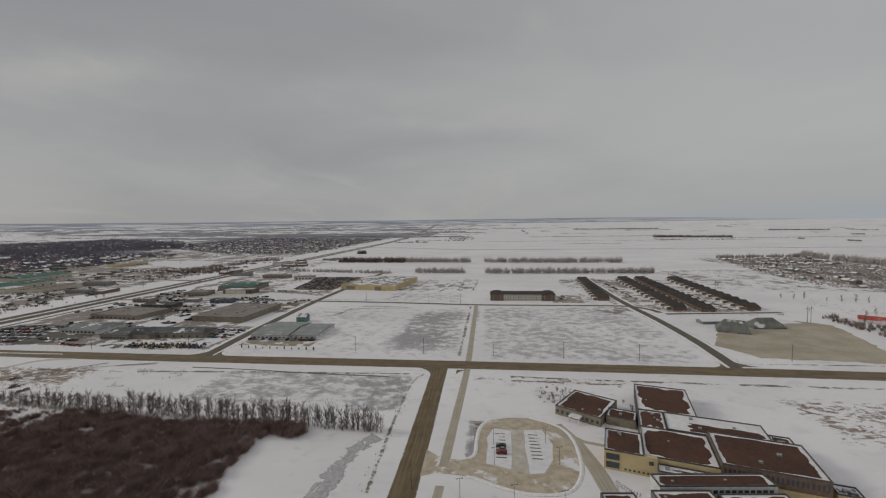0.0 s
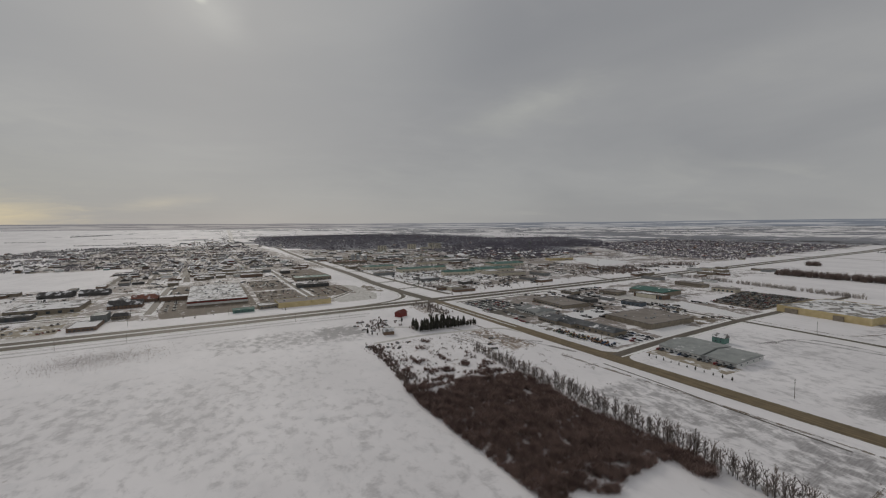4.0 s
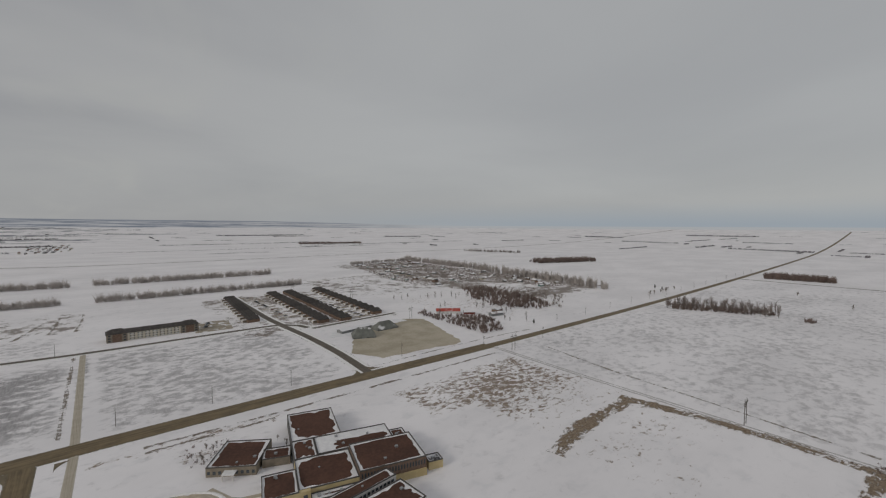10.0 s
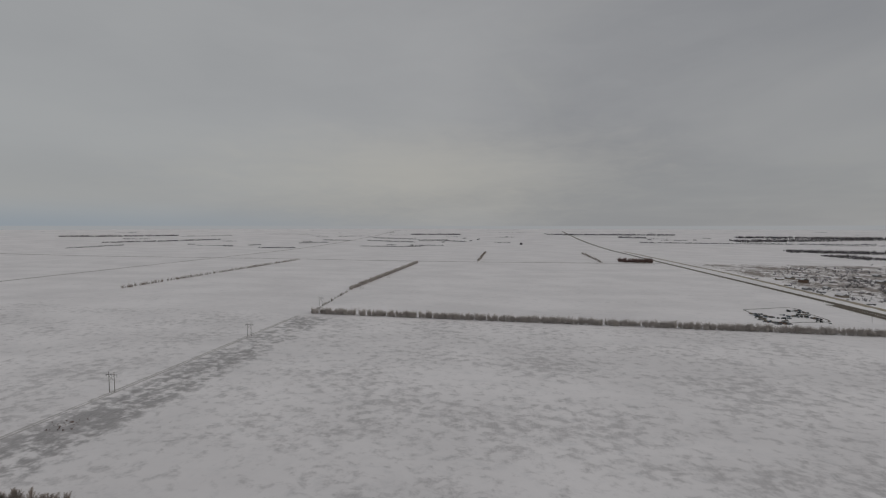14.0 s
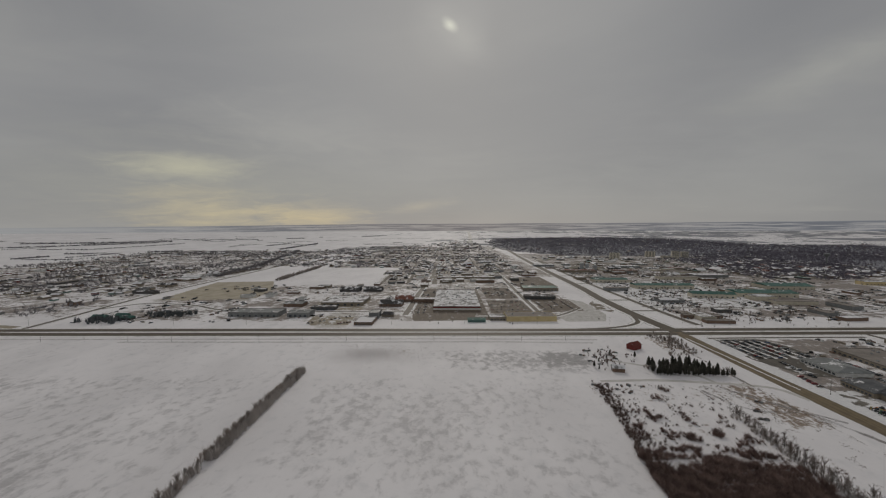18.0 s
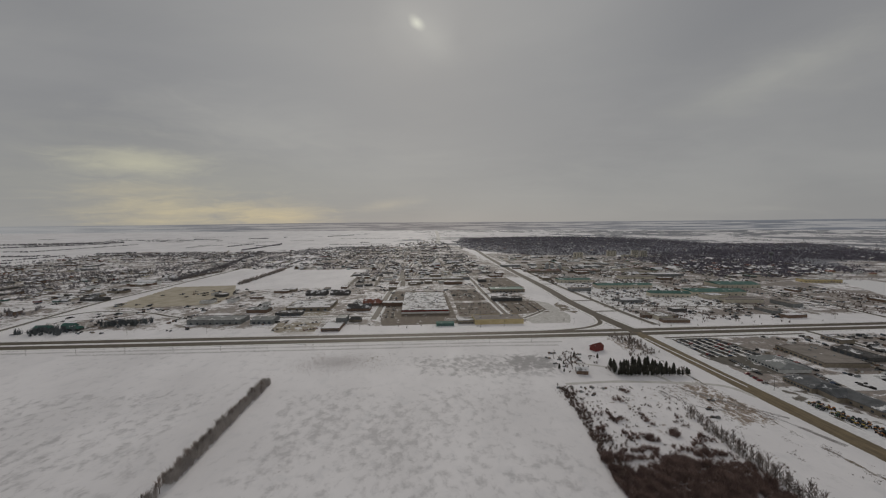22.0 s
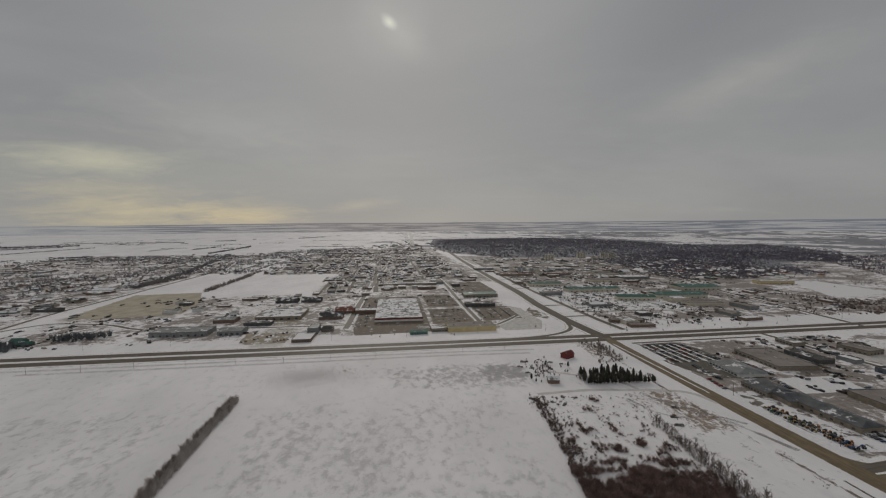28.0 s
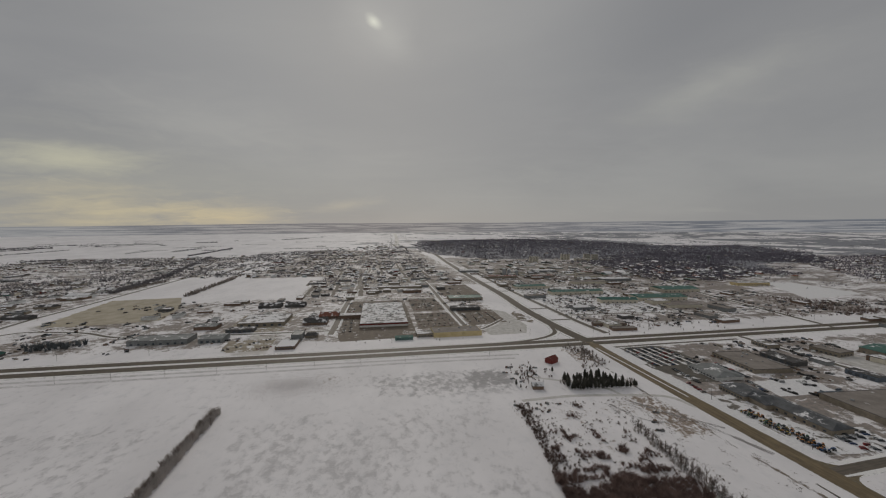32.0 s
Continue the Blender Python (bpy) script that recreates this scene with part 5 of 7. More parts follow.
wing_windows(front, -15, -9.2, 87, 1, 4.6, 5.2, 2.6)
wing_windows(front, -15, -9.2, 87, 1, 1.0, 5.2, 2.6)
wing_windows(front, -8, 4, 87, 7, 0.9, 0.8, 0.8)
wing_windows(front, 1.5, 3.5, 87, 1, 5.0, 1.8, 1.6)
wing_windows(gym, 28, 61.5, 84, 22, 5.6, 0.7, 2.4)
part("lower_wall", Shape().box(44, 61.8, -84.9, -84.02, -0.3, 3.6), WALLS["yellow"], gym, "yellow lower wall")
wing(4.9, 27.4, 84.2, 90, 4.6, "grey", worn=0.4, bare=(0.2, 0.7, 0.3, 0.6))
wing(64, 72, 75, 82, 4.2, "yellow", roof="dark")

# front range and south wings, turned a little the other way
def range_of(u, v, h, x, y, turn, wall, label, worn, panes):
    ob = thing("school_range", label, "school")
    body = wing(-u / 2, u / 2, -v / 2, v / 2, h, wall, ob, worn=worn)
    wing_windows(body, -u / 2 + 1, u / 2 - 1, v / 2, panes, h - 2.6, 1.5, 1.3)
    wing_windows(body, -u / 2 + 1, u / 2 - 1, v / 2, panes, 1.0, 1.5, 1.3)
    part("pale_band", Shape().box(-u / 2, u / 2, -v / 2 - 0.07, -v / 2 - 0.003, h - 1.1, h - 0.1), WHITE, body)
    ob.matrix_basis = place(x, y, turn)


range_of(42.5, 7.5, 8.0, 97.5, -143.3, 5, "white", "narrow two-storey school range with a pale band", 0.06, 18)
range_of(21, 20, 7.6, 84, -160, 5, "grey", "brown-roofed south wing of a school", 0.22, 7)
range_of(24, 18, 7.0, 108.5, -158, 5, "brown", "brown-roofed south wing of a school", 0.35, 8)
range_of(12, 12, 7.0, 61, -158.5, 5, "dark", "small brown-roofed block of a school", 0.3, 4)

# classroom wing at a steeper angle
classes = thing("school_wing", "brown-roofed classroom wing with a white entrance canopy", "school")
room = wing(-12.2, 12.2, -13.2, 13.2, 4.6, "tan", classes, worn=0.12)
for i in range(9):
    ob = part("window", pane(1.4, 1.6, True), None, room)
    ob.location = (-10.8 + 2.7 * i, -13.23, 1.3)
for i in range(7):
    ob = part("window", pane(1.4, 1.6, False), None, room)
    ob.location = (-12.23, -10.5 + 3.4 * i, 1.3)
part("canopy", Shape().box(-3, 3, -17.8, -13.24, 3.0, 3.4), SNOWCAP, classes, "snow-covered entrance canopy")
for cx in (-2.6, 2.6):
    part("post", Shape().box(cx - .2, cx + .2, -17.6, -17.2, -0.2, 3.0), WHITE, classes)
classes.matrix_basis = place(68.8, -71.2, -34)
link = thing("school_link", "low brown-roofed link between school wings", "school")
wing(-7, 7, -5.5, 5.5, 4.2, "tan", link, worn=0.2)
link.matrix_basis = place(84, -82.5, -22)

# ---- north-east block: lots and stores between the highway and the side street ----
ASPHALT = paint("dirty_asphalt", (0.072, 0.064, 0.053), (0.145, 0.128, 0.105), 9.0, 0.8, grain=0.5, snow=0.30)
WORN_LOT = paint("worn_lot", (0.118, 0.093, 0.070), (0.215, 0.174, 0.135), 7.0, 0.85, grain=0.55, snow=0.26)
PACKED = paint("packed_snow", (0.42, 0.40, 0.37), (0.68, 0.66, 0.64), 7.0, 0.8, grain=0.4)
TANLOT = paint("sandy_lot", (0.25, 0.21, 0.155), (0.40, 0.35, 0.275), 8.0, 0.85, grain=0.4, snow=0.40)
WORKS = paint("works_yard", (0.10, 0.088, 0.072), (0.21, 0.185, 0.155), 14.0, 0.85, grain=0.5, snow=0.62)
GRAVEL = paint("pale_gravel", (0.37, 0.322, 0.240), (0.50, 0.445, 0.350), 22.0, 0.9, grain=0.3)
WEEDS = paint("dead_weeds", (0.13, 0.105, 0.075), (0.26, 0.215, 0.16), 4.0, 0.95, grain=0.5, snow=0.45)
yard("pavement_1", [(-500, 22), (-420, 24), (-372, 40), (-365, 92), (-470, 100), (-502, 90)], ASPHALT, 0.055, "dark asphalt car lot edged with snow")
yard("snow_median_1", [(-506, 4.2), (-380, 4.6), (-340, 4.4), (-340, 2.8), (-506, 2.2)], SNOWCAP, 0.22, "ridge of snow along the road's middle", "snow", 0.4)
yard("pavement_2", [(-362, 100), (-324, 92), (-322, 160), (-360, 166)], SNOWCAP, 0.06, "clean snow between buildings")
yard("snow_verge_1", [(-504, 10.5), (-438, 10.5), (-431, 18), (-436, 31), (-498, 34), (-507, 22)], SNOWCAP, 0.075, "rounded snowy verge between a road and a car lot", "snow", 0.5)
yard("snow_verge_2", [(-414, 10.5), (-244, 10.5), (-235, 14), (-231, 22), (-240, 21.5), (-308, 20), (-338, 29), (-414, 27), (-419, 18)], SNOWCAP, 0.075, "rounded snowy verge between a road and a machine lot", "snow", 0.5)
yard("snow_verge_3", [(-252, 104), (-227, 103), (-229, 176), (-247, 168)], SNOWCAP, 0.06, "clean snow beside a warehouse store", "snow", 1.5)
yard("snow_verge_4", [(-330, 262), (-232, 262), (-229, 284), (-262, 300), (-330, 318)], SNOWCAP, 0.06, "snowy lot beside a street", "snow", 2.5)
for k, y in enumerate((39, 50, 61, 72, 83)):
    strip("snow_row_%d" % (k + 1), [(-492, y), (-460, y + 0.8), (-424, y + 1.6)], 3.4, BANK, 0.075, "line of ploughed snow between rows of cars", category="snow", step=5)
yard("snow_row_6", [(-366, 66), (-345, 60), (-344, 72), (-366, 80)], SNOWCAP, 0.072, "ploughed snow between rows of cars", "snow", 1.0)
yard("pavement_3", [(-338, 18), (-232, 20), (-226, 90), (-262, 98), (-262, 52), (-338, 50)], WORKS, 0.055, "sandy snowy lot full of parked machines")
yard("pavement_4", [(-206, 38), (-140, 38), (-138, 60), (-206, 60)], TANLOT, 0.055, "sandy parking strip before a low office")
yard("pavement_5", [(-300, 345), (-235, 335), (-228, 500), (-330, 505)], WORN_LOT, 0.055, "dark asphalt lot crowded with vehicles")
yard("pavement_6", [(-420, 262), (-320, 262), (-320, 310), (-420, 312)], PACKED, 0.055, "packed snow lot")
yard("pavement_7", [(-300, 237), (-235, 226), (-234, 182), (-248, 200), (-300, 205)], WEEDS, 0.055, "bare brown lot of dead grass")

building("showroom", "wide grey-roofed showroom on a car lot", "store", -412, 150, 66, 46, 4.6, -6, "tan", "tan", units=5, seed=1, rows=(("s", 10, 1.0, 3.4, 1.8),))
building("dealer_shop", "low grey hip-roofed shop among parked cars", "store", -392, 82, 44, 32, 3.8, -4, "white", "grey", "gable", 3.6, hip=9, rows=(("s", 9, 0.8, 3.0, 1.8),))
building("garage", "low dark garage with a dark flat roof", "garage", -414, 199, 44, 20, 4.6, -2, "dark", "dark", units=3, seed=2, rows=(("s", 5, 0.3, 5, 3.2),))
building("restaurant", "tan restaurant with a flat roof", "restaurant", -428, 290, 34, 26, 5.5, 6, "tan", "tan", units=3, seed=3, rows=(("s", 6, 0.9, 2.4, 1.8), ("e", 4, 0.9, 2.4, 1.8)))
building("retail_store", "small tan flat-roofed store beside the highway", "store", -470, 236, 26, 18, 4.8, 0, "tan", "patchy", units=2, seed=4, rows=(("s", 5, 1, 3, 2),))
warehouse = building("warehouse_store", "large tan warehouse store with a plain flat roof", "store", -280, 159, 62, 76, 5.6, -4, "tan", "tan", units=6, seed=6, cap=0.35)
part("awning", Shape().box(-37, -31.2, -34, -8, 3.6, 4.2).box(-37, -36.6, -34, -33.6, 0, 3.6).box(-37, -36.6, -8.4, -8, 0, 3.6), WALLS["blue"], warehouse, "dark blue awning")
openings(warehouse, 62, 76, "w", 6, 0.2, 3.6, 3.0)
for k, (x, y, w, d, turn) in enumerate([(-336, 62, 30, 28, -3), (-286, 68, 66, 22, 0)]):
    building("farm_shop", "dark-shingled shop with a long snow patch on its roof", "store", x, y, w, d, 4.6, turn, "tan", "slate", "gable", 3.2, hip=5, rows=(("s", 8, 1.0, 2.2, 1.6),))
building("farm_shop", "dark-shingled gabled wing of a machinery shop", "store", -312, 58, 14, 22, 4.6, 82, "tan", "slate", "gable", 3.6, rows=(("e", 2, 1.0, 2, 1.6),))
building("clinic", "grey metal-roofed clinic with a pale fascia", "clinic", -187, 83, 36, 50, 4.2, -1, "white", "pale", "gable", 2.6, over=0.8, rows=(("s", 8, 1.2, 2.2, 1.1), ("w", 5, 1.2, 1.4, 1.1)))
building("clinic_annex", "grey metal-roofed annex beside a clinic", "clinic", -154, 82, 24, 44, 3.8, -1, "white", "pale", "gable", 2.2, over=0.8, rows=(("s", 4, 1.2, 2.0, 1.1), ("e", 4, 1.2, 1.4, 1.1)))
building("lookout_house", "small two-storey green-grey house with a steep roof", "house", -187, 129, 11, 9, 5.6, 0, "green", "shingle", "gable", 3.5, rows=(("s", 2, 1.2, 1.1, 1.4), ("s", 2, 4.0, 1.1, 1.4)))
building("fire_hall", "brown and cream building with wide garage doors", "fire station", -373, 312, 48, 20, 6, 4, "brown", "patchy", rows=(("s", 6, 0.2, 4.4, 4.6),))
part("pale_front", Shape().box(-20, 12, -10.3, -10.02, 0.2, 5.6), WALLS["ivory"], bpy.data.objects["fire_hall"], "cream front panel")
building("arena", "low building with a green metal roof", "arena", -394, 354, 60, 50, 7, 0, "tan", "green", "gable", 3, rows=(("s", 6, 1.0, 2, 1.6),))
building("lumber_shed", "dark blue shed with a flat roof", "shed", -350, 232, 30, 14, 5, 4, "blue", "dark", rows=(("s", 4, 0.2, 4, 3.2),))
building("lumber_shed", "small grey shed with a snowy roof", "shed", -398, 236, 20, 12, 4, 4, "grey", "snow")
big_store = building("big_store", "long yellow store with a patchy snowy roof", "store", -168, 398, 94, 112, 8.0, -9, "yellow", "patchy", units=14, seed=8, coping=WALLS["yellow"])
for sx, w in ((-30, 14), (18, 10)):
    part("entrance", Shape().box(sx - w / 2, sx + w / 2, -57.6, -56.1, 0, 6.0), WALLS["tan"], big_store)
building("highway_motel", "long low brown motel by the highway", "motel", -408, 492, 56, 18, 6, -8, "tan", "tan", rows=(("s", 12, 1, 1.6, 1.5), ("s", 12, 3.8, 1.6, 1.3)))
building("auction_hall", "low hall with a pale pinkish roof behind a crowded lot", "hall", -342, 476, 36, 22, 5, 4, "cream", "tan", rows=(("s", 5, 0.6, 3.2, 2.6),))
building("fuel_station", "small cream station with flat roof", "fuel station", -420, 520, 30, 18, 5, 0, "cream", "snow", rows=(("s", 5, 0.8, 2.4, 1.8),))

# apartment block: three storeys, two gabled ends
flats = thing("apartment_block", "three-storey cream apartment block with a dark hipped roof", "apartments")
house_body(flats, 84, 17, 8.6, WALLS["ivory"], ROOFS["bare"], "gable", 3.2, hip=0.5)
for cx in (-34, 34):
    part("end_bay", Shape().box(cx - 9, cx + 9, -10.4, 8.0, -0.3, 9.0), WALLS["tan"], flats, "brown-clad end bay")
    part("bay_roof", Shape().gable(cx - 9, cx + 9, -10.4, 8.0, 9.0, 13.2, 0.7, 6), ROOFS["bare"], flats)
    part("bay_front", Shape().box(cx - 4, cx + 4, -10.7, -10.42, 0, 8.6), WALLS["brown"], flats)
    for z in (1.0, 3.9, 6.6):
        for dx in (-6.6, 6.6):
            ob = part("window", pane(2.2, 1.5, True), None, flats)
            ob.location = (cx + dx, -10.45, z)
for z in (1.0, 3.9, 6.6):
    openings(flats, 84, 17, "s", 14, z, 1.3, 1.3, name="window", x0=-24, x1=24)
    for i in range(7):
        x = -21 + 7 * i
        part("balcony", Shape().box(x - 1.6, x + 1.6, -10.1, -8.52, z - 0.5, z - 0.3).box(x - 1.6, x + 1.6, -10.1, -10.0, z - 0.3, z + 0.7), WHITE, flats)
flats.matrix_basis = place(62, 268, 0)
yard("gravel_1", [(204, 62), (222, 30), (318, 21), (353, 138), (330, 156), (296, 162), (262, 152), (238, 122)], GRAVEL, 0.05, "broad bare gravel yard", "gravel", 3.5)
yard("gravel_2", [(-790, -800), (-800, -860), (-1060, -885), (-1075, -745), (-930, -690), (-815, -675)], GRAVEL, 0.05, "bare gravel parcel beside a snowy field", "gravel", 4)
yard("snowfield_1", [(-1011, 829), (-993, 906), (-792, 876), (-756, 667)], SNOWCAP, 0.12, "unbroken snow on a town field", "snow", 4)
yard("snow_channel_1", [(323, -299), (325, -306), (273, -306), (204, -306), (120, -306), (120, -297), (204, -296), (273, -297)], SNOWCAP, 0.06, "smooth snow filling a straight ditch", "snow", 0.8)
yard("pavement_8", [(100, 246), (140, 244), (146, 300), (112, 305)], TANLOT, 0.055, "sandy parking area beside apartments")

# townhouse rows on snowy drives
BARE_SHINGLE = paint("bare_shingles", (0.035, 0.03, 0.028), (0.075, 0.066, 0.06), 3.0, 0.9, vary=0.2)
unit = thing("townhouse", "dark-roofed brown townhouse with a snow-covered porch roof", "townhouse", "rows of townhouses")
house_body(unit, 15, 19.3, 4.2, WALLS["brown"], BARE_SHINGLE, "gable", 3.6, over=0.1, hip=0.5)
part("garage", Shape().box(-12, -7.4, -4, 5, -0.2, 3.0), WALLS["tan"], unit)
part("porch_roof", Shape().box(-12.4, -7.3, -4, 0.5, 3.0, 3.25), SNOWCAP, unit, "snow-covered porch roof")
part("garage_door", Shape().box(-12.12, -12.0, -2.5, 3.5, 0, 2.4), WHITE, unit)
openings(unit, 15, 18.5, "s", 2, 1.2, 1.2, 1.3)
openings(unit, 15, 18.5, "e", 2, 1.2, 1.2, 1.3)
for x0, x1, y0, y1, flip in ((168, 184, 262, 462, 0), (238, 256, 202, 470, 0), (266, 286, 196, 470, 180), (320, 342, 205, 470, 0)):
    n = int((y1 - y0) / 19.5)
    for i in range(n):
        t = (i + 0.5) / n
        copy_thing(unit, place(x0 + (x1 - x0) * t, y0 + (y1 - y0) * t, flip))
hidden(unit)
for x0, y0, n in ((200, 265, 12), (284, 205, 15)):
    for i in range(n):
        yard("driveway_%d" % (i + (0 if x0 == 200 else 20) + 1), [(x0, y0 + 17.5 * i), (x0 + 26, y0 + 17.5 * i), (x0 + 26, y0 + 6 + 17.5 * i), (x0, y0 + 6 + 17.5 * i)], TANLOT, 0.05, "sandy driveway between snowbanks", "driveway", 0.4)
strip("road_20", [(215, 183), (260, 188), (345, 196)], 8, STREET, 0.075, "lane behind the townhouses")

# hipped storage sheds on the gravel yard
TARP = paint("grey_green_tarp", (0.125, 0.130, 0.115), (0.195, 0.20, 0.18), 5.0, 0.7, snow=0.3)
for x, y, w, d, h, rise, hip, turn in ((246, 112, 26, 22, 1.6, 9.0, 7, -24), (284, 128, 30, 17, 1.4, 8.0, 8, 3)):
    ob = thing("storage_shed", "grey-green hip-roofed storage shed on a gravel yard", "shed")
    part("wall", Shape().box(-w / 2, w / 2, -d / 2, d / 2, -0.3, h), WALLS["grey"], ob)
    part("roof", Shape().gable(-w / 2, w / 2, -d / 2, d / 2, h, h + rise, 0.5, hip), TARP, ob)
    part("door", Shape().box(-3, 3, -d / 2 - 0.15, -d / 2 - 0.01, 0, h), METAL, ob)
    ob.matrix_basis = place(x, y, turn)
building("low_shed", "long low shed under clean snow beside a gravel yard", "shed", 252, 144, 44, 11, 3.0, 8, "grey", "fabric", "gable", 1.6)
yard("snow_verge_5", [(212, 128), (236, 122), (262, 136), (300, 140), (332, 146), (326, 162), (262, 160), (226, 150)], SNOWCAP, 0.07, "snow heaped behind storage sheds", "snow", 2.0)

# red-roofed farm behind the gravel yard
building("farmhouse", "long red-roofed farm building among bare trees", "farm", 404, 146, 34, 12, 4, -36, "white", "scarlet", "gable", 3)
building("farmhouse", "red-walled snowy-roofed outbuilding among bare trees", "farm", 424, 122, 16, 9, 3.4, -36, "red", "snow", "gable", 2.5)
building("farm_shed", "snow-roofed shed in a farmyard", "shed", 470, 110, 16, 10, 3.5, 15, "brown", "snow", "gable", 2)
building("farm_shed", "snow-roofed shed in a farmyard", "shed", 448, 92, 20, 9, 3.5, -10, "grey", "snow", "gable", 2)

# farmyard by the junction
building("barn", "red gable-roofed barn in the snow", "barn", -462, -82, 13.5, 9.5, 5.0, -62, "red", "barn", "gable", 3.4, rows=(("s", 2, 1.0, 1.2, 1.4),))
building("shed", "small brown shed with a snowy roof", "shed", -389, -131, 11, 9, 3.8, 78, "brown", "snow", "gable", 2.6, rows=(("w", 2, 0.6, 1.6, 1.8),))

# ---- west of the highway ----
yard("pavement_9", [(-650, -350), (-930, -345), (-935, -225), (-660, -228), (-612, -232), (-606, -345)], WORN_LOT, 0.055, "wide dirty asphalt round a supermarket")
yard("pavement_10", [(-660, -222), (-780, -218), (-780, -152), (-660, -152)], WORN_LOT, 0.055, "dark parking lot with rows of cars")
yard("pavement_11", [(-800, -216), (-950, -214), (-950, -152), (-800, -152)], WORN_LOT, 0.055, "dark parking lot with rows of cars")
yard("pavement_12", [(-665, -132), (-790, -132), (-790, -60), (-680, -64)], WORN_LOT, 0.055, "dark parking lot behind a mall")
yard("pavement_13", [(-580, -500), (-640, -505), (-645, -440), (-582, -438)], TANLOT, 0.055, "sandy lot beside the highway")
yard("pavement_14", [(-690, -530), (-830, -535), (-830, -440), (-690, -440)], TANLOT, 0.052, "sandy yard round a warehouse")
yard("pavement_15", [(-960, -125), (-1150, -125), (-1150, -30), (-960, -30)], WORN_LOT, 0.055, "dirty asphalt yard")
yard("pavement_16", [(-700, 70), (-1050, 75), (-1050, 300), (-700, 280)], WORKS, 0.05, "sandy yards of a works area")
yard("weeds_2", [(-735, -38), (-768, -22), (-700, -12), (-660, -22), (-690, -40)], WEEDS, 0.06, "brown dead grass inside a road corner", "weeds", 4)
yard("pavement_17", [(-640, -120), (-600, -118), (-600, -60), (-650, -40), (-760, -40), (-790, -58)], PACKED, 0.05, "packed snow by the junction")

market = building("supermarket", "wide supermarket with a snowy roof and a red front band", "store", -768, -276, 80, 190, 7.5, -1, "tan", "market", units=40, seed=3)
market.matrix_basis = place(-775, -276, 89)
building("supermarket_wing", "dark-fronted wing of a supermarket", "store", -770, -312, 86, 22, 6, 89, "brown", "snow", units=3, seed=12)
part("red_band", Shape().box(-40, 40, -95.35, -95.02, 5.0, 7.4), WALLS["red"], market, "red front band")
part("white_wall", Shape().box(-40, 40, -95.3, -95.04, 1.8, 4.9), WHITE, market, "pale front wall")
mall = building("strip_mall", "long low yellow commercial building beside the highway", "store", -619, -169, 74, 36, 7, 90, "yellow", "tan", units=4, seed=5, coping=WALLS["yellow"])
building("mall_wing", "low tan wing of a commercial building", "store", -617, -216, 30, 20, 5, 90, "tan", "patchy", rows=(("s", 6, 0.8, 2.4, 2.0),))
building("coffee_shop", "small teal-roofed shop beside the highway", "shop", -602, -251, 26, 11, 4.2, 90, "green", "green", "gable", 2, rows=(("s", 6, 0.9, 1.8, 1.6),))
building("hotel", "brown hotel with dark gabled roofs", "hotel", -732, -393, 40, 26, 5, 88, "brown", "dark", "gable", 6, rows=(("s", 8, 1, 1.4, 1.5), ("s", 8, 3.8, 1.4, 1.5)))
building("hotel_wing", "hotel wing with a rust-red gabled roof", "hotel", -778, -374, 34, 24, 5, 88, "brown", "red", "gable", 6, rows=(("s", 8, 1, 1.4, 1.5),))
building("hotel_wing", "hotel wing with a dark gabled roof", "hotel", -756, -402, 48, 16, 5, 0, "brown", "dark", "gable", 5, rows=(("s", 8, 1, 1.4, 1.5),))
building("storage_hall", "wide storage hall with a snowy roof", "warehouse", -765, -482, 76, 72, 6.0, 89, "tan", "market", units=3, seed=14, rows=(("s", 6, 0.3, 4, 3.4),))
building("lodge", "dark-roofed lodge behind the storage hall", "lodge", -905, -505, 44, 24, 5, 85, "dark", "dark", "gable", 5)
building("lodge", "dark-roofed lodge behind the storage hall", "lodge", -905, -455, 40, 24, 5, 85, "dark", "dark", "gable", 5)
building("tower_shop", "tall narrow grey shop by the highway", "shop", -636, -407, 15, 26, 9, 88, "grey", "grey", rows=(("s", 3, 1, 2, 2),))
building("diner", "small diner with a dark hipped roof", "restaurant", -642, -388, 18, 14, 4, 88, "tan", "dark", "gable", 3.4, hip=3, rows=(("s", 5, 1, 1.4, 1.4),))
building("low_shop", "low shop with a broad snowy roof", "shop", -600, -415, 26, 40, 4.2, 88, "brown", "snow", rows=(("s", 6, 0.8, 2.2, 1.8),))
building("truck_shop", "low dark building with a pale roof", "garage", -700, -505, 42, 20, 5, 88, "dark", "dark", rows=(("s", 5, 0.2, 4, 3.4),))
building("long_hall", "long low grey hall beside the highway", "warehouse", -656, -600, 80, 34, 6.5, 88, "grey", "grey", units=2, seed=15, rows=(("s", 8, 0.4, 3, 2.6),))
building("service_hall", "grey metal service hall with wide doors", "garage", -650, -528, 34, 30, 6.5, 88, "grey", "grey", "gable", 2.4, rows=(("s", 4, 0.3, 4, 3.6),))
building("service_hall", "brown service hall with a grey roof", "garage", -732, -566, 34, 26, 6, 88, "brown", "grey", "gable", 2.4)
building("green_mall", "long store with a dark green roof", "store", -915, -86, 76, 42, 6.5, 88, "tan", "green", units=4, seed=16, rows=(("s", 9, 0.8, 4, 2.6),))
building("dark_mall", "long low store with a dark front", "store", -800, -112, 58, 24, 6, 88, "dark", "dark", rows=(("s", 7, 0.8, 4, 2.6),))
building("brick_store", "dark brick store with a flat roof", "store", -1045, -194, 46, 30, 6.5, 88, "brown", "patchy", units=4, seed=17)
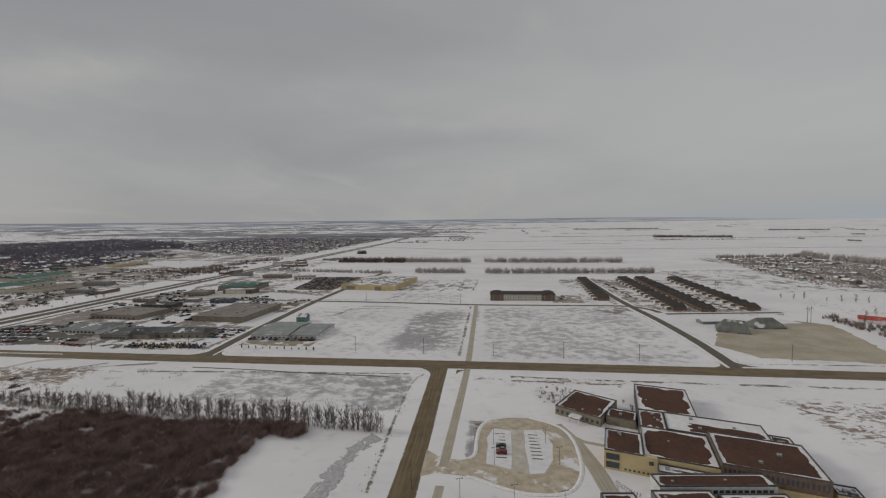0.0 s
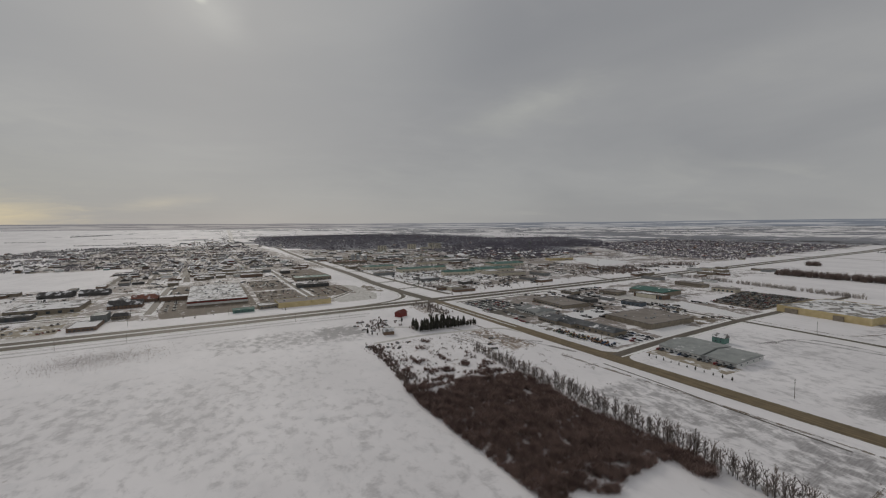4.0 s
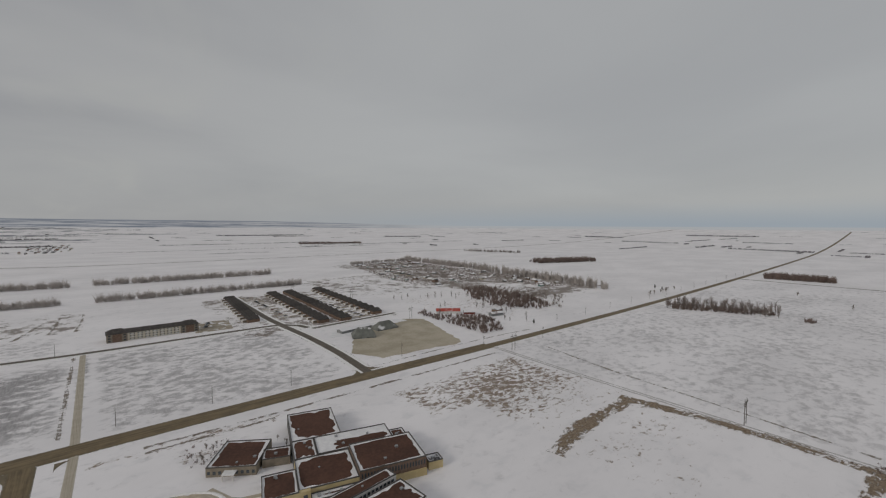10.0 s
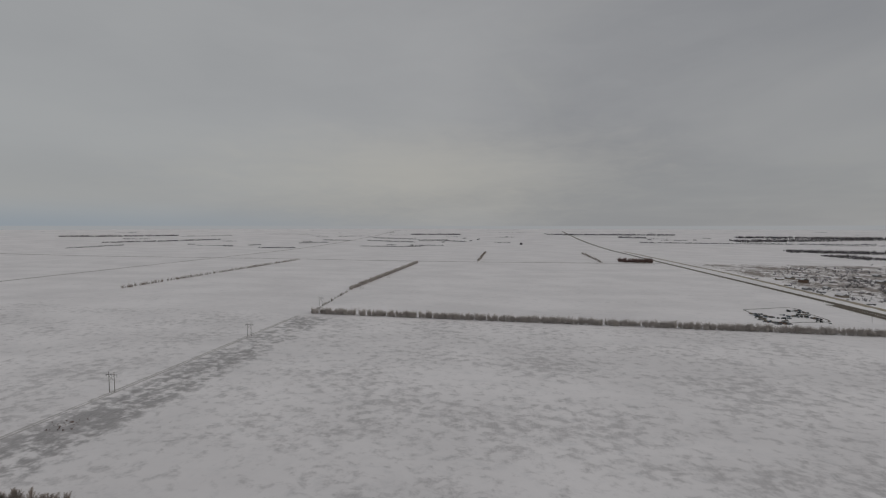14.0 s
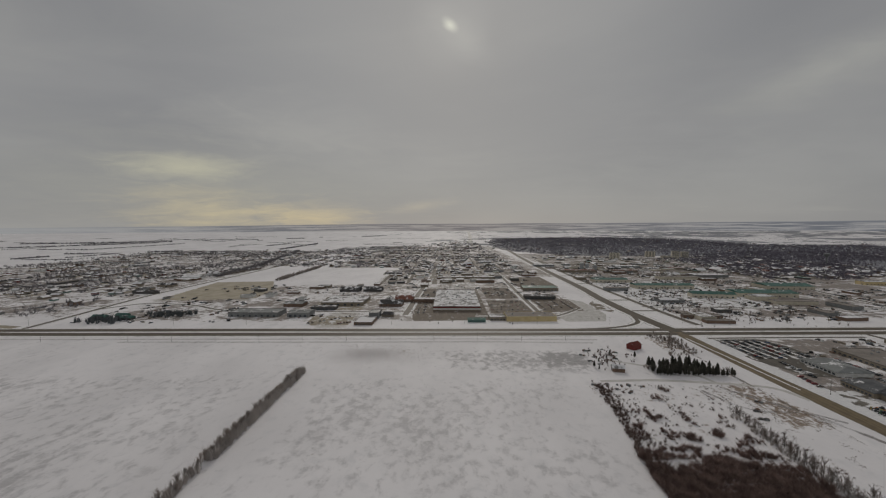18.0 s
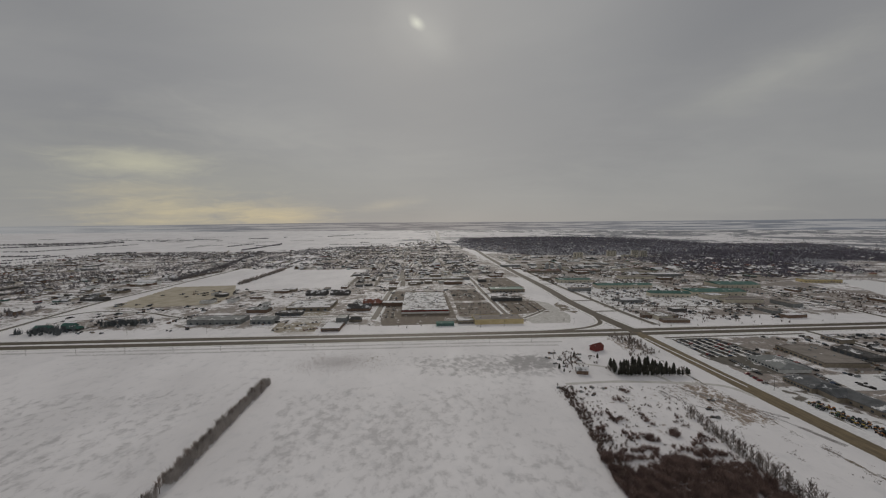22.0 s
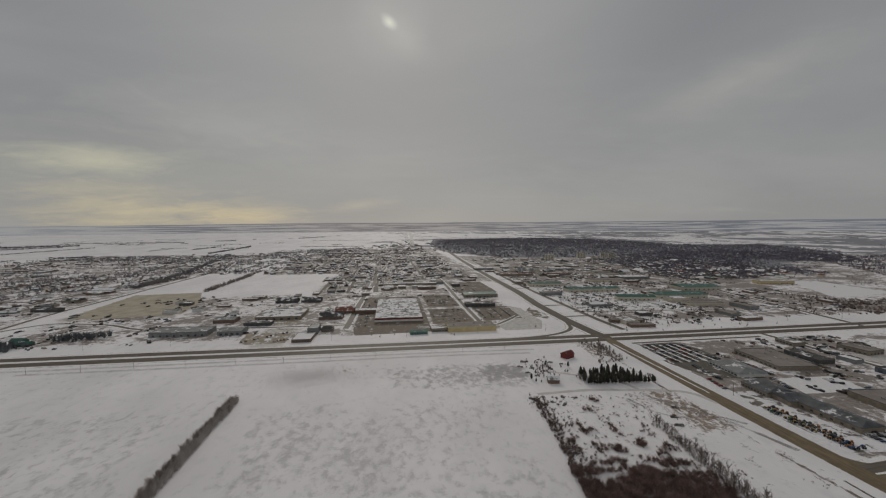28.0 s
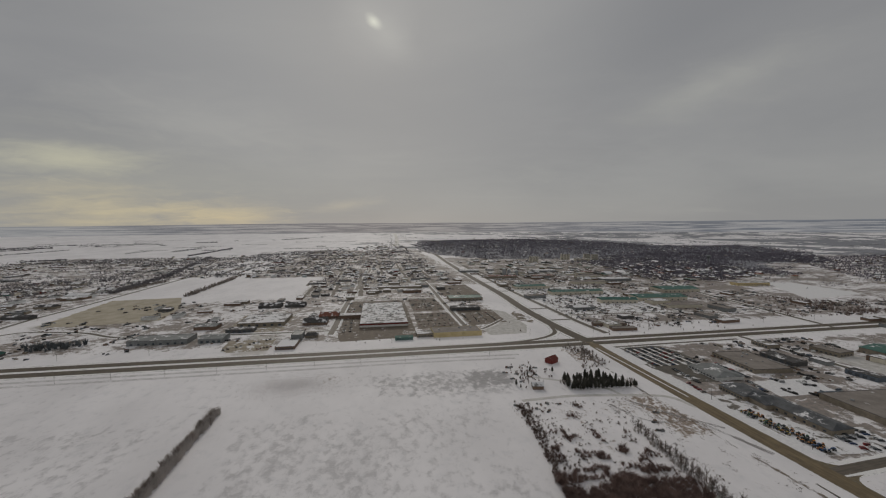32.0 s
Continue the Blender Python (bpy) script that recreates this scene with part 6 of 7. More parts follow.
building("brick_store", "low tan store with a flat roof", "store", -1050, -293, 32, 24, 6, 88, "tan", "snow", units=2, seed=18)
building("strip_shops", "row of low shops with snowy roofs", "shop", -1120, -220, 120, 22, 5.5, 88, "tan", "snow", units=5, seed=19)
building("long_barn", "long pale barn in the snow", "barn", -1128, -990, 52, 28, 7, 85, "white", "snow", "gable", 4)
building("farmhouse", "tan farmhouse with dark wings", "farm", -985, -966, 40, 18, 5, 85, "tan", "dark", "gable", 4)
building("machine_shed", "long dark machine shed in snow", "shed", -880, -942, 52, 16, 5, 82, "dark", "dark", "gable", 3)
for x, y, w in ((-628, -832, 22), (-640, -806, 18), (-622, -786, 20)):
    building("lane_house", "dark green-roofed house by the frontage lane", "house", x, y, w, 10, 3.6, 86, "dark", "green", "gable", 3.4, rows=(("s", 3, 1.0, 1.4, 1.3),))
# works yard north-west of the junction
building("works_hall", "long works hall with a green roof", "warehouse", -1045, 122, 84, 34, 8, 88, "cream", "green", "gable", 3, rows=(("s", 8, 1, 3, 2.4),))
building("works_hall", "long works hall with a green roof", "warehouse", -938, 200, 130, 34, 8, 88, "cream", "green", "gable", 3, rows=(("s", 10, 1, 3, 2.4),))
building("works_hall", "green-roofed works hall with snowy eaves", "warehouse", -810, 232, 78, 26, 8, 78, "cream", "green", "gable", 4, rows=(("s", 8, 1, 3, 2.4),))
building("works_hall", "wide works hall with a teal roof", "warehouse", -830, 345, 110, 50, 8, 84, "cream", "green", "gable", 4, rows=(("s", 8, 1, 3, 2.4),))
building("works_hall", "works hall with a teal roof", "warehouse", -930, 470, 96, 60, 8, 84, "cream", "green", "gable", 4, rows=(("s", 8, 1, 3, 2.4),))
building("works_office", "low office with a grey roof", "office", -762, 122, 44, 26, 5, 88, "grey", "shingle", "gable", 3, rows=(("s", 8, 1, 1.6, 1.6),))
building("works_office", "low brown office beside the highway", "office", -622, 95, 54, 14, 4.5, 80, "brown", "tan", rows=(("s", 8, 1, 1.6, 1.6),))
building("works_office", "low brown shed beside the highway", "shed", -590, 100, 40, 14, 4.0, 85, "brown", "tan")
building("yellow_hall", "yellow hall with a patchy snowy roof", "hall", -975, 745, 90, 30, 8, 80, "yellow", "patchy", units=4, seed=21, rows=(("s", 12, 1.2, 2.4, 2),))
building("cream_works", "cream building in a works yard", "warehouse", -735, 330, 70, 22, 6, 84, "cream", "tan")
building("silver_tank_hall", "low white hall in a works yard", "warehouse", -790, 310, 24, 14, 6, 84, "white", "snow", "gable", 3)
for k, (x, y) in enumerate([(-1270, 260), (-1230, 400), (-1150, 440), (-1280, 120), (-1380, 200), (-1420, 330), (-1340, 480), (-1100, 330), (-1480, 60)]):
    building("warehouse", ["low rust-roofed warehouse", "low tan-roofed warehouse", "low snow-roofed warehouse"][k % 3] + " in the town's works area", "warehouse", x, y, 70 + 11 * (k % 4), 30 + 6 * (k % 3), 6.5, 86, ["tan", "cream", "grey"][k % 3], ["red", "tan", "snow"][k % 3], units=3, seed=30 + k)
# tall blocks above the town
for k, (x, y, w, h) in enumerate([(-1799, 448, 40, 28), (-1925, 666, 42, 26), (-1850, 742, 30, 32), (-1835, 775, 28, 30), (-1820, 700, 70, 12)]):
    tower = building("tower_block", "pale high-rise block above the town", "apartments", x, y, w, 20, h, 70, "cream", "patchy", rows=tuple(("s", 3, 2.0 + 3.1 * i, 7.4, 1.4) for i in range(int(h / 3.2))))
# grain elevators and silos
for k, (x, y, h) in enumerate([(-1335, 150, 28), (-1350, 172, 24), (-1340, 195, 20)]):
    ob = thing("grain_silo", "grey grain silo in the works area", "silo")
    part("drum", Shape().tube((0, 0, -0.2), (0, 0, h * 0.8), 6, 6, 16), METAL, ob)
    part("cone_roof", Shape().tube((0, 0, h * 0.8), (0, 0, h), 6.2, 0.6, 16), WALLS["white"], ob)
    ob.matrix_basis = place(x, y)
# water tower far off in the town
tank = thing("water_tower", "grey water tower standing over the town", "water tower")
part("tank", Shape().tube((0, 0, 30), (0, 0, 36), 5, 9, 16).tube((0, 0, 36), (0, 0, 41), 9, 9, 16).tube((0, 0, 41), (0, 0, 44), 9, 2, 16), WALLS["grey"], tank)
part("stem", Shape().tube((0, 0, 0), (0, 0, 30), 2.4, 2.0, 12), WALLS["grey"], tank)
tank.matrix_basis = place(-1490, 1090)

# ---- vehicles ----
RUBBER = paint("rubber", (0.015, 0.015, 0.015), (0.03, 0.03, 0.03), 0.3, 0.9)
CARS = {"black": (0.012, 0.013, 0.015), "silver": (0.24, 0.25, 0.26), "white": (0.62, 0.62, 0.61), "red": (0.22, 0.02, 0.018),
        "blue": (0.025, 0.06, 0.16), "brown": (0.11, 0.075, 0.05)}


def side_cut(points, half, taper=0.0):
    """A profile in the xz plane drawn out sideways."""
    s = Shape()
    n = len(points)
    top = max(z for x, z in points)
    s.v = [(x, -half + taper * z / top, z) for x, z in points] + [(x, half - taper * z / top, z) for x, z in points]
    s.f = [tuple(range(n)), tuple(range(2 * n - 1, n - 1, -1))] + [(i, i + n, (i + 1) % n + n, (i + 1) % n) for i in range(n)]
    return s


def car_master(kind, colour, wheels=True):
    coat = paint("car_" + colour, tuple(c * 0.85 for c in CARS[colour]), CARS[colour], 1.0, 0.35)
    ob = thing({"car": "car", "pickup": "pickup_truck", "van": "van"}[kind], "%s %s parked on a winter lot" % (colour, {"car": "saloon car", "pickup": "pickup truck", "van": "van"}[kind]), kind if kind != "pickup" else "truck")
    if kind == "car":
        part("body", side_cut([(-2.3, 0.35), (2.3, 0.35), (2.35, 0.7), (2.1, 0.85), (1.0, 0.95), (-1.7, 0.98), (-2.3, 0.92)], 0.9, 0.1), coat, ob)
        cabin = part("cabin", side_cut([(1.0, 0.95), (0.25, 1.42), (-1.2, 1.42), (-1.8, 0.98)], 0.82, 0.18), GLASS, ob)
        part("roof", Shape().box(-1.2, 0.2, -0.66, 0.66, 1.42, 1.47), coat, ob)
    elif kind == "van":
        part("body", side_cut([(-2.4, 0.35), (2.4, 0.35), (2.45, 0.8), (1.9, 1.0), (1.1, 1.75), (-2.3, 1.8), (-2.45, 1.0)], 0.95, 0.12), coat, ob)
        part("window_band", Shape().box(-2.2, 1.1, -0.93, 0.93, 1.1, 1.55), GLASS, ob)
    else:
        part("body", side_cut([(-2.8, 0.5), (2.7, 0.5), (2.75, 0.95), (2.4, 1.1), (1.3, 1.15), (-2.8, 1.1)], 0.97, 0.06), coat, ob)
        part("cabin", side_cut([(1.3, 1.14), (0.7, 1.75), (-0.6, 1.78), (-0.8, 1.12)], 0.88, 0.16), GLASS, ob)
        part("box_liner", Shape().box(-2.7, -0.9, -0.8, 0.8, 1.08, 1.13), RUBBER, ob)
    if wheels:
        for x in (-1.4, 1.45):
            for y in (-0.82, 0.82):
                part("wheel", Shape().tube((x, y - 0.1, 0.33), (x, y + 0.1, 0.33), 0.33, 0.33, 10), RUBBER, ob)
    return ob


near_cars = [car_master(k, c) for k, c in (("car", "black"), ("car", "silver"), ("pickup", "white"), ("van", "red"), ("car", "blue"), ("pickup", "black"), ("car", "white"), ("van", "silver"), ("pickup", "brown"), ("car", "black"), ("pickup", "silver"), ("van", "black"))]
far_cars = [car_master(k, c, False) for k, c in (("car", "black"), ("car", "silver"), ("pickup", "white"), ("pickup", "silver"), ("pickup", "brown"), ("pickup", "black"), ("van", "brown"), ("car", "black"), ("van", "black"), ("car", "red"))]
park = random.Random(23)


def park_row(masters, p, q, step, heading_deg, group, fill=0.8):
    n = max(1, int(math.dist(p, q) / step))
    for i in range(n):
        if park.random() > fill:
            continue
        t = (i + 0.5) / n
        x, y = p[0] + (q[0] - p[0]) * t + park.uniform(-.3, .3), p[1] + (q[1] - p[1]) * t + park.uniform(-.3, .3)
        ob = copy_thing(park.choice(masters), place(x, y, heading_deg + park.choice((0, 180)) + park.uniform(-4, 4), z=0.07))
        ob["group"] = group


# school lot
for i, c in ((0, 3), (1, 1), (2, 0)):
    copy_thing(near_cars[c], place(20.5, -117.5 + i * 2.9, 180, z=0.10))
lots = "cars on the dealer's lot"
for y in (34, 44, 55, 66, 77, 88):
    park_row(near_cars, (-494, y), (-425, y + 2), 2.9, 90, lots, 0.72)
park_row(near_cars, (-372, 30), (-345, 26), 3.0, 75, lots, 0.8)
park_row(near_cars, (-364, 96), (-335, 88), 3.0, 80, lots, 0.85)
park_row(near_cars, (-412, 46), (-368, 42), 3.0, 80, lots, 0.8)
park_row(near_cars, (-420, 108), (-372, 106), 3.0, 85, lots, 0.8)
for y in (60, 68, 77, 86):
    park_row(near_cars, (-258, y), (-229, y), 3.0, 60, "cars beside the machinery shop", 0.7)
for x0, x1, y in ((-206, -178, 56), (-170, -142, 56)):
    park_row(near_cars, (x0, y), (x1, y), 2.9, 90, "cars before the clinic", 0.75)
for y in range(352, 500, 11):
    park_row(far_cars, (-306 - (y - 352) * 0.1, y), (-236, y - 3), 3.1, 90, "vehicles on the crowded lot", 0.8)
for x in (-672, -688, -712, -728, -752, -768):
    park_row(far_cars, (x, -220), (x, -156), 3.1, 0, "cars in the mall lot", 0.5)
for x in (-815, -835, -860, -880, -905, -925):
    park_row(far_cars, (x, -214), (x, -156), 3.3, 0, "cars in the mall lot", 0.45)
for y in (-342, -332):
    park_row(far_cars, (-660, y), (-860, y), 4, 90, "cars beside the supermarket", 0.3)
park_row(far_cars, (-590, -500), (-640, -445), 6, 40, "cars on the sandy lot", 0.7)
park_row(far_cars, (-586, -460), (-600, -436), 4, 30, "cars on the sandy lot", 0.8)
for y in (-128, -112, -96, -80):
    park_row(far_cars, (-690, y), (-770, y), 4, 0, "cars behind the mall", 0.5)
for x in (213, 297):
    park_row(far_cars, (x, 205 if x > 250 else 268), (x, 460), 9, 0, "cars on townhouse drives", 0.6)
park_row(far_cars, (112, 262), (122, 296), 3.2, 0, "cars beside the apartments", 0.7)

# farm machines along the road
MACHINE = [paint("machine_" + n, tuple(c * .7 for c in v), v, 0.6, 0.5) for n, v in (("red", (0.30, 0.03, 0.02)), ("orange", (0.50, 0.20, 0.04)), ("green", (0.03, 0.11, 0.04)), ("blue", (0.03, 0.10, 0.26)), ("grey", (0.10, 0.10, 0.10)), ("yellow", (0.42, 0.30, 0.05)))]
MACHINE_NAMES = ("red", "orange", "green", "blue", "dark grey", "yellow")
machines = []
for k, coat in enumerate(MACHINE):
    ob = thing("tractor", MACHINE_NAMES[k] + " farm tractor on a snowy sales lot", "tractor", "machines for sale")
    part("body", side_cut([(-0.6, 0.7), (2.2, 0.7), (2.2, 1.5), (0.6, 1.65), (-0.6, 1.3)], 0.5, 0.05), coat, ob)
    part("cab", side_cut([(-1.5, 1.0), (0.5, 1.2), (0.4, 2.6), (-1.3, 2.6)], 0.75, 0.1), GLASS, ob)
    part("cab_roof", Shape().box(-1.5, 0.6, -0.8, 0.8, 2.6, 2.75), coat, ob)
    for y in (-0.95, 0.95):
        part("rear_wheel", Shape().tube((-0.9, y - .22, 0.85), (-0.9, y + .22, 0.85), 0.85, 0.85, 12), RUBBER, ob)
        part("front_wheel", Shape().tube((1.7, y - .14, 0.5), (1.7, y + .14, 0.5), 0.5, 0.5, 10), RUBBER, ob)
    machines.append(ob)
for row, y in enumerate((24.5, 28.5, 33)):
    for i in range(19):
        x = -302 + 3.7 * i + park.uniform(-.6, .6)
        if park.random() < 0.85:
            pick = machines[3] if i > 15 and park.random() < .8 else machines[park.choice((0, 1, 1, 1, 5, 5, 2, 4, 4))]
            copy_thing(pick, place(x, y + 0.035 * (i * 3.7) + park.uniform(-.5, .5), park.uniform(0, 360), park.uniform(0.65, 1.0), z=0.06))
for ob in machines + near_cars:
    hidden(ob)

# ---- poles and lines ----
WOOD = paint("weathered_wood", (0.085, 0.07, 0.06), (0.16, 0.14, 0.12), 0.6, 0.9)
STEEL = paint("galvanised_steel", (0.14, 0.145, 0.15), (0.24, 0.245, 0.25), 0.8, 0.5, 0.6)
hframe = thing("transmission_pylon", "wooden H-frame power pylon in the snow", "pylon", "power line across the fields")
for x in (-2.4, 2.4):
    part("pole", Shape().tube((x, 0, -0.3), (x, 0, 17), 0.24, 0.16, 8), WOOD, hframe)
part("crossarm", Shape().box(-5.2, 5.2, -0.14, 0.14, 14.4, 14.75), WOOD, hframe)
part("brace", Shape().tube((-2.4, 0.1, 9.5), (2.4, 0.1, 14.2), 0.1, 0.1, 5).tube((2.4, -0.1, 9.5), (-2.4, -0.1, 14.2), 0.1, 0.1, 5), WOOD, hframe)
for x in (-4.8, 0, 4.8):
    part("insulator", Shape().tube((x, 0, 13.0), (x, 0, 14.4), 0.12, 0.16, 6), STEEL, hframe)
for x, y in ((338, -33), (329, -233), (328, -408), (323, -584), (318, -757), (316, -948), (314, -1140), (312, -1330)):
    copy_thing(hframe, place(x, y, 2))
for x, y in ((340, 150), (300, 480), (345, 330)):
    copy_thing(hframe, place(x, y, 20))
hidden(hframe)
post = thing("utility_pole", "wooden utility pole with crossarms beside the road", "pole", "utility poles along the road")
part("mast", Shape().tube((0, 0, -0.3), (0, 0, 13), 0.19, 0.12, 8), WOOD, post)
for z in (11.9, 10.4):
    part("crossarm", Shape().box(-1.3, 1.3, -0.08, 0.08, z, z + 0.18), WOOD, post)
for x in (-1.1, 0.0, 1.1):
    part("insulator", Shape().tube((x, 0, 12.08), (x, 0, 12.4), 0.07, 0.05, 6), STEEL, post)
for x, y in ((-95, 28), (-37, 24), (19, 21), (73, 20), (128, 17), (-150, 246), (-63, 240), (-20, 232), (238, 23), (-16, -146), (320, -8), (400, -24), (-330, 20), (-240, 22)):
    copy_thing(post, place(x, y, 90))
for i in range(16):
    copy_thing(post, place(-498, -960 + 54 * i, 0, 0.75))
for i in range(18):
    copy_thing(post, place(-585, -900 + 105 * i, 0, 0.8))
for i in range(14):
    copy_thing(post, place(480 + 70 * i, 12, 90, 0.8))
hidden(post)
lamp = thing("street_lamp", "steel lamp post with two arms on the school lot", "lamp", "lamps on the school lot")
part("mast", Shape().tube((0, 0, 0), (0, 0, 8.6), 0.12, 0.08, 8), STEEL, lamp)
part("arm", Shape().box(-1.0, 1.0, -0.06, 0.06, 8.5, 8.62), STEEL, lamp)
for x in (-1.1, 1.1):
    part("head", Shape().box(x - 0.35, x + 0.35, -0.18, 0.18, 8.4, 8.56), PARAPET, lamp)
for x, y in ((17, -110), (17, -127), (41.5, -107), (45, -124.5), (3.5, -150), (24, -152), (42, -154)):
    copy_thing(lamp, place(x, y, 20, 0.95))
hidden(lamp)

# ---- school grounds ----
LOT = paint("sanded_lot", (0.40, 0.33, 0.235), (0.60, 0.53, 0.42), 4.0, 0.85, grain=0.35, snow=0.34)
SANDY = paint("sandy_snow", (0.46, 0.41, 0.33), (0.64, 0.60, 0.54), 4.0, 0.85, grain=0.4)
kerb = [(-16, -139), (-8, -135), (8, -136.5), (17, -141), (30, -145), (45, -143), (53, -131), (55.5, -112), (53.5, -95), (46, -86), (36, -81.5), (26, -81.5), (16, -85), (10.5, -94), (9, -108), (8, -120), (2, -124), (-8, -122), (-14, -117), (-16, -124)]
kerb = [(p.x, p.y) for p in smooth_line(kerb + kerb[:1], 3.0)[:-1]]
yard("pavement_18", kerb, LOT, 0.052, "sandy turning loop of a school car park", ragged=0.4)
strip("snow_ridge_1", [p for p in kerb if p[0] > 3], 2.2, BANK, 0.09, "ridge of ploughed snow round a car park", category="snow", step=4, crown=0.3)
yard("snow_island_1", [(13.8, -126), (24, -129), (26, -96), (17, -94), (14, -104)], SNOWCAP, 0.085, "snowy island between parking rows", "snow", 0.7)
yard("snow_island_3", [(24, -129), (32, -132.5), (31.5, -112), (32.5, -95), (26, -96)], SANDY, 0.074, "sandy snow lane between parking rows", "snow", 0.7)
yard("snow_island_2", [(32, -132.5), (38, -131), (43, -121), (44.5, -108), (41.5, -94.5), (32.5, -95), (31.5, -112)], SNOWCAP, 0.085, "snowy island between parking rows", "snow", 0.7)
for i in range(8):
    for x in (19.5, 35.5):
        yard("stall_mark_%d" % (i + (1 if x < 30 else 9)), [(x - 1.6, -121 + 3.0 * i), (x + 3.2, -121 + 3.0 * i), (x + 3.2, -120.2 + 3.0 * i), (x - 1.6, -120.2 + 3.0 * i)], ASPHALT, 0.092, "bare strip of asphalt between parked cars", "parking stall", 0.25)
strip("pathway_4", [(49, -88), (56, -105), (60, -125), (62, -145), (70, -165)], 8, PATHWAY, 0.048, "paved walk beside the school", category="footpath")
strip("pathway_5", [(52, -96), (60, -104), (72, -108)], 3, PATHWAY, 0.045, "paved walk to the school door", category="footpath")
CHAIN = paint("chain_link", (0.06, 0.06, 0.06), (0.12, 0.12, 0.12), 0.5, 0.7)
for k in range(3):
    ring = thing("bicycle_rack", "curved steel rack in the snow", "rack")
    for i in range(4):
        hoop = Shape()
        for j in range(8):
            a, b = math.pi * j / 8, math.pi * (j + 1) / 8
            hoop.tube((0.6 * math.cos(a), i * 0.8, 0.9 * math.sin(a)), (0.6 * math.cos(b), i * 0.8, 0.9 * math.sin(b)), 0.05, 0.05, 5)
        part("hoop", hoop, CHAIN, ring)
    ring.matrix_basis = place(66 + 3 * k, -139 - 2 * k, 30 * k, 1.4)

# junk and stones by the farmyard
JUNK = [WALLS["dark"], WALLS["brown"], WALLS["grey"]]
heaps = [(-438, -149), (-453, -139), (-459, -121), (-408, -140), (-421, -128), (-447, -111), (-426, -118), (-440, -99), (-432, -138), (-352, -167), (-355, -157),
         (-351, -145), (-351, -136), (-348, -128), (-344, -113), (-335, -143), (-335, -165), (-343, -150), (-418, -146), (-300, -62), (-316, -50), (-286, -70)]
for i, (x, y) in enumerate(heaps):
    ob = thing("scrap_pile", "dark heap of scrap half buried in snow", "scrap", "scrap along the field edge")
    for j in range(4):
        a, b, c = park.uniform(-2.0, 2.0), park.uniform(-1.2, 1.2), park.uniform(0.4, 1.1)
        part("scrap_piece", Shape().box(a - c, a + c, b - .7, b + .7, -0.1, c * 0.9, 0.15), JUNK[(i + j) % 3], ob)
    ob.matrix_basis = place(x, y, park.uniform(60, 120), park.uniform(1.1, 1.7))

# ---- small trees and brush near the camera's side ----
def spot_trees(masters, spots, height, group):
    for x, y in spots:
        ob = copy_thing(plant.choice(masters), place(x, y, plant.uniform(0, 360), height * plant.uniform(0.75, 1.25)))
        ob["group"] = group


spot_trees(firs, [(-197 + 6.6 * i, 30 - 0.3 * i) for i in range(11)], 3.0, "young spruces along the road")
spot_trees(firs, [(-392, -148), (-400, -150), (-437, -120), (-430, -96), (-425, -128), (-415, -140)], 6.0, "trees round the farmyard")
spot_trees(bare, [(-500 + plant.uniform(-24, 40), -22 + plant.uniform(-10, 8)) for i in range(22)], 6.0, "roadside trees at the junction")
spot_trees(slim, [(plant.uniform(375, 480), plant.uniform(40, 190)) for i in range(16)], 9.0, "trees round the red-roofed farm")
spot_trees(slim, [(plant.uniform(470, 560), plant.uniform(60, 230)) for i in range(12)], 9.0, "trees round the red-roofed farm")
spot_trees(slim, [(400 + 14 * i + plant.uniform(-5, 5), 290 - 6 * i + plant.uniform(-8, 8)) for i in range(14)], 10.0, "trees behind the gravel yard")
spot_trees(firs, [(446, 24), (880, 40), (895, 60)], 9.0, "lone spruces along the road")
spot_trees(bare, [(790 + 12 * i, 30 + plant.uniform(-6, 6)) for i in range(10)], 8.0, "trees along the far road")
spot_trees(bare, [(900, -232), (1000, -150)], 8, "lone trees on the plain")
bushes("brush", np.column_stack([np.concatenate([rng.normal(-650, 9, 60), rng.normal(-612, 9, 60)]), np.concatenate([rng.normal(-738, 17, 60), rng.normal(-812, 17, 60)]), rng.uniform(0.5, 1.1, 120)]), 9.0, 44, BLUEGREY, "grey-green dense clumps of trees by the frontage lane", 0.55, 0.05)
spot_trees(bare, [(58 + plant.uniform(-12, 8), -52 + plant.uniform(-8, 8)) for i in range(12)], 3.5, "young trees round the school")
spot_trees(bare, [(95 + plant.uniform(-4, 4), -66 + plant.uniform(-10, 8)) for i in range(7)], 3.0, "young trees round the school")


def inside(poly, x, y):
    hit, j = False, len(poly) - 1
    for i in range(len(poly)):
        (x0, y0), (x1, y1) = poly[i], poly[j]
        if (y0 > y) != (y1 > y) and x < (x1 - x0) * (y - y0) / (y1 - y0) + x0:
            hit = not hit
        j = i
    return hit


def scatter(poly, count, seed):
    """Random points in an outline, thinned with distance so that far parts hold no more than can be seen."""
    r = random.Random(seed)
    xs, ys = [p[0] for p in poly], [p[1] for p in poly]
    out = []
    while len(out) < count:
        x, y = r.uniform(min(xs), max(xs)), r.uniform(min(ys), max(ys))
        if inside(poly, x, y):
            out.append((x, y))
    return out


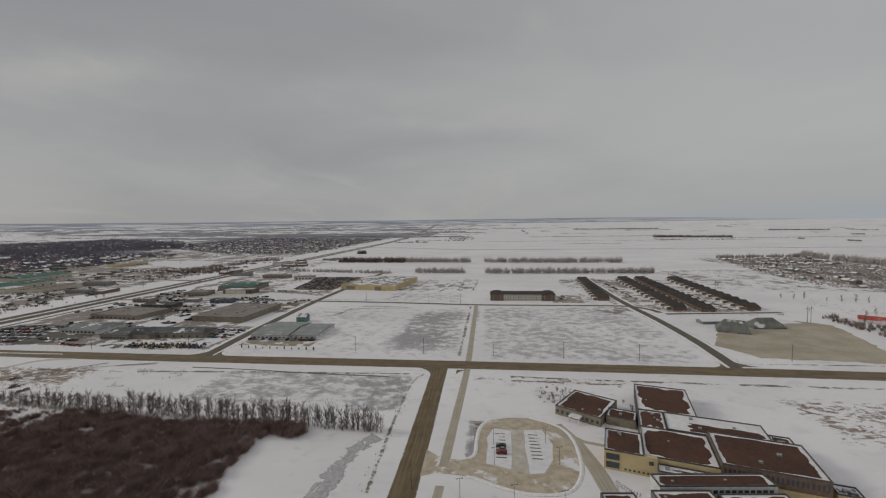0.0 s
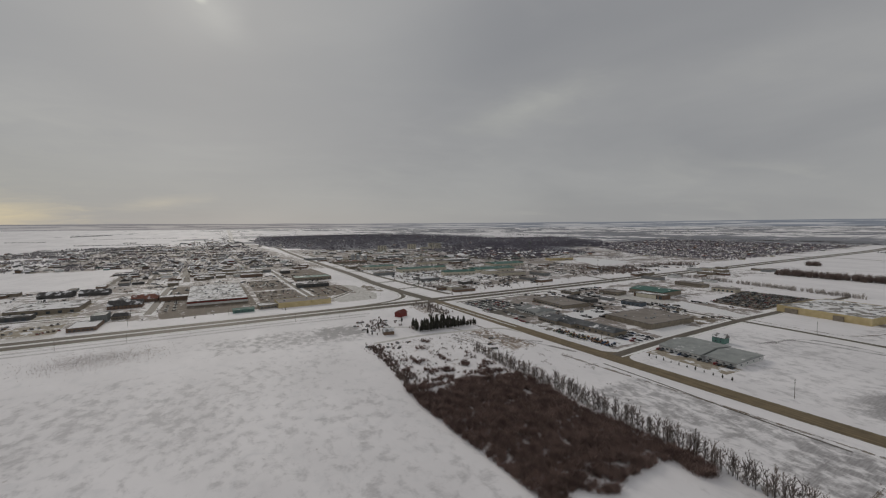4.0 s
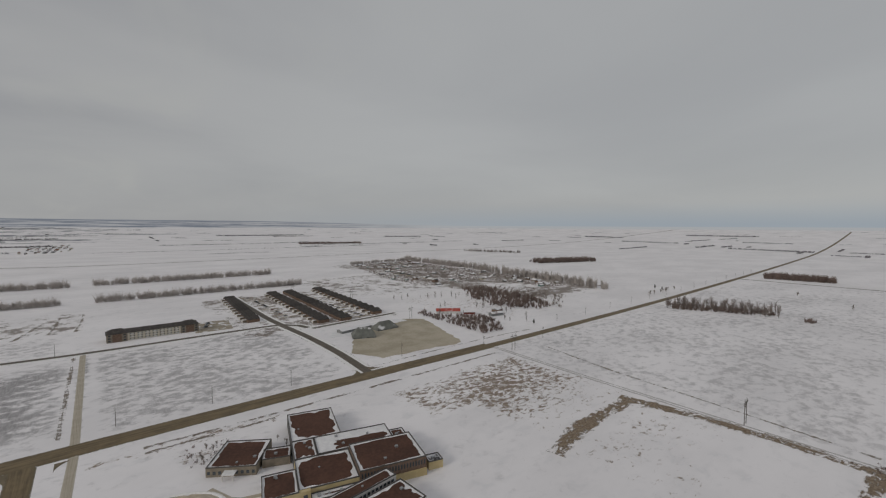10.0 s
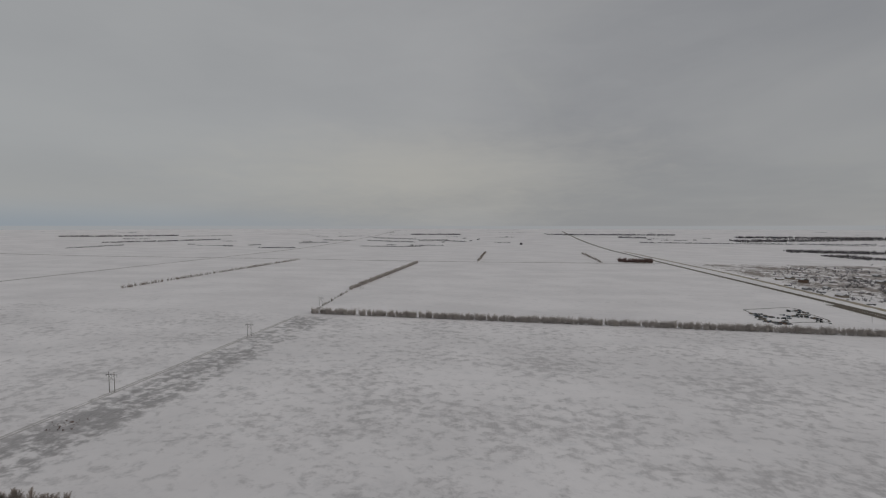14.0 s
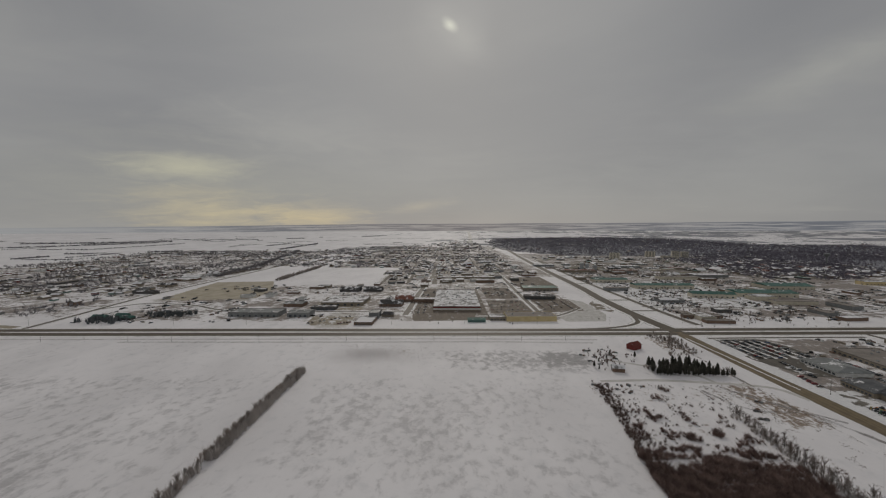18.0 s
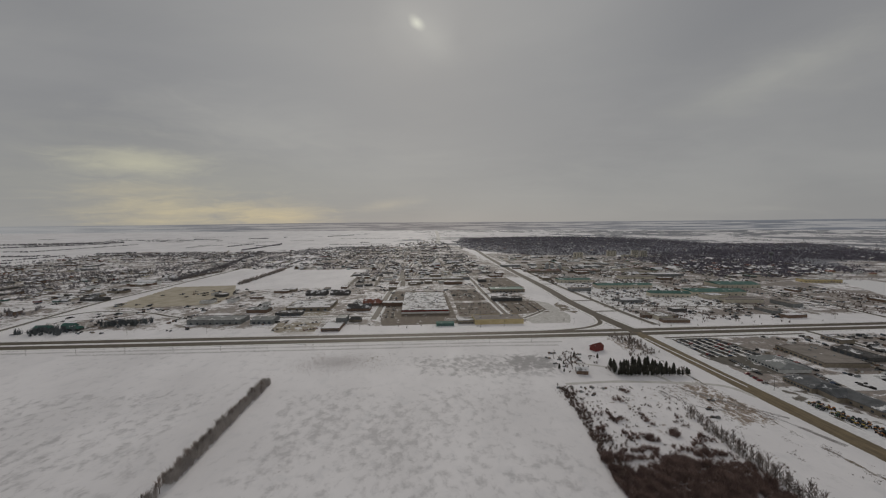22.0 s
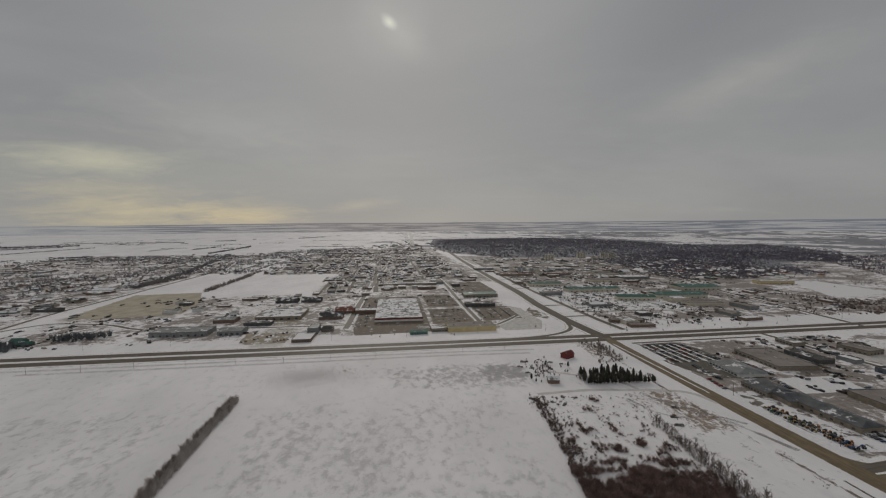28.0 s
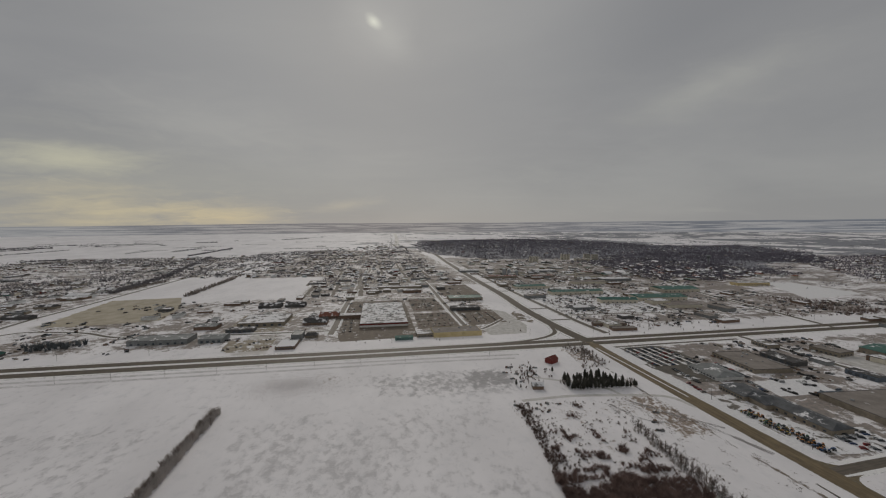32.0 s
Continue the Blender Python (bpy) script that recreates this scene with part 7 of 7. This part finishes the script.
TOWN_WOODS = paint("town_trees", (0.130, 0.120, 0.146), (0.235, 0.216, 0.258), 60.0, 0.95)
new_homes = [(-640, 1150), (-700, 2600), (-1900, 2900), (-1700, 1700), (-950, 1150)]
south_town = [(-590, -960), (-620, -1500), (-1000, -1900), (-2500, -2100), (-2700, -1000), (-1500, -940), (-900, -920)]
mid_town = [(-1250, -455), (-1440, -455), (-1440, -720), (-2300, -820), (-2700, -600), (-3400, -420), (-4200, -160), (-4100, -10), (-1250, -20)]
works = [(-600, 60), (-1420, 60), (-1400, 600), (-1050, 660), (-800, 640), (-600, 560)]
settlement = [(631, 873), (541, 531), (540, 390), (574, 367), (720, 374), (735, 205), (800, 200), (825, 370), (850, 600), (868, 925)]


def grove_over(name, poly, count, height, blades, material, label, seed, spread=0.5, width=0.05, keep=lambda x, y: True):
    def size(x, y):
        (px, py), d = far(x, y), math.hypot(x - CENTRE.x, y - CENTRE.y)
        return px, py, math.hypot(px - CENTRE.x, py - CENTRE.y) / d

    pts = [(px, py, k * random.Random(i).uniform(0.6, 1.2)) for i, (px, py, k) in enumerate(size(x, y) for x, y in scatter(poly, count, seed) if keep(x, y))]
    return bushes(name, pts, height, blades, material, label, spread, width, "trees")


def clump(x, y):
    return noise.noise((x * 0.0045, y * 0.0045, 1.0)) + 0.6 * noise.noise((x * 0.016, y * 0.016, 4.0)) > 0.02


def depth_in(poly, x, y):
    """Metres from the nearest edge of an outline, negative outside."""
    best = 1e9
    for (x0, y0), (x1, y1) in zip(poly, poly[1:] + poly[:1]):
        t = min(1.0, max(0.0, ((x - x0) * (x1 - x0) + (y - y0) * (y1 - y0)) / ((x1 - x0) ** 2 + (y1 - y0) ** 2)))
        best = min(best, math.hypot(x - x0 - t * (x1 - x0), y - y0 - t * (y1 - y0)))
    return best if inside(poly, x, y) else -best


def leafy(x, y):
    """Streets, yards and squares leave gaps between the trees, wider towards the town's edges."""
    edge_soft = min(1.0, max(0.0, (depth_in(OLD_TOWN, x, y) + 330 * noise.noise((x * 0.003, y * 0.003, 8.0))) / 300 + 0.45))
    gap = noise.noise((x * 0.009, y * 0.009, 2.0)) + 0.7 * noise.noise((x * 0.03, y * 0.03, 5.0))
    return random.Random(int(x * 7 + y * 3)).random() < edge_soft * (0.85 + 0.75 * gap)


def spread_out(x, y):
    return noise.noise((x * 0.0028, y * 0.0028, 3.0)) + 0.5 * noise.noise((x * 0.015, y * 0.015, 6.0)) > 0.12


def spread_more(x, y):
    return noise.noise((x * 0.006, y * 0.006, 5.0)) + 0.6 * noise.noise((x * 0.022, y * 0.022, 6.0)) > 0.0


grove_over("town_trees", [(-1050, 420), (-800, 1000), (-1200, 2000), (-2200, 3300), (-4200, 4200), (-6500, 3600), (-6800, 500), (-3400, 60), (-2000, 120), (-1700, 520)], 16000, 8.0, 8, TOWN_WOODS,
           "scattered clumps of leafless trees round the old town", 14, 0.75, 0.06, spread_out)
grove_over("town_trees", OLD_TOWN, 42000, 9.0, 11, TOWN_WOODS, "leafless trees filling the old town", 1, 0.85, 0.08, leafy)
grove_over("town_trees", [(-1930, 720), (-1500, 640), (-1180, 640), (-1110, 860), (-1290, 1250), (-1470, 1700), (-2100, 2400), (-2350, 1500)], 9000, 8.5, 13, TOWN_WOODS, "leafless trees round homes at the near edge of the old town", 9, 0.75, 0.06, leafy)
grove_over("town_trees", new_homes, 12000, 8, 9, TOWN_WOODS, "young leafless trees among new homes", 2, 0.55, 0.06)
grove_over("town_brush", south_town, 5200, 6.5, 13, HAZY_WOOD, "grey willow brush at the town's edge", 3, 0.85, 0.08, clump)
grove_over("town_trees", mid_town, 5500, 6, 12, TOWN_WOODS, "leafless trees among town lots", 4, 0.55, 0.055, clump)
grove_over("town_trees", works, 1900, 5.5, 20, DARKBRUSH, "leafless trees among works yards", 5, 0.55, 0.045, clump)
grove_over("brush", settlement, 5200, 3.2, 12, BRUSH, "bare bushes among small homes", 6, 1.0, 0.08)
grove_over("brush", [(-1250, -470), (-570, -470), (-570, -60), (-1250, -60)], 150, 4, 22, BRUSH, "bare bushes among the stores", 7, 0.6, 0.05)
grove_over("brush", [(-720, 60), (-560, 60), (-560, 330), (-720, 330)], 90, 5, 26, BRUSH, "bare bushes beside the highway", 8, 0.6, 0.04)

grove_over("brush", [(364, 168), (363, 110), (360, 30), (392, 24), (418, 66), (430, 100), (392, 124), (380, 150), (384, 176)], 330, 5.0, 36, DARKBRUSH, "dense bare brush round a farm", 10, 0.6, 0.04)
grove_over("grove", [(572, 300), (520, 214), (496, 150), (505, 108), (536, 70), (575, 90), (610, 190), (620, 280)], 420, 8.0, 40, DARKBRUSH, "grove of bare trees behind a farm", 21, 0.5, 0.035)
grove_over("brush", [(560, 330), (630, 320), (700, 190), (640, 120), (600, 220)], 160, 5.0, 26, BRUSH, "bare bushes on farm lots", 22, 0.6, 0.04)
grove_over("brush", [(560, 60), (570, 190), (640, 220), (660, 120)], 120, 5.5, 40, BRUSH, "bare brush behind a farm", 11, 0.6, 0.035)
grove_over("brush", [(-388, -102), (-404, -102), (-392, -20), (-380, -24)], 110, 4.0, 40, BRUSH, "bare brush among spruces", 12, 0.5, 0.035)
grove_over("brush", [(-520, -40), (-520, -14), (-440, -14), (-425, -60), (-470, -40)], 110, 4.0, 40, BRUSH, "bare brush beside the junction", 13, 0.6, 0.035)

bushes("brush", np.column_stack([rng.normal(-425, 16, 70), rng.normal(-128, 10, 70), rng.uniform(0.4, 1.1, 70)]), 3.6, 40, DARKBRUSH, "dark bare shrubs round the farmyard", 0.6, 0.04)
bushes("rubble", np.column_stack([rng.normal(-444, 15, 2400), rng.normal(-380, 23, 2400), rng.uniform(0.3, 1.0, 2400)]), 0.8, 9, DARKBRUSH, "clods and dead weeds poking through snow", 0.9, 0.12, "rubble")
bushes("brush", np.column_stack([rng.normal(322, 5, 26), rng.normal(-299, 6, 26), rng.uniform(0.4, 1.0, 26)]), 2.4, 30, DARKBRUSH, "dark brush round a culvert", 0.7, 0.05)
bushes("brush", np.column_stack([rng.normal(318, 10, 30), rng.normal(-445, 14, 30), rng.uniform(0.4, 1.0, 30)]), 1.2, 24, DARKBRUSH, "dark weeds at a field corner", 0.9, 0.08)
bushes("brush", np.column_stack([rng.uniform(-38, -33, 60), rng.uniform(-150, -40, 60), rng.uniform(0.3, 1.0, 60)]), 0.8, 20, DARKBRUSH, "weeds along a ditch", 0.9, 0.06)
bushes("brush", np.column_stack([rng.normal(302, 6, 20), rng.normal(-530, 5, 20), rng.uniform(0.4, 1.0, 20)]), 1.6, 24, DARKBRUSH, "dark weeds in the snow", 0.9, 0.08)
bushes("brush", np.column_stack([rng.uniform(45, 70, 60), rng.uniform(-62, -38, 60), rng.uniform(0.3, 1.0, 60)]), 1.8, 24, DARKBRUSH, "bare shrubs beside the school", 0.8, 0.05)

clods = []
while len(clods) < 900:
    x, y = rng.uniform(-345, -150), rng.uniform(-84, -20)
    if noise.noise((x * 0.05, y * 0.09, 31.0)) + 0.5 * noise.noise((x * 0.18, y * 0.2, 33.0)) > 0.22 + max(0.0, (x + 230) / 160):
        clods.append((x, y, rng.uniform(0.3, 1.0)))
bushes("rubble", clods, 0.75, 9, DARKBRUSH, "clods, ruts and dead weeds on rough snowy ground", 1.1, 0.13, "rubble")
bushes("brush", np.column_stack([rng.uniform(-352, -340, 60), rng.uniform(-176, -60, 60), rng.uniform(0.4, 1.0, 60)]), 1.7, 30, DARKBRUSH, "low dark shrubs along a farm lane", 0.9, 0.05)

# ---- houses ----
HOUSE_KINDS = [("white", "shingle", 13, 9, 3.2, 2.6), ("cream", "dark", 14, 9, 3.2, 2.8), ("grey", "snow", 12, 9, 3.0, 2.4), ("tan", "snow", 15, 10, 3.2, 2.6),
               ("brown", "shingle", 13, 10, 5.4, 2.8), ("green", "snow", 12, 8, 3.0, 2.4), ("dark", "snow", 14, 9, 3.2, 2.8), ("cream", "red", 14, 9, 3.4, 2.6)]
homes = []
for wall, roof, w, d, h, rise in HOUSE_KINDS:
    ob = thing("house", "%s-walled house with a %s roof in the snowy town" % (wall, {"shingle": "grey shingle", "dark": "dark", "snow": "snow-covered", "red": "red"}[roof]), "house", "houses of the town")
    house_body(ob, w, d, h, WALLS[wall], ROOFS[roof], "gable", rise, over=0.5)
    homes.append(ob)
settle = random.Random(5)


def build_homes(poly, count, seed, size=1.0, masters=homes, grid=0.0):
    for x, y in scatter(poly, count, seed):
        if grid:
            x, y = round(x / grid) * grid + settle.uniform(-4, 4), round(y / 28) * 28 + settle.uniform(-4, 4)
        px, py = far(x, y)
        copy_thing(settle.choice(masters), place(px, py, settle.choice((0, 90)) + settle.uniform(-4, 4), size * settle.uniform(0.85, 1.25)))


def distant_homes(poly, count, seed, size, label, grid=0.0):
    """Homes too far to tell apart: walls and roofs in one mesh."""
    tones = [WALLS["white"], WALLS["cream"], WALLS["grey"], WALLS["brown"], WALLS["tan"], ROOFS["snow"], ROOFS["shingle"], ROOFS["dark"], ROOFS["red"]]
    s, tone = Shape(), []
    r = random.Random(seed)
    for x, y in scatter(poly, count, seed):
        if grid:
            x, y = round(x / grid) * grid + r.uniform(-4, 4), round(y / 28) * 28 + r.uniform(-4, 4)
        x, y = far(x, y)
        z, k = ground_z(x, y), size * r.uniform(0.8, 1.3)
        w, d, h = 7 * k, 4.6 * k, 3.2 * k * r.choice((1, 1, 1.6))
        if r.random() < 0.5:
            a = Shape().box(-w, w, -d, d, -1, h).gable(-w, w, -d, d, h, h + 2.6 * k)
            b = a.v
        else:
            a = Shape().box(-w, w, -d, d, -1, h).gable(-w, w, -d, d, h, h + 2.6 * k)
            b = [(-q, p, t) for p, q, t in a.v]
        n = len(s.v)
        s.v += [(p + x, q + y, t + z) for p, q, t in b]
        s.f += [tuple(i + n for i in f) for f in a.f]
        wall, roof = r.randrange(5), r.choice((5, 5, 5, 6, 6, 6, 6, 7, 7, 7, 8))
        tone += [wall] * 6 + [roof] * (len(a.f) - 6)
    me = s.mesh("distant_homes", tones[0])
    for m in tones[1:]:
        me.materials.append(m)
    me.polygons.foreach_set("material_index", tone)
    return tagged(new("distant_homes", me), label, "houses", kind="stuff")


distant_homes(OLD_TOWN, 560, 61, 0.75, "small homes with snowy roofs among bare trees")
distant_homes(new_homes, 400, 62, 0.95, "new homes in close rows with snowy roofs", 40)
distant_homes([(-1250, -1000), (-1250, -1850), (-2500, -2100), (-2700, -1000)], 60, 63, 1.1, "scattered homes at the town's edge")
distant_homes([(-1900, -800), (-2900, -900), (-3400, -500), (-4600, -150), (-4400, 0), (-1700, -20)], 120, 64, 0.95, "homes and sheds along the road out of town")
distant_homes([(-243, 2157), (-72, 2200), (-100, 3050), (-285, 3050)], 90, 67, 0.8, "small block of homes on the snowy plain", 26)
build_homes([(-1080, 640), (-1412, 600), (-1700, 800), (-1100, 1100)], 70, 41, 1.2)
build_homes([(-600, -960), (-620, -1500), (-1250, -1700), (-1250, -940)], 45, 43, 1.1, homes[:7])
build_homes([(-1250, -450), (-1440, -450), (-1440, -700), (-1800, -760), (-1800, -20), (-1250, -20)], 60, 44, 1.1, homes[:7])
build_homes(settlement, 80, 46, 0.8, homes[:7])


def clutter(poly, count, seed, label):
    """Vehicles, sheds and stacked goods too small to tell apart, in one mesh."""
    tones = [WALLS["dark"], WALLS["brown"], WALLS["grey"], RUBBER, WALLS["white"], WALLS["blue"], WALLS["tan"]]
    s, tone = Shape(), []
    r = random.Random(seed)
    for x, y in scatter(poly, count, seed):
        if noise.noise((x * 0.012, y * 0.012, 4.0)) < -0.1:
            continue
        x, y = far(x, y)
        z, a = ground_z(x, y), r.choice((0, 90)) + r.uniform(-8, 8)
        for i in range(r.randint(2, 6)):
            l, w, h = r.uniform(1.0, 3.0), r.uniform(0.7, 1.5), r.uniform(0.9, 2.2)
            m = place(x + i * r.uniform(1.8, 3.6), y + r.uniform(-4, 4), a, z=z)
            k = len(s.v)
            one = Shape().box(-l, l, -w, w, -0.2, h, 0.25)
            s.v += [tuple(m @ Vector(v)) for v in one.v]
            s.f += [tuple(j + k for j in f) for f in one.f]
            tone += [r.choice((0, 0, 1, 2, 2, 3, 3, 4, 5, 6))] * 6
    me = s.mesh("yard_clutter", tones[0])
    for m in tones[1:]:
        me.materials.append(m)
    me.polygons.foreach_set("material_index", tone)
    return tagged(new("yard_clutter", me), label, "yard clutter", kind="stuff")


clutter([(-600, 560), (-800, 615), (-750, 650), (-690, 900), (-640, 980), (-610, 900)], 150, 78, "vehicles and sheds along the highway's west side")
clutter(works, 900, 71, "parked vehicles and stacked goods in works yards")
clutter(mid_town, 380, 72, "vehicles and small sheds among town lots")
clutter([(-1000, -860), (-600, -860), (-590, -470), (-1000, -470)], 140, 73, "vehicles and sheds on roadside lots")
clutter([(-1250, -460), (-850, -460), (-850, -60), (-1250, -60)], 150, 74, "vehicles and goods between stores")
clutter([(-500, 100), (-345, 100), (-240, 240), (-240, 330), (-500, 330)], 150, 75, "vehicles and goods behind the stores")
clutter([(-600, -960), (-620, -1500), (-1250, -1700), (-1250, -940)], 110, 76, "vehicles and sheds at the town's edge")
clutter([(-371, -1034), (-461, -1034), (-435, -930), (-352, -928)], 60, 77, "wrecked vehicles inside a fenced yard")
halls = []
for wall, roof, w, d, h in (("tan", "snow", 34, 22, 6), ("grey", "tan", 46, 20, 6), ("cream", "patchy", 40, 26, 7), ("white", "grey", 30, 18, 6), ("brown", "snow", 38, 18, 5), ("dark", "patchy", 28, 20, 6)):
    ob = thing("commercial_building", "%s-walled flat-roofed commercial building with patchy snow" % wall, "building", "low blocks of the town")
    house_body(ob, w, d, h, WALLS[wall], ROOFS[roof], "flat")
    halls.append(ob)
build_homes(mid_town, 46, 51, 0.7, halls)
build_homes(works, 26, 52, 0.9, halls)
build_homes([(-1250, -470), (-960, -470), (-960, -230), (-1250, -230)], 10, 53, 0.8, halls)
build_homes([(-1250, -330), (-1250, -30), (-1060, -30), (-1060, -330)], 8, 54, 0.9, halls)
build_homes([(-1000, -860), (-760, -640), (-760, -480), (-1000, -480)], 10, 55, 0.7, halls)
build_homes([(-570, 500), (-400, 500), (-420, 900), (-570, 900)], 14, 56, 0.8, halls)
# ---- town blocks: plots, side streets and rows of buildings ----
PLOTS = [ASPHALT, WORN_LOT, TANLOT, WORKS, PACKED, WEEDS]
SIDE_STREET = paint("side_street", (0.105, 0.085, 0.065), (0.20, 0.17, 0.135), 9.0, 0.8, grain=0.5, snow=0.22)


def town_blocks(name, poly, across, along, seed, fill, homes_share, label, bare_share=0.35):
    """A grid of streets over an outline; in each block a few plots and rows of buildings set along its streets."""
    r = random.Random(seed)
    plots, plot_tone, s, tone = Shape(), [], Shape(), []
    walls = ["white", "cream", "grey", "brown", "tan", "dark", "red"]
    roofs = ["snow", "patchy", "shingle", "dark", "tan", "grey", "slate", "red", "green"]
    tones = [WALLS[k] for k in walls] + [ROOFS[k] for k in roofs]

    def flat(x0, x1, y0, y1, z, k):
        e = [r.uniform(-2.5, 2.5) for i in range(8)]
        pts = [far(x0 + e[0], y0 + e[1]), far(x1 + e[2], y0 + e[3]), far(x1 + e[4], y1 + e[5]), far(x0 + e[6], y1 + e[7])]
        plots.quad(*[(x, y, ground_z(x, y) + z) for x, y in pts])
        plot_tone.append(k)

    def put(x, y, w, d, h, pitched, turned):
        px, py = far(x, y)
        k = math.hypot(px - CENTRE.x, py - CENTRE.y) / math.hypot(x - CENTRE.x, y - CENTRE.y)
        w, d, h = 0.8 * w * k, 0.8 * d * k, 0.8 * h * k
        one = Shape().box(-w, w, -d, d, -1, h)
        if pitched:
            one.gable(-w, w, -d, d, h, h + d * r.uniform(0.4, 0.6), 0.5, r.choice((0, 0, d * 0.5)))
        else:
            one.box(-w + .4, w - .4, -d + .4, d - .4, h - 0.5, h + 0.1)
            if w > 9:
                u = r.uniform(-w * .5, w * .5)
                one.box(u - 1.4, u + 1.4, -1.2, 1.2, h, h + 1.6)
        n, z = len(s.v), ground_z(px, py)
        s.v.extend((px + (-q if turned else p), py + (p if turned else q), t + z) for p, q, t in one.v)
        s.f.extend(tuple(i + n for i in f) for f in one.f)
        wall = r.randrange(6) if r.random() < 0.97 else 6
        roof = 7 + (r.choice((0, 0, 0, 1, 2, 2, 2, 3, 4)) if pitched else r.choice((0, 0, 1, 1, 4, 4, 5, 6, 8)))
        tone.extend([wall] * 6 + [roof] * (len(one.f) - 6))

    xs, ys = [p[0] for p in poly], [p[1] for p in poly]
    for i in range(int((max(xs) - min(xs)) / across) + 1):
        for j in range(int((max(ys) - min(ys)) / along) + 1):
            x, y = min(xs) + across * i, min(ys) + along * j
            if not inside(poly, x + across / 2, y + along / 2) or r.random() > fill:
                continue
            flat(x, x + across, y - 4.5, y + 4.5, 0.085, 6)
            if r.random() < 0.8:
                flat(x - 4.5, x + 4.5, y + 5, y + along - 5, 0.087, 6)
            if r.random() < bare_share:
                a, b = sorted((r.uniform(0.1, 0.9), r.uniform(0.1, 0.9)))
                flat(x + across * a, x + across * max(b, a + 0.3), y + 8, y + along * r.uniform(0.4, 0.9), 0.07, r.choice((0, 1, 1, 2, 2, 3, 3, 4, 5)))
            if r.random() < homes_share:
                for side in (14, along - 14):
                    u = 10.0
                    while u < across - 10:
                        w = r.uniform(5, 8)
                        if r.random() < 0.78:
                            put(x + u + w, y + side + r.uniform(-3, 3), w, r.uniform(4, 5.5), r.uniform(2.6, 3.6) * r.choice((1, 1, 1.7)), True, r.random() < 0.35)
                        u += 2 * w + r.uniform(4, 10)
            else:
                for k in range(r.randint(1, 3)):
                    w, d = r.uniform(8, across * 0.26), r.uniform(6, along * 0.24)
                    put(x + r.uniform(0.25, 0.75) * across, y + r.uniform(0.3, 0.7) * along, w, d, r.uniform(3.5, 6.5), r.random() < 0.3, r.random() < 0.3)
    me = s.mesh("town_buildings", tones[0])
    for m in tones[1:]:
        me.materials.append(m)
    me.polygons.foreach_set("material_index", tone)
    tagged(new("town_buildings", me), label, "buildings", kind="stuff")
    me = plots.mesh("town_plots", PLOTS[0])
    for m in PLOTS[1:] + [SIDE_STREET]:
        me.materials.append(m)
    me.polygons.foreach_set("material_index", plot_tone)
    tagged(new(name, me), "side streets and plots of sand, asphalt and packed snow", "pavement", kind="structure")


town_blocks("pavement_20", [(-1230, -450), (-1440, -450), (-1440, -680), (-1900, -700), (-2900, -560), (-2900, -60), (-1230, -40)], 120, 74, 81, 0.66, 0.35, "low stores, halls and homes along side streets", 0.7)
town_blocks("pavement_21", [(-1110, 100), (-1480, 120), (-2050, 140), (-1960, 420), (-1700, 620), (-1130, 560)], 118, 72, 82, 0.9, 0.3, "works halls and stores along side streets", 0.8)
town_blocks("pavement_22", [(-1030, 560), (-1700, 620), (-2000, 760), (-1900, 1150), (-1150, 1150)], 105, 64, 83, 0.78, 0.9, "rows of homes at the edge of the old town", 0.3)
town_blocks("pavement_23", [(-800, -960), (-800, -1400), (-1300, -1800), (-2400, -1950), (-2500, -1010), (-1500, -950)], 150, 92, 84, 0.5, 0.45, "scattered homes and sheds at the town's edge", 0.5)
town_blocks("pavement_24", [(-965, -455), (-1010, -240), (-1230, -240), (-1230, -455)], 110, 66, 85, 0.9, 0.3, "lodges, stores and halls along side streets", 0.7)
grove_over("town_trees", [(-1030, 560), (-1700, 600), (-2000, 700), (-1900, 1150), (-1150, 1150)], 8500, 8.0, 11, TOWN_WOODS, "leafless trees between the homes of the town", 31, 0.7, 0.06, spread_more)
grove_over("town_trees", [(-1230, -450), (-1440, -450), (-1440, -640), (-2900, -640), (-2900, -40), (-1230, -40)], 3400, 7.0, 12, TOWN_WOODS, "leafless trees between stores and homes", 32, 0.7, 0.06, spread_more)
grove_over("town_trees", [(-640, -950), (-640, -1400), (-1300, -1850), (-2500, -2000), (-2600, -1000), (-1500, -945)], 5200, 8.5, 12, HAZY_WOOD, "soft grey clumps of leafless trees round scattered homes", 33, 0.9, 0.09, spread_out)
town_blocks("pavement_25", [(-1480, -700), (-1480, -930), (-2300, -960), (-2900, -1000), (-2900, -600), (-1900, -690)], 130, 80, 86, 0.6, 0.6, "homes and halls west of the snowy fields", 0.5)
grove_over("town_trees", [(-1470, -690), (-1470, -940), (-2300, -1000), (-3000, -1000), (-3000, -560), (-1900, -680)], 3000, 8.0, 11, HAZY_WOOD, "grey clumps of leafless trees between homes", 35, 0.85, 0.08, spread_more)
grove_over("town_trees", [(-600, 560), (-800, 615), (-750, 650), (-690, 900), (-640, 980), (-610, 900)], 800, 6.5, 16, DARKBRUSH, "leafless trees along the highway's west side", 36, 0.7, 0.05, spread_more)
belt("hedgerow", (-1175, -958), (-1460, -972), 30, 9, 260, "hedge of bare trees along a snowy field", HAZY_WOOD, 22, 0.7, 0.05)
belt("hedgerow", (-1460, -972), (-2500, -1180), 30, 9, 420, "hedge of bare trees along a snowy field", HAZY_WOOD, 14, 0.8, 0.08)
for ob in bare + slim + firs + homes + halls + far_cars:
    hidden(ob)
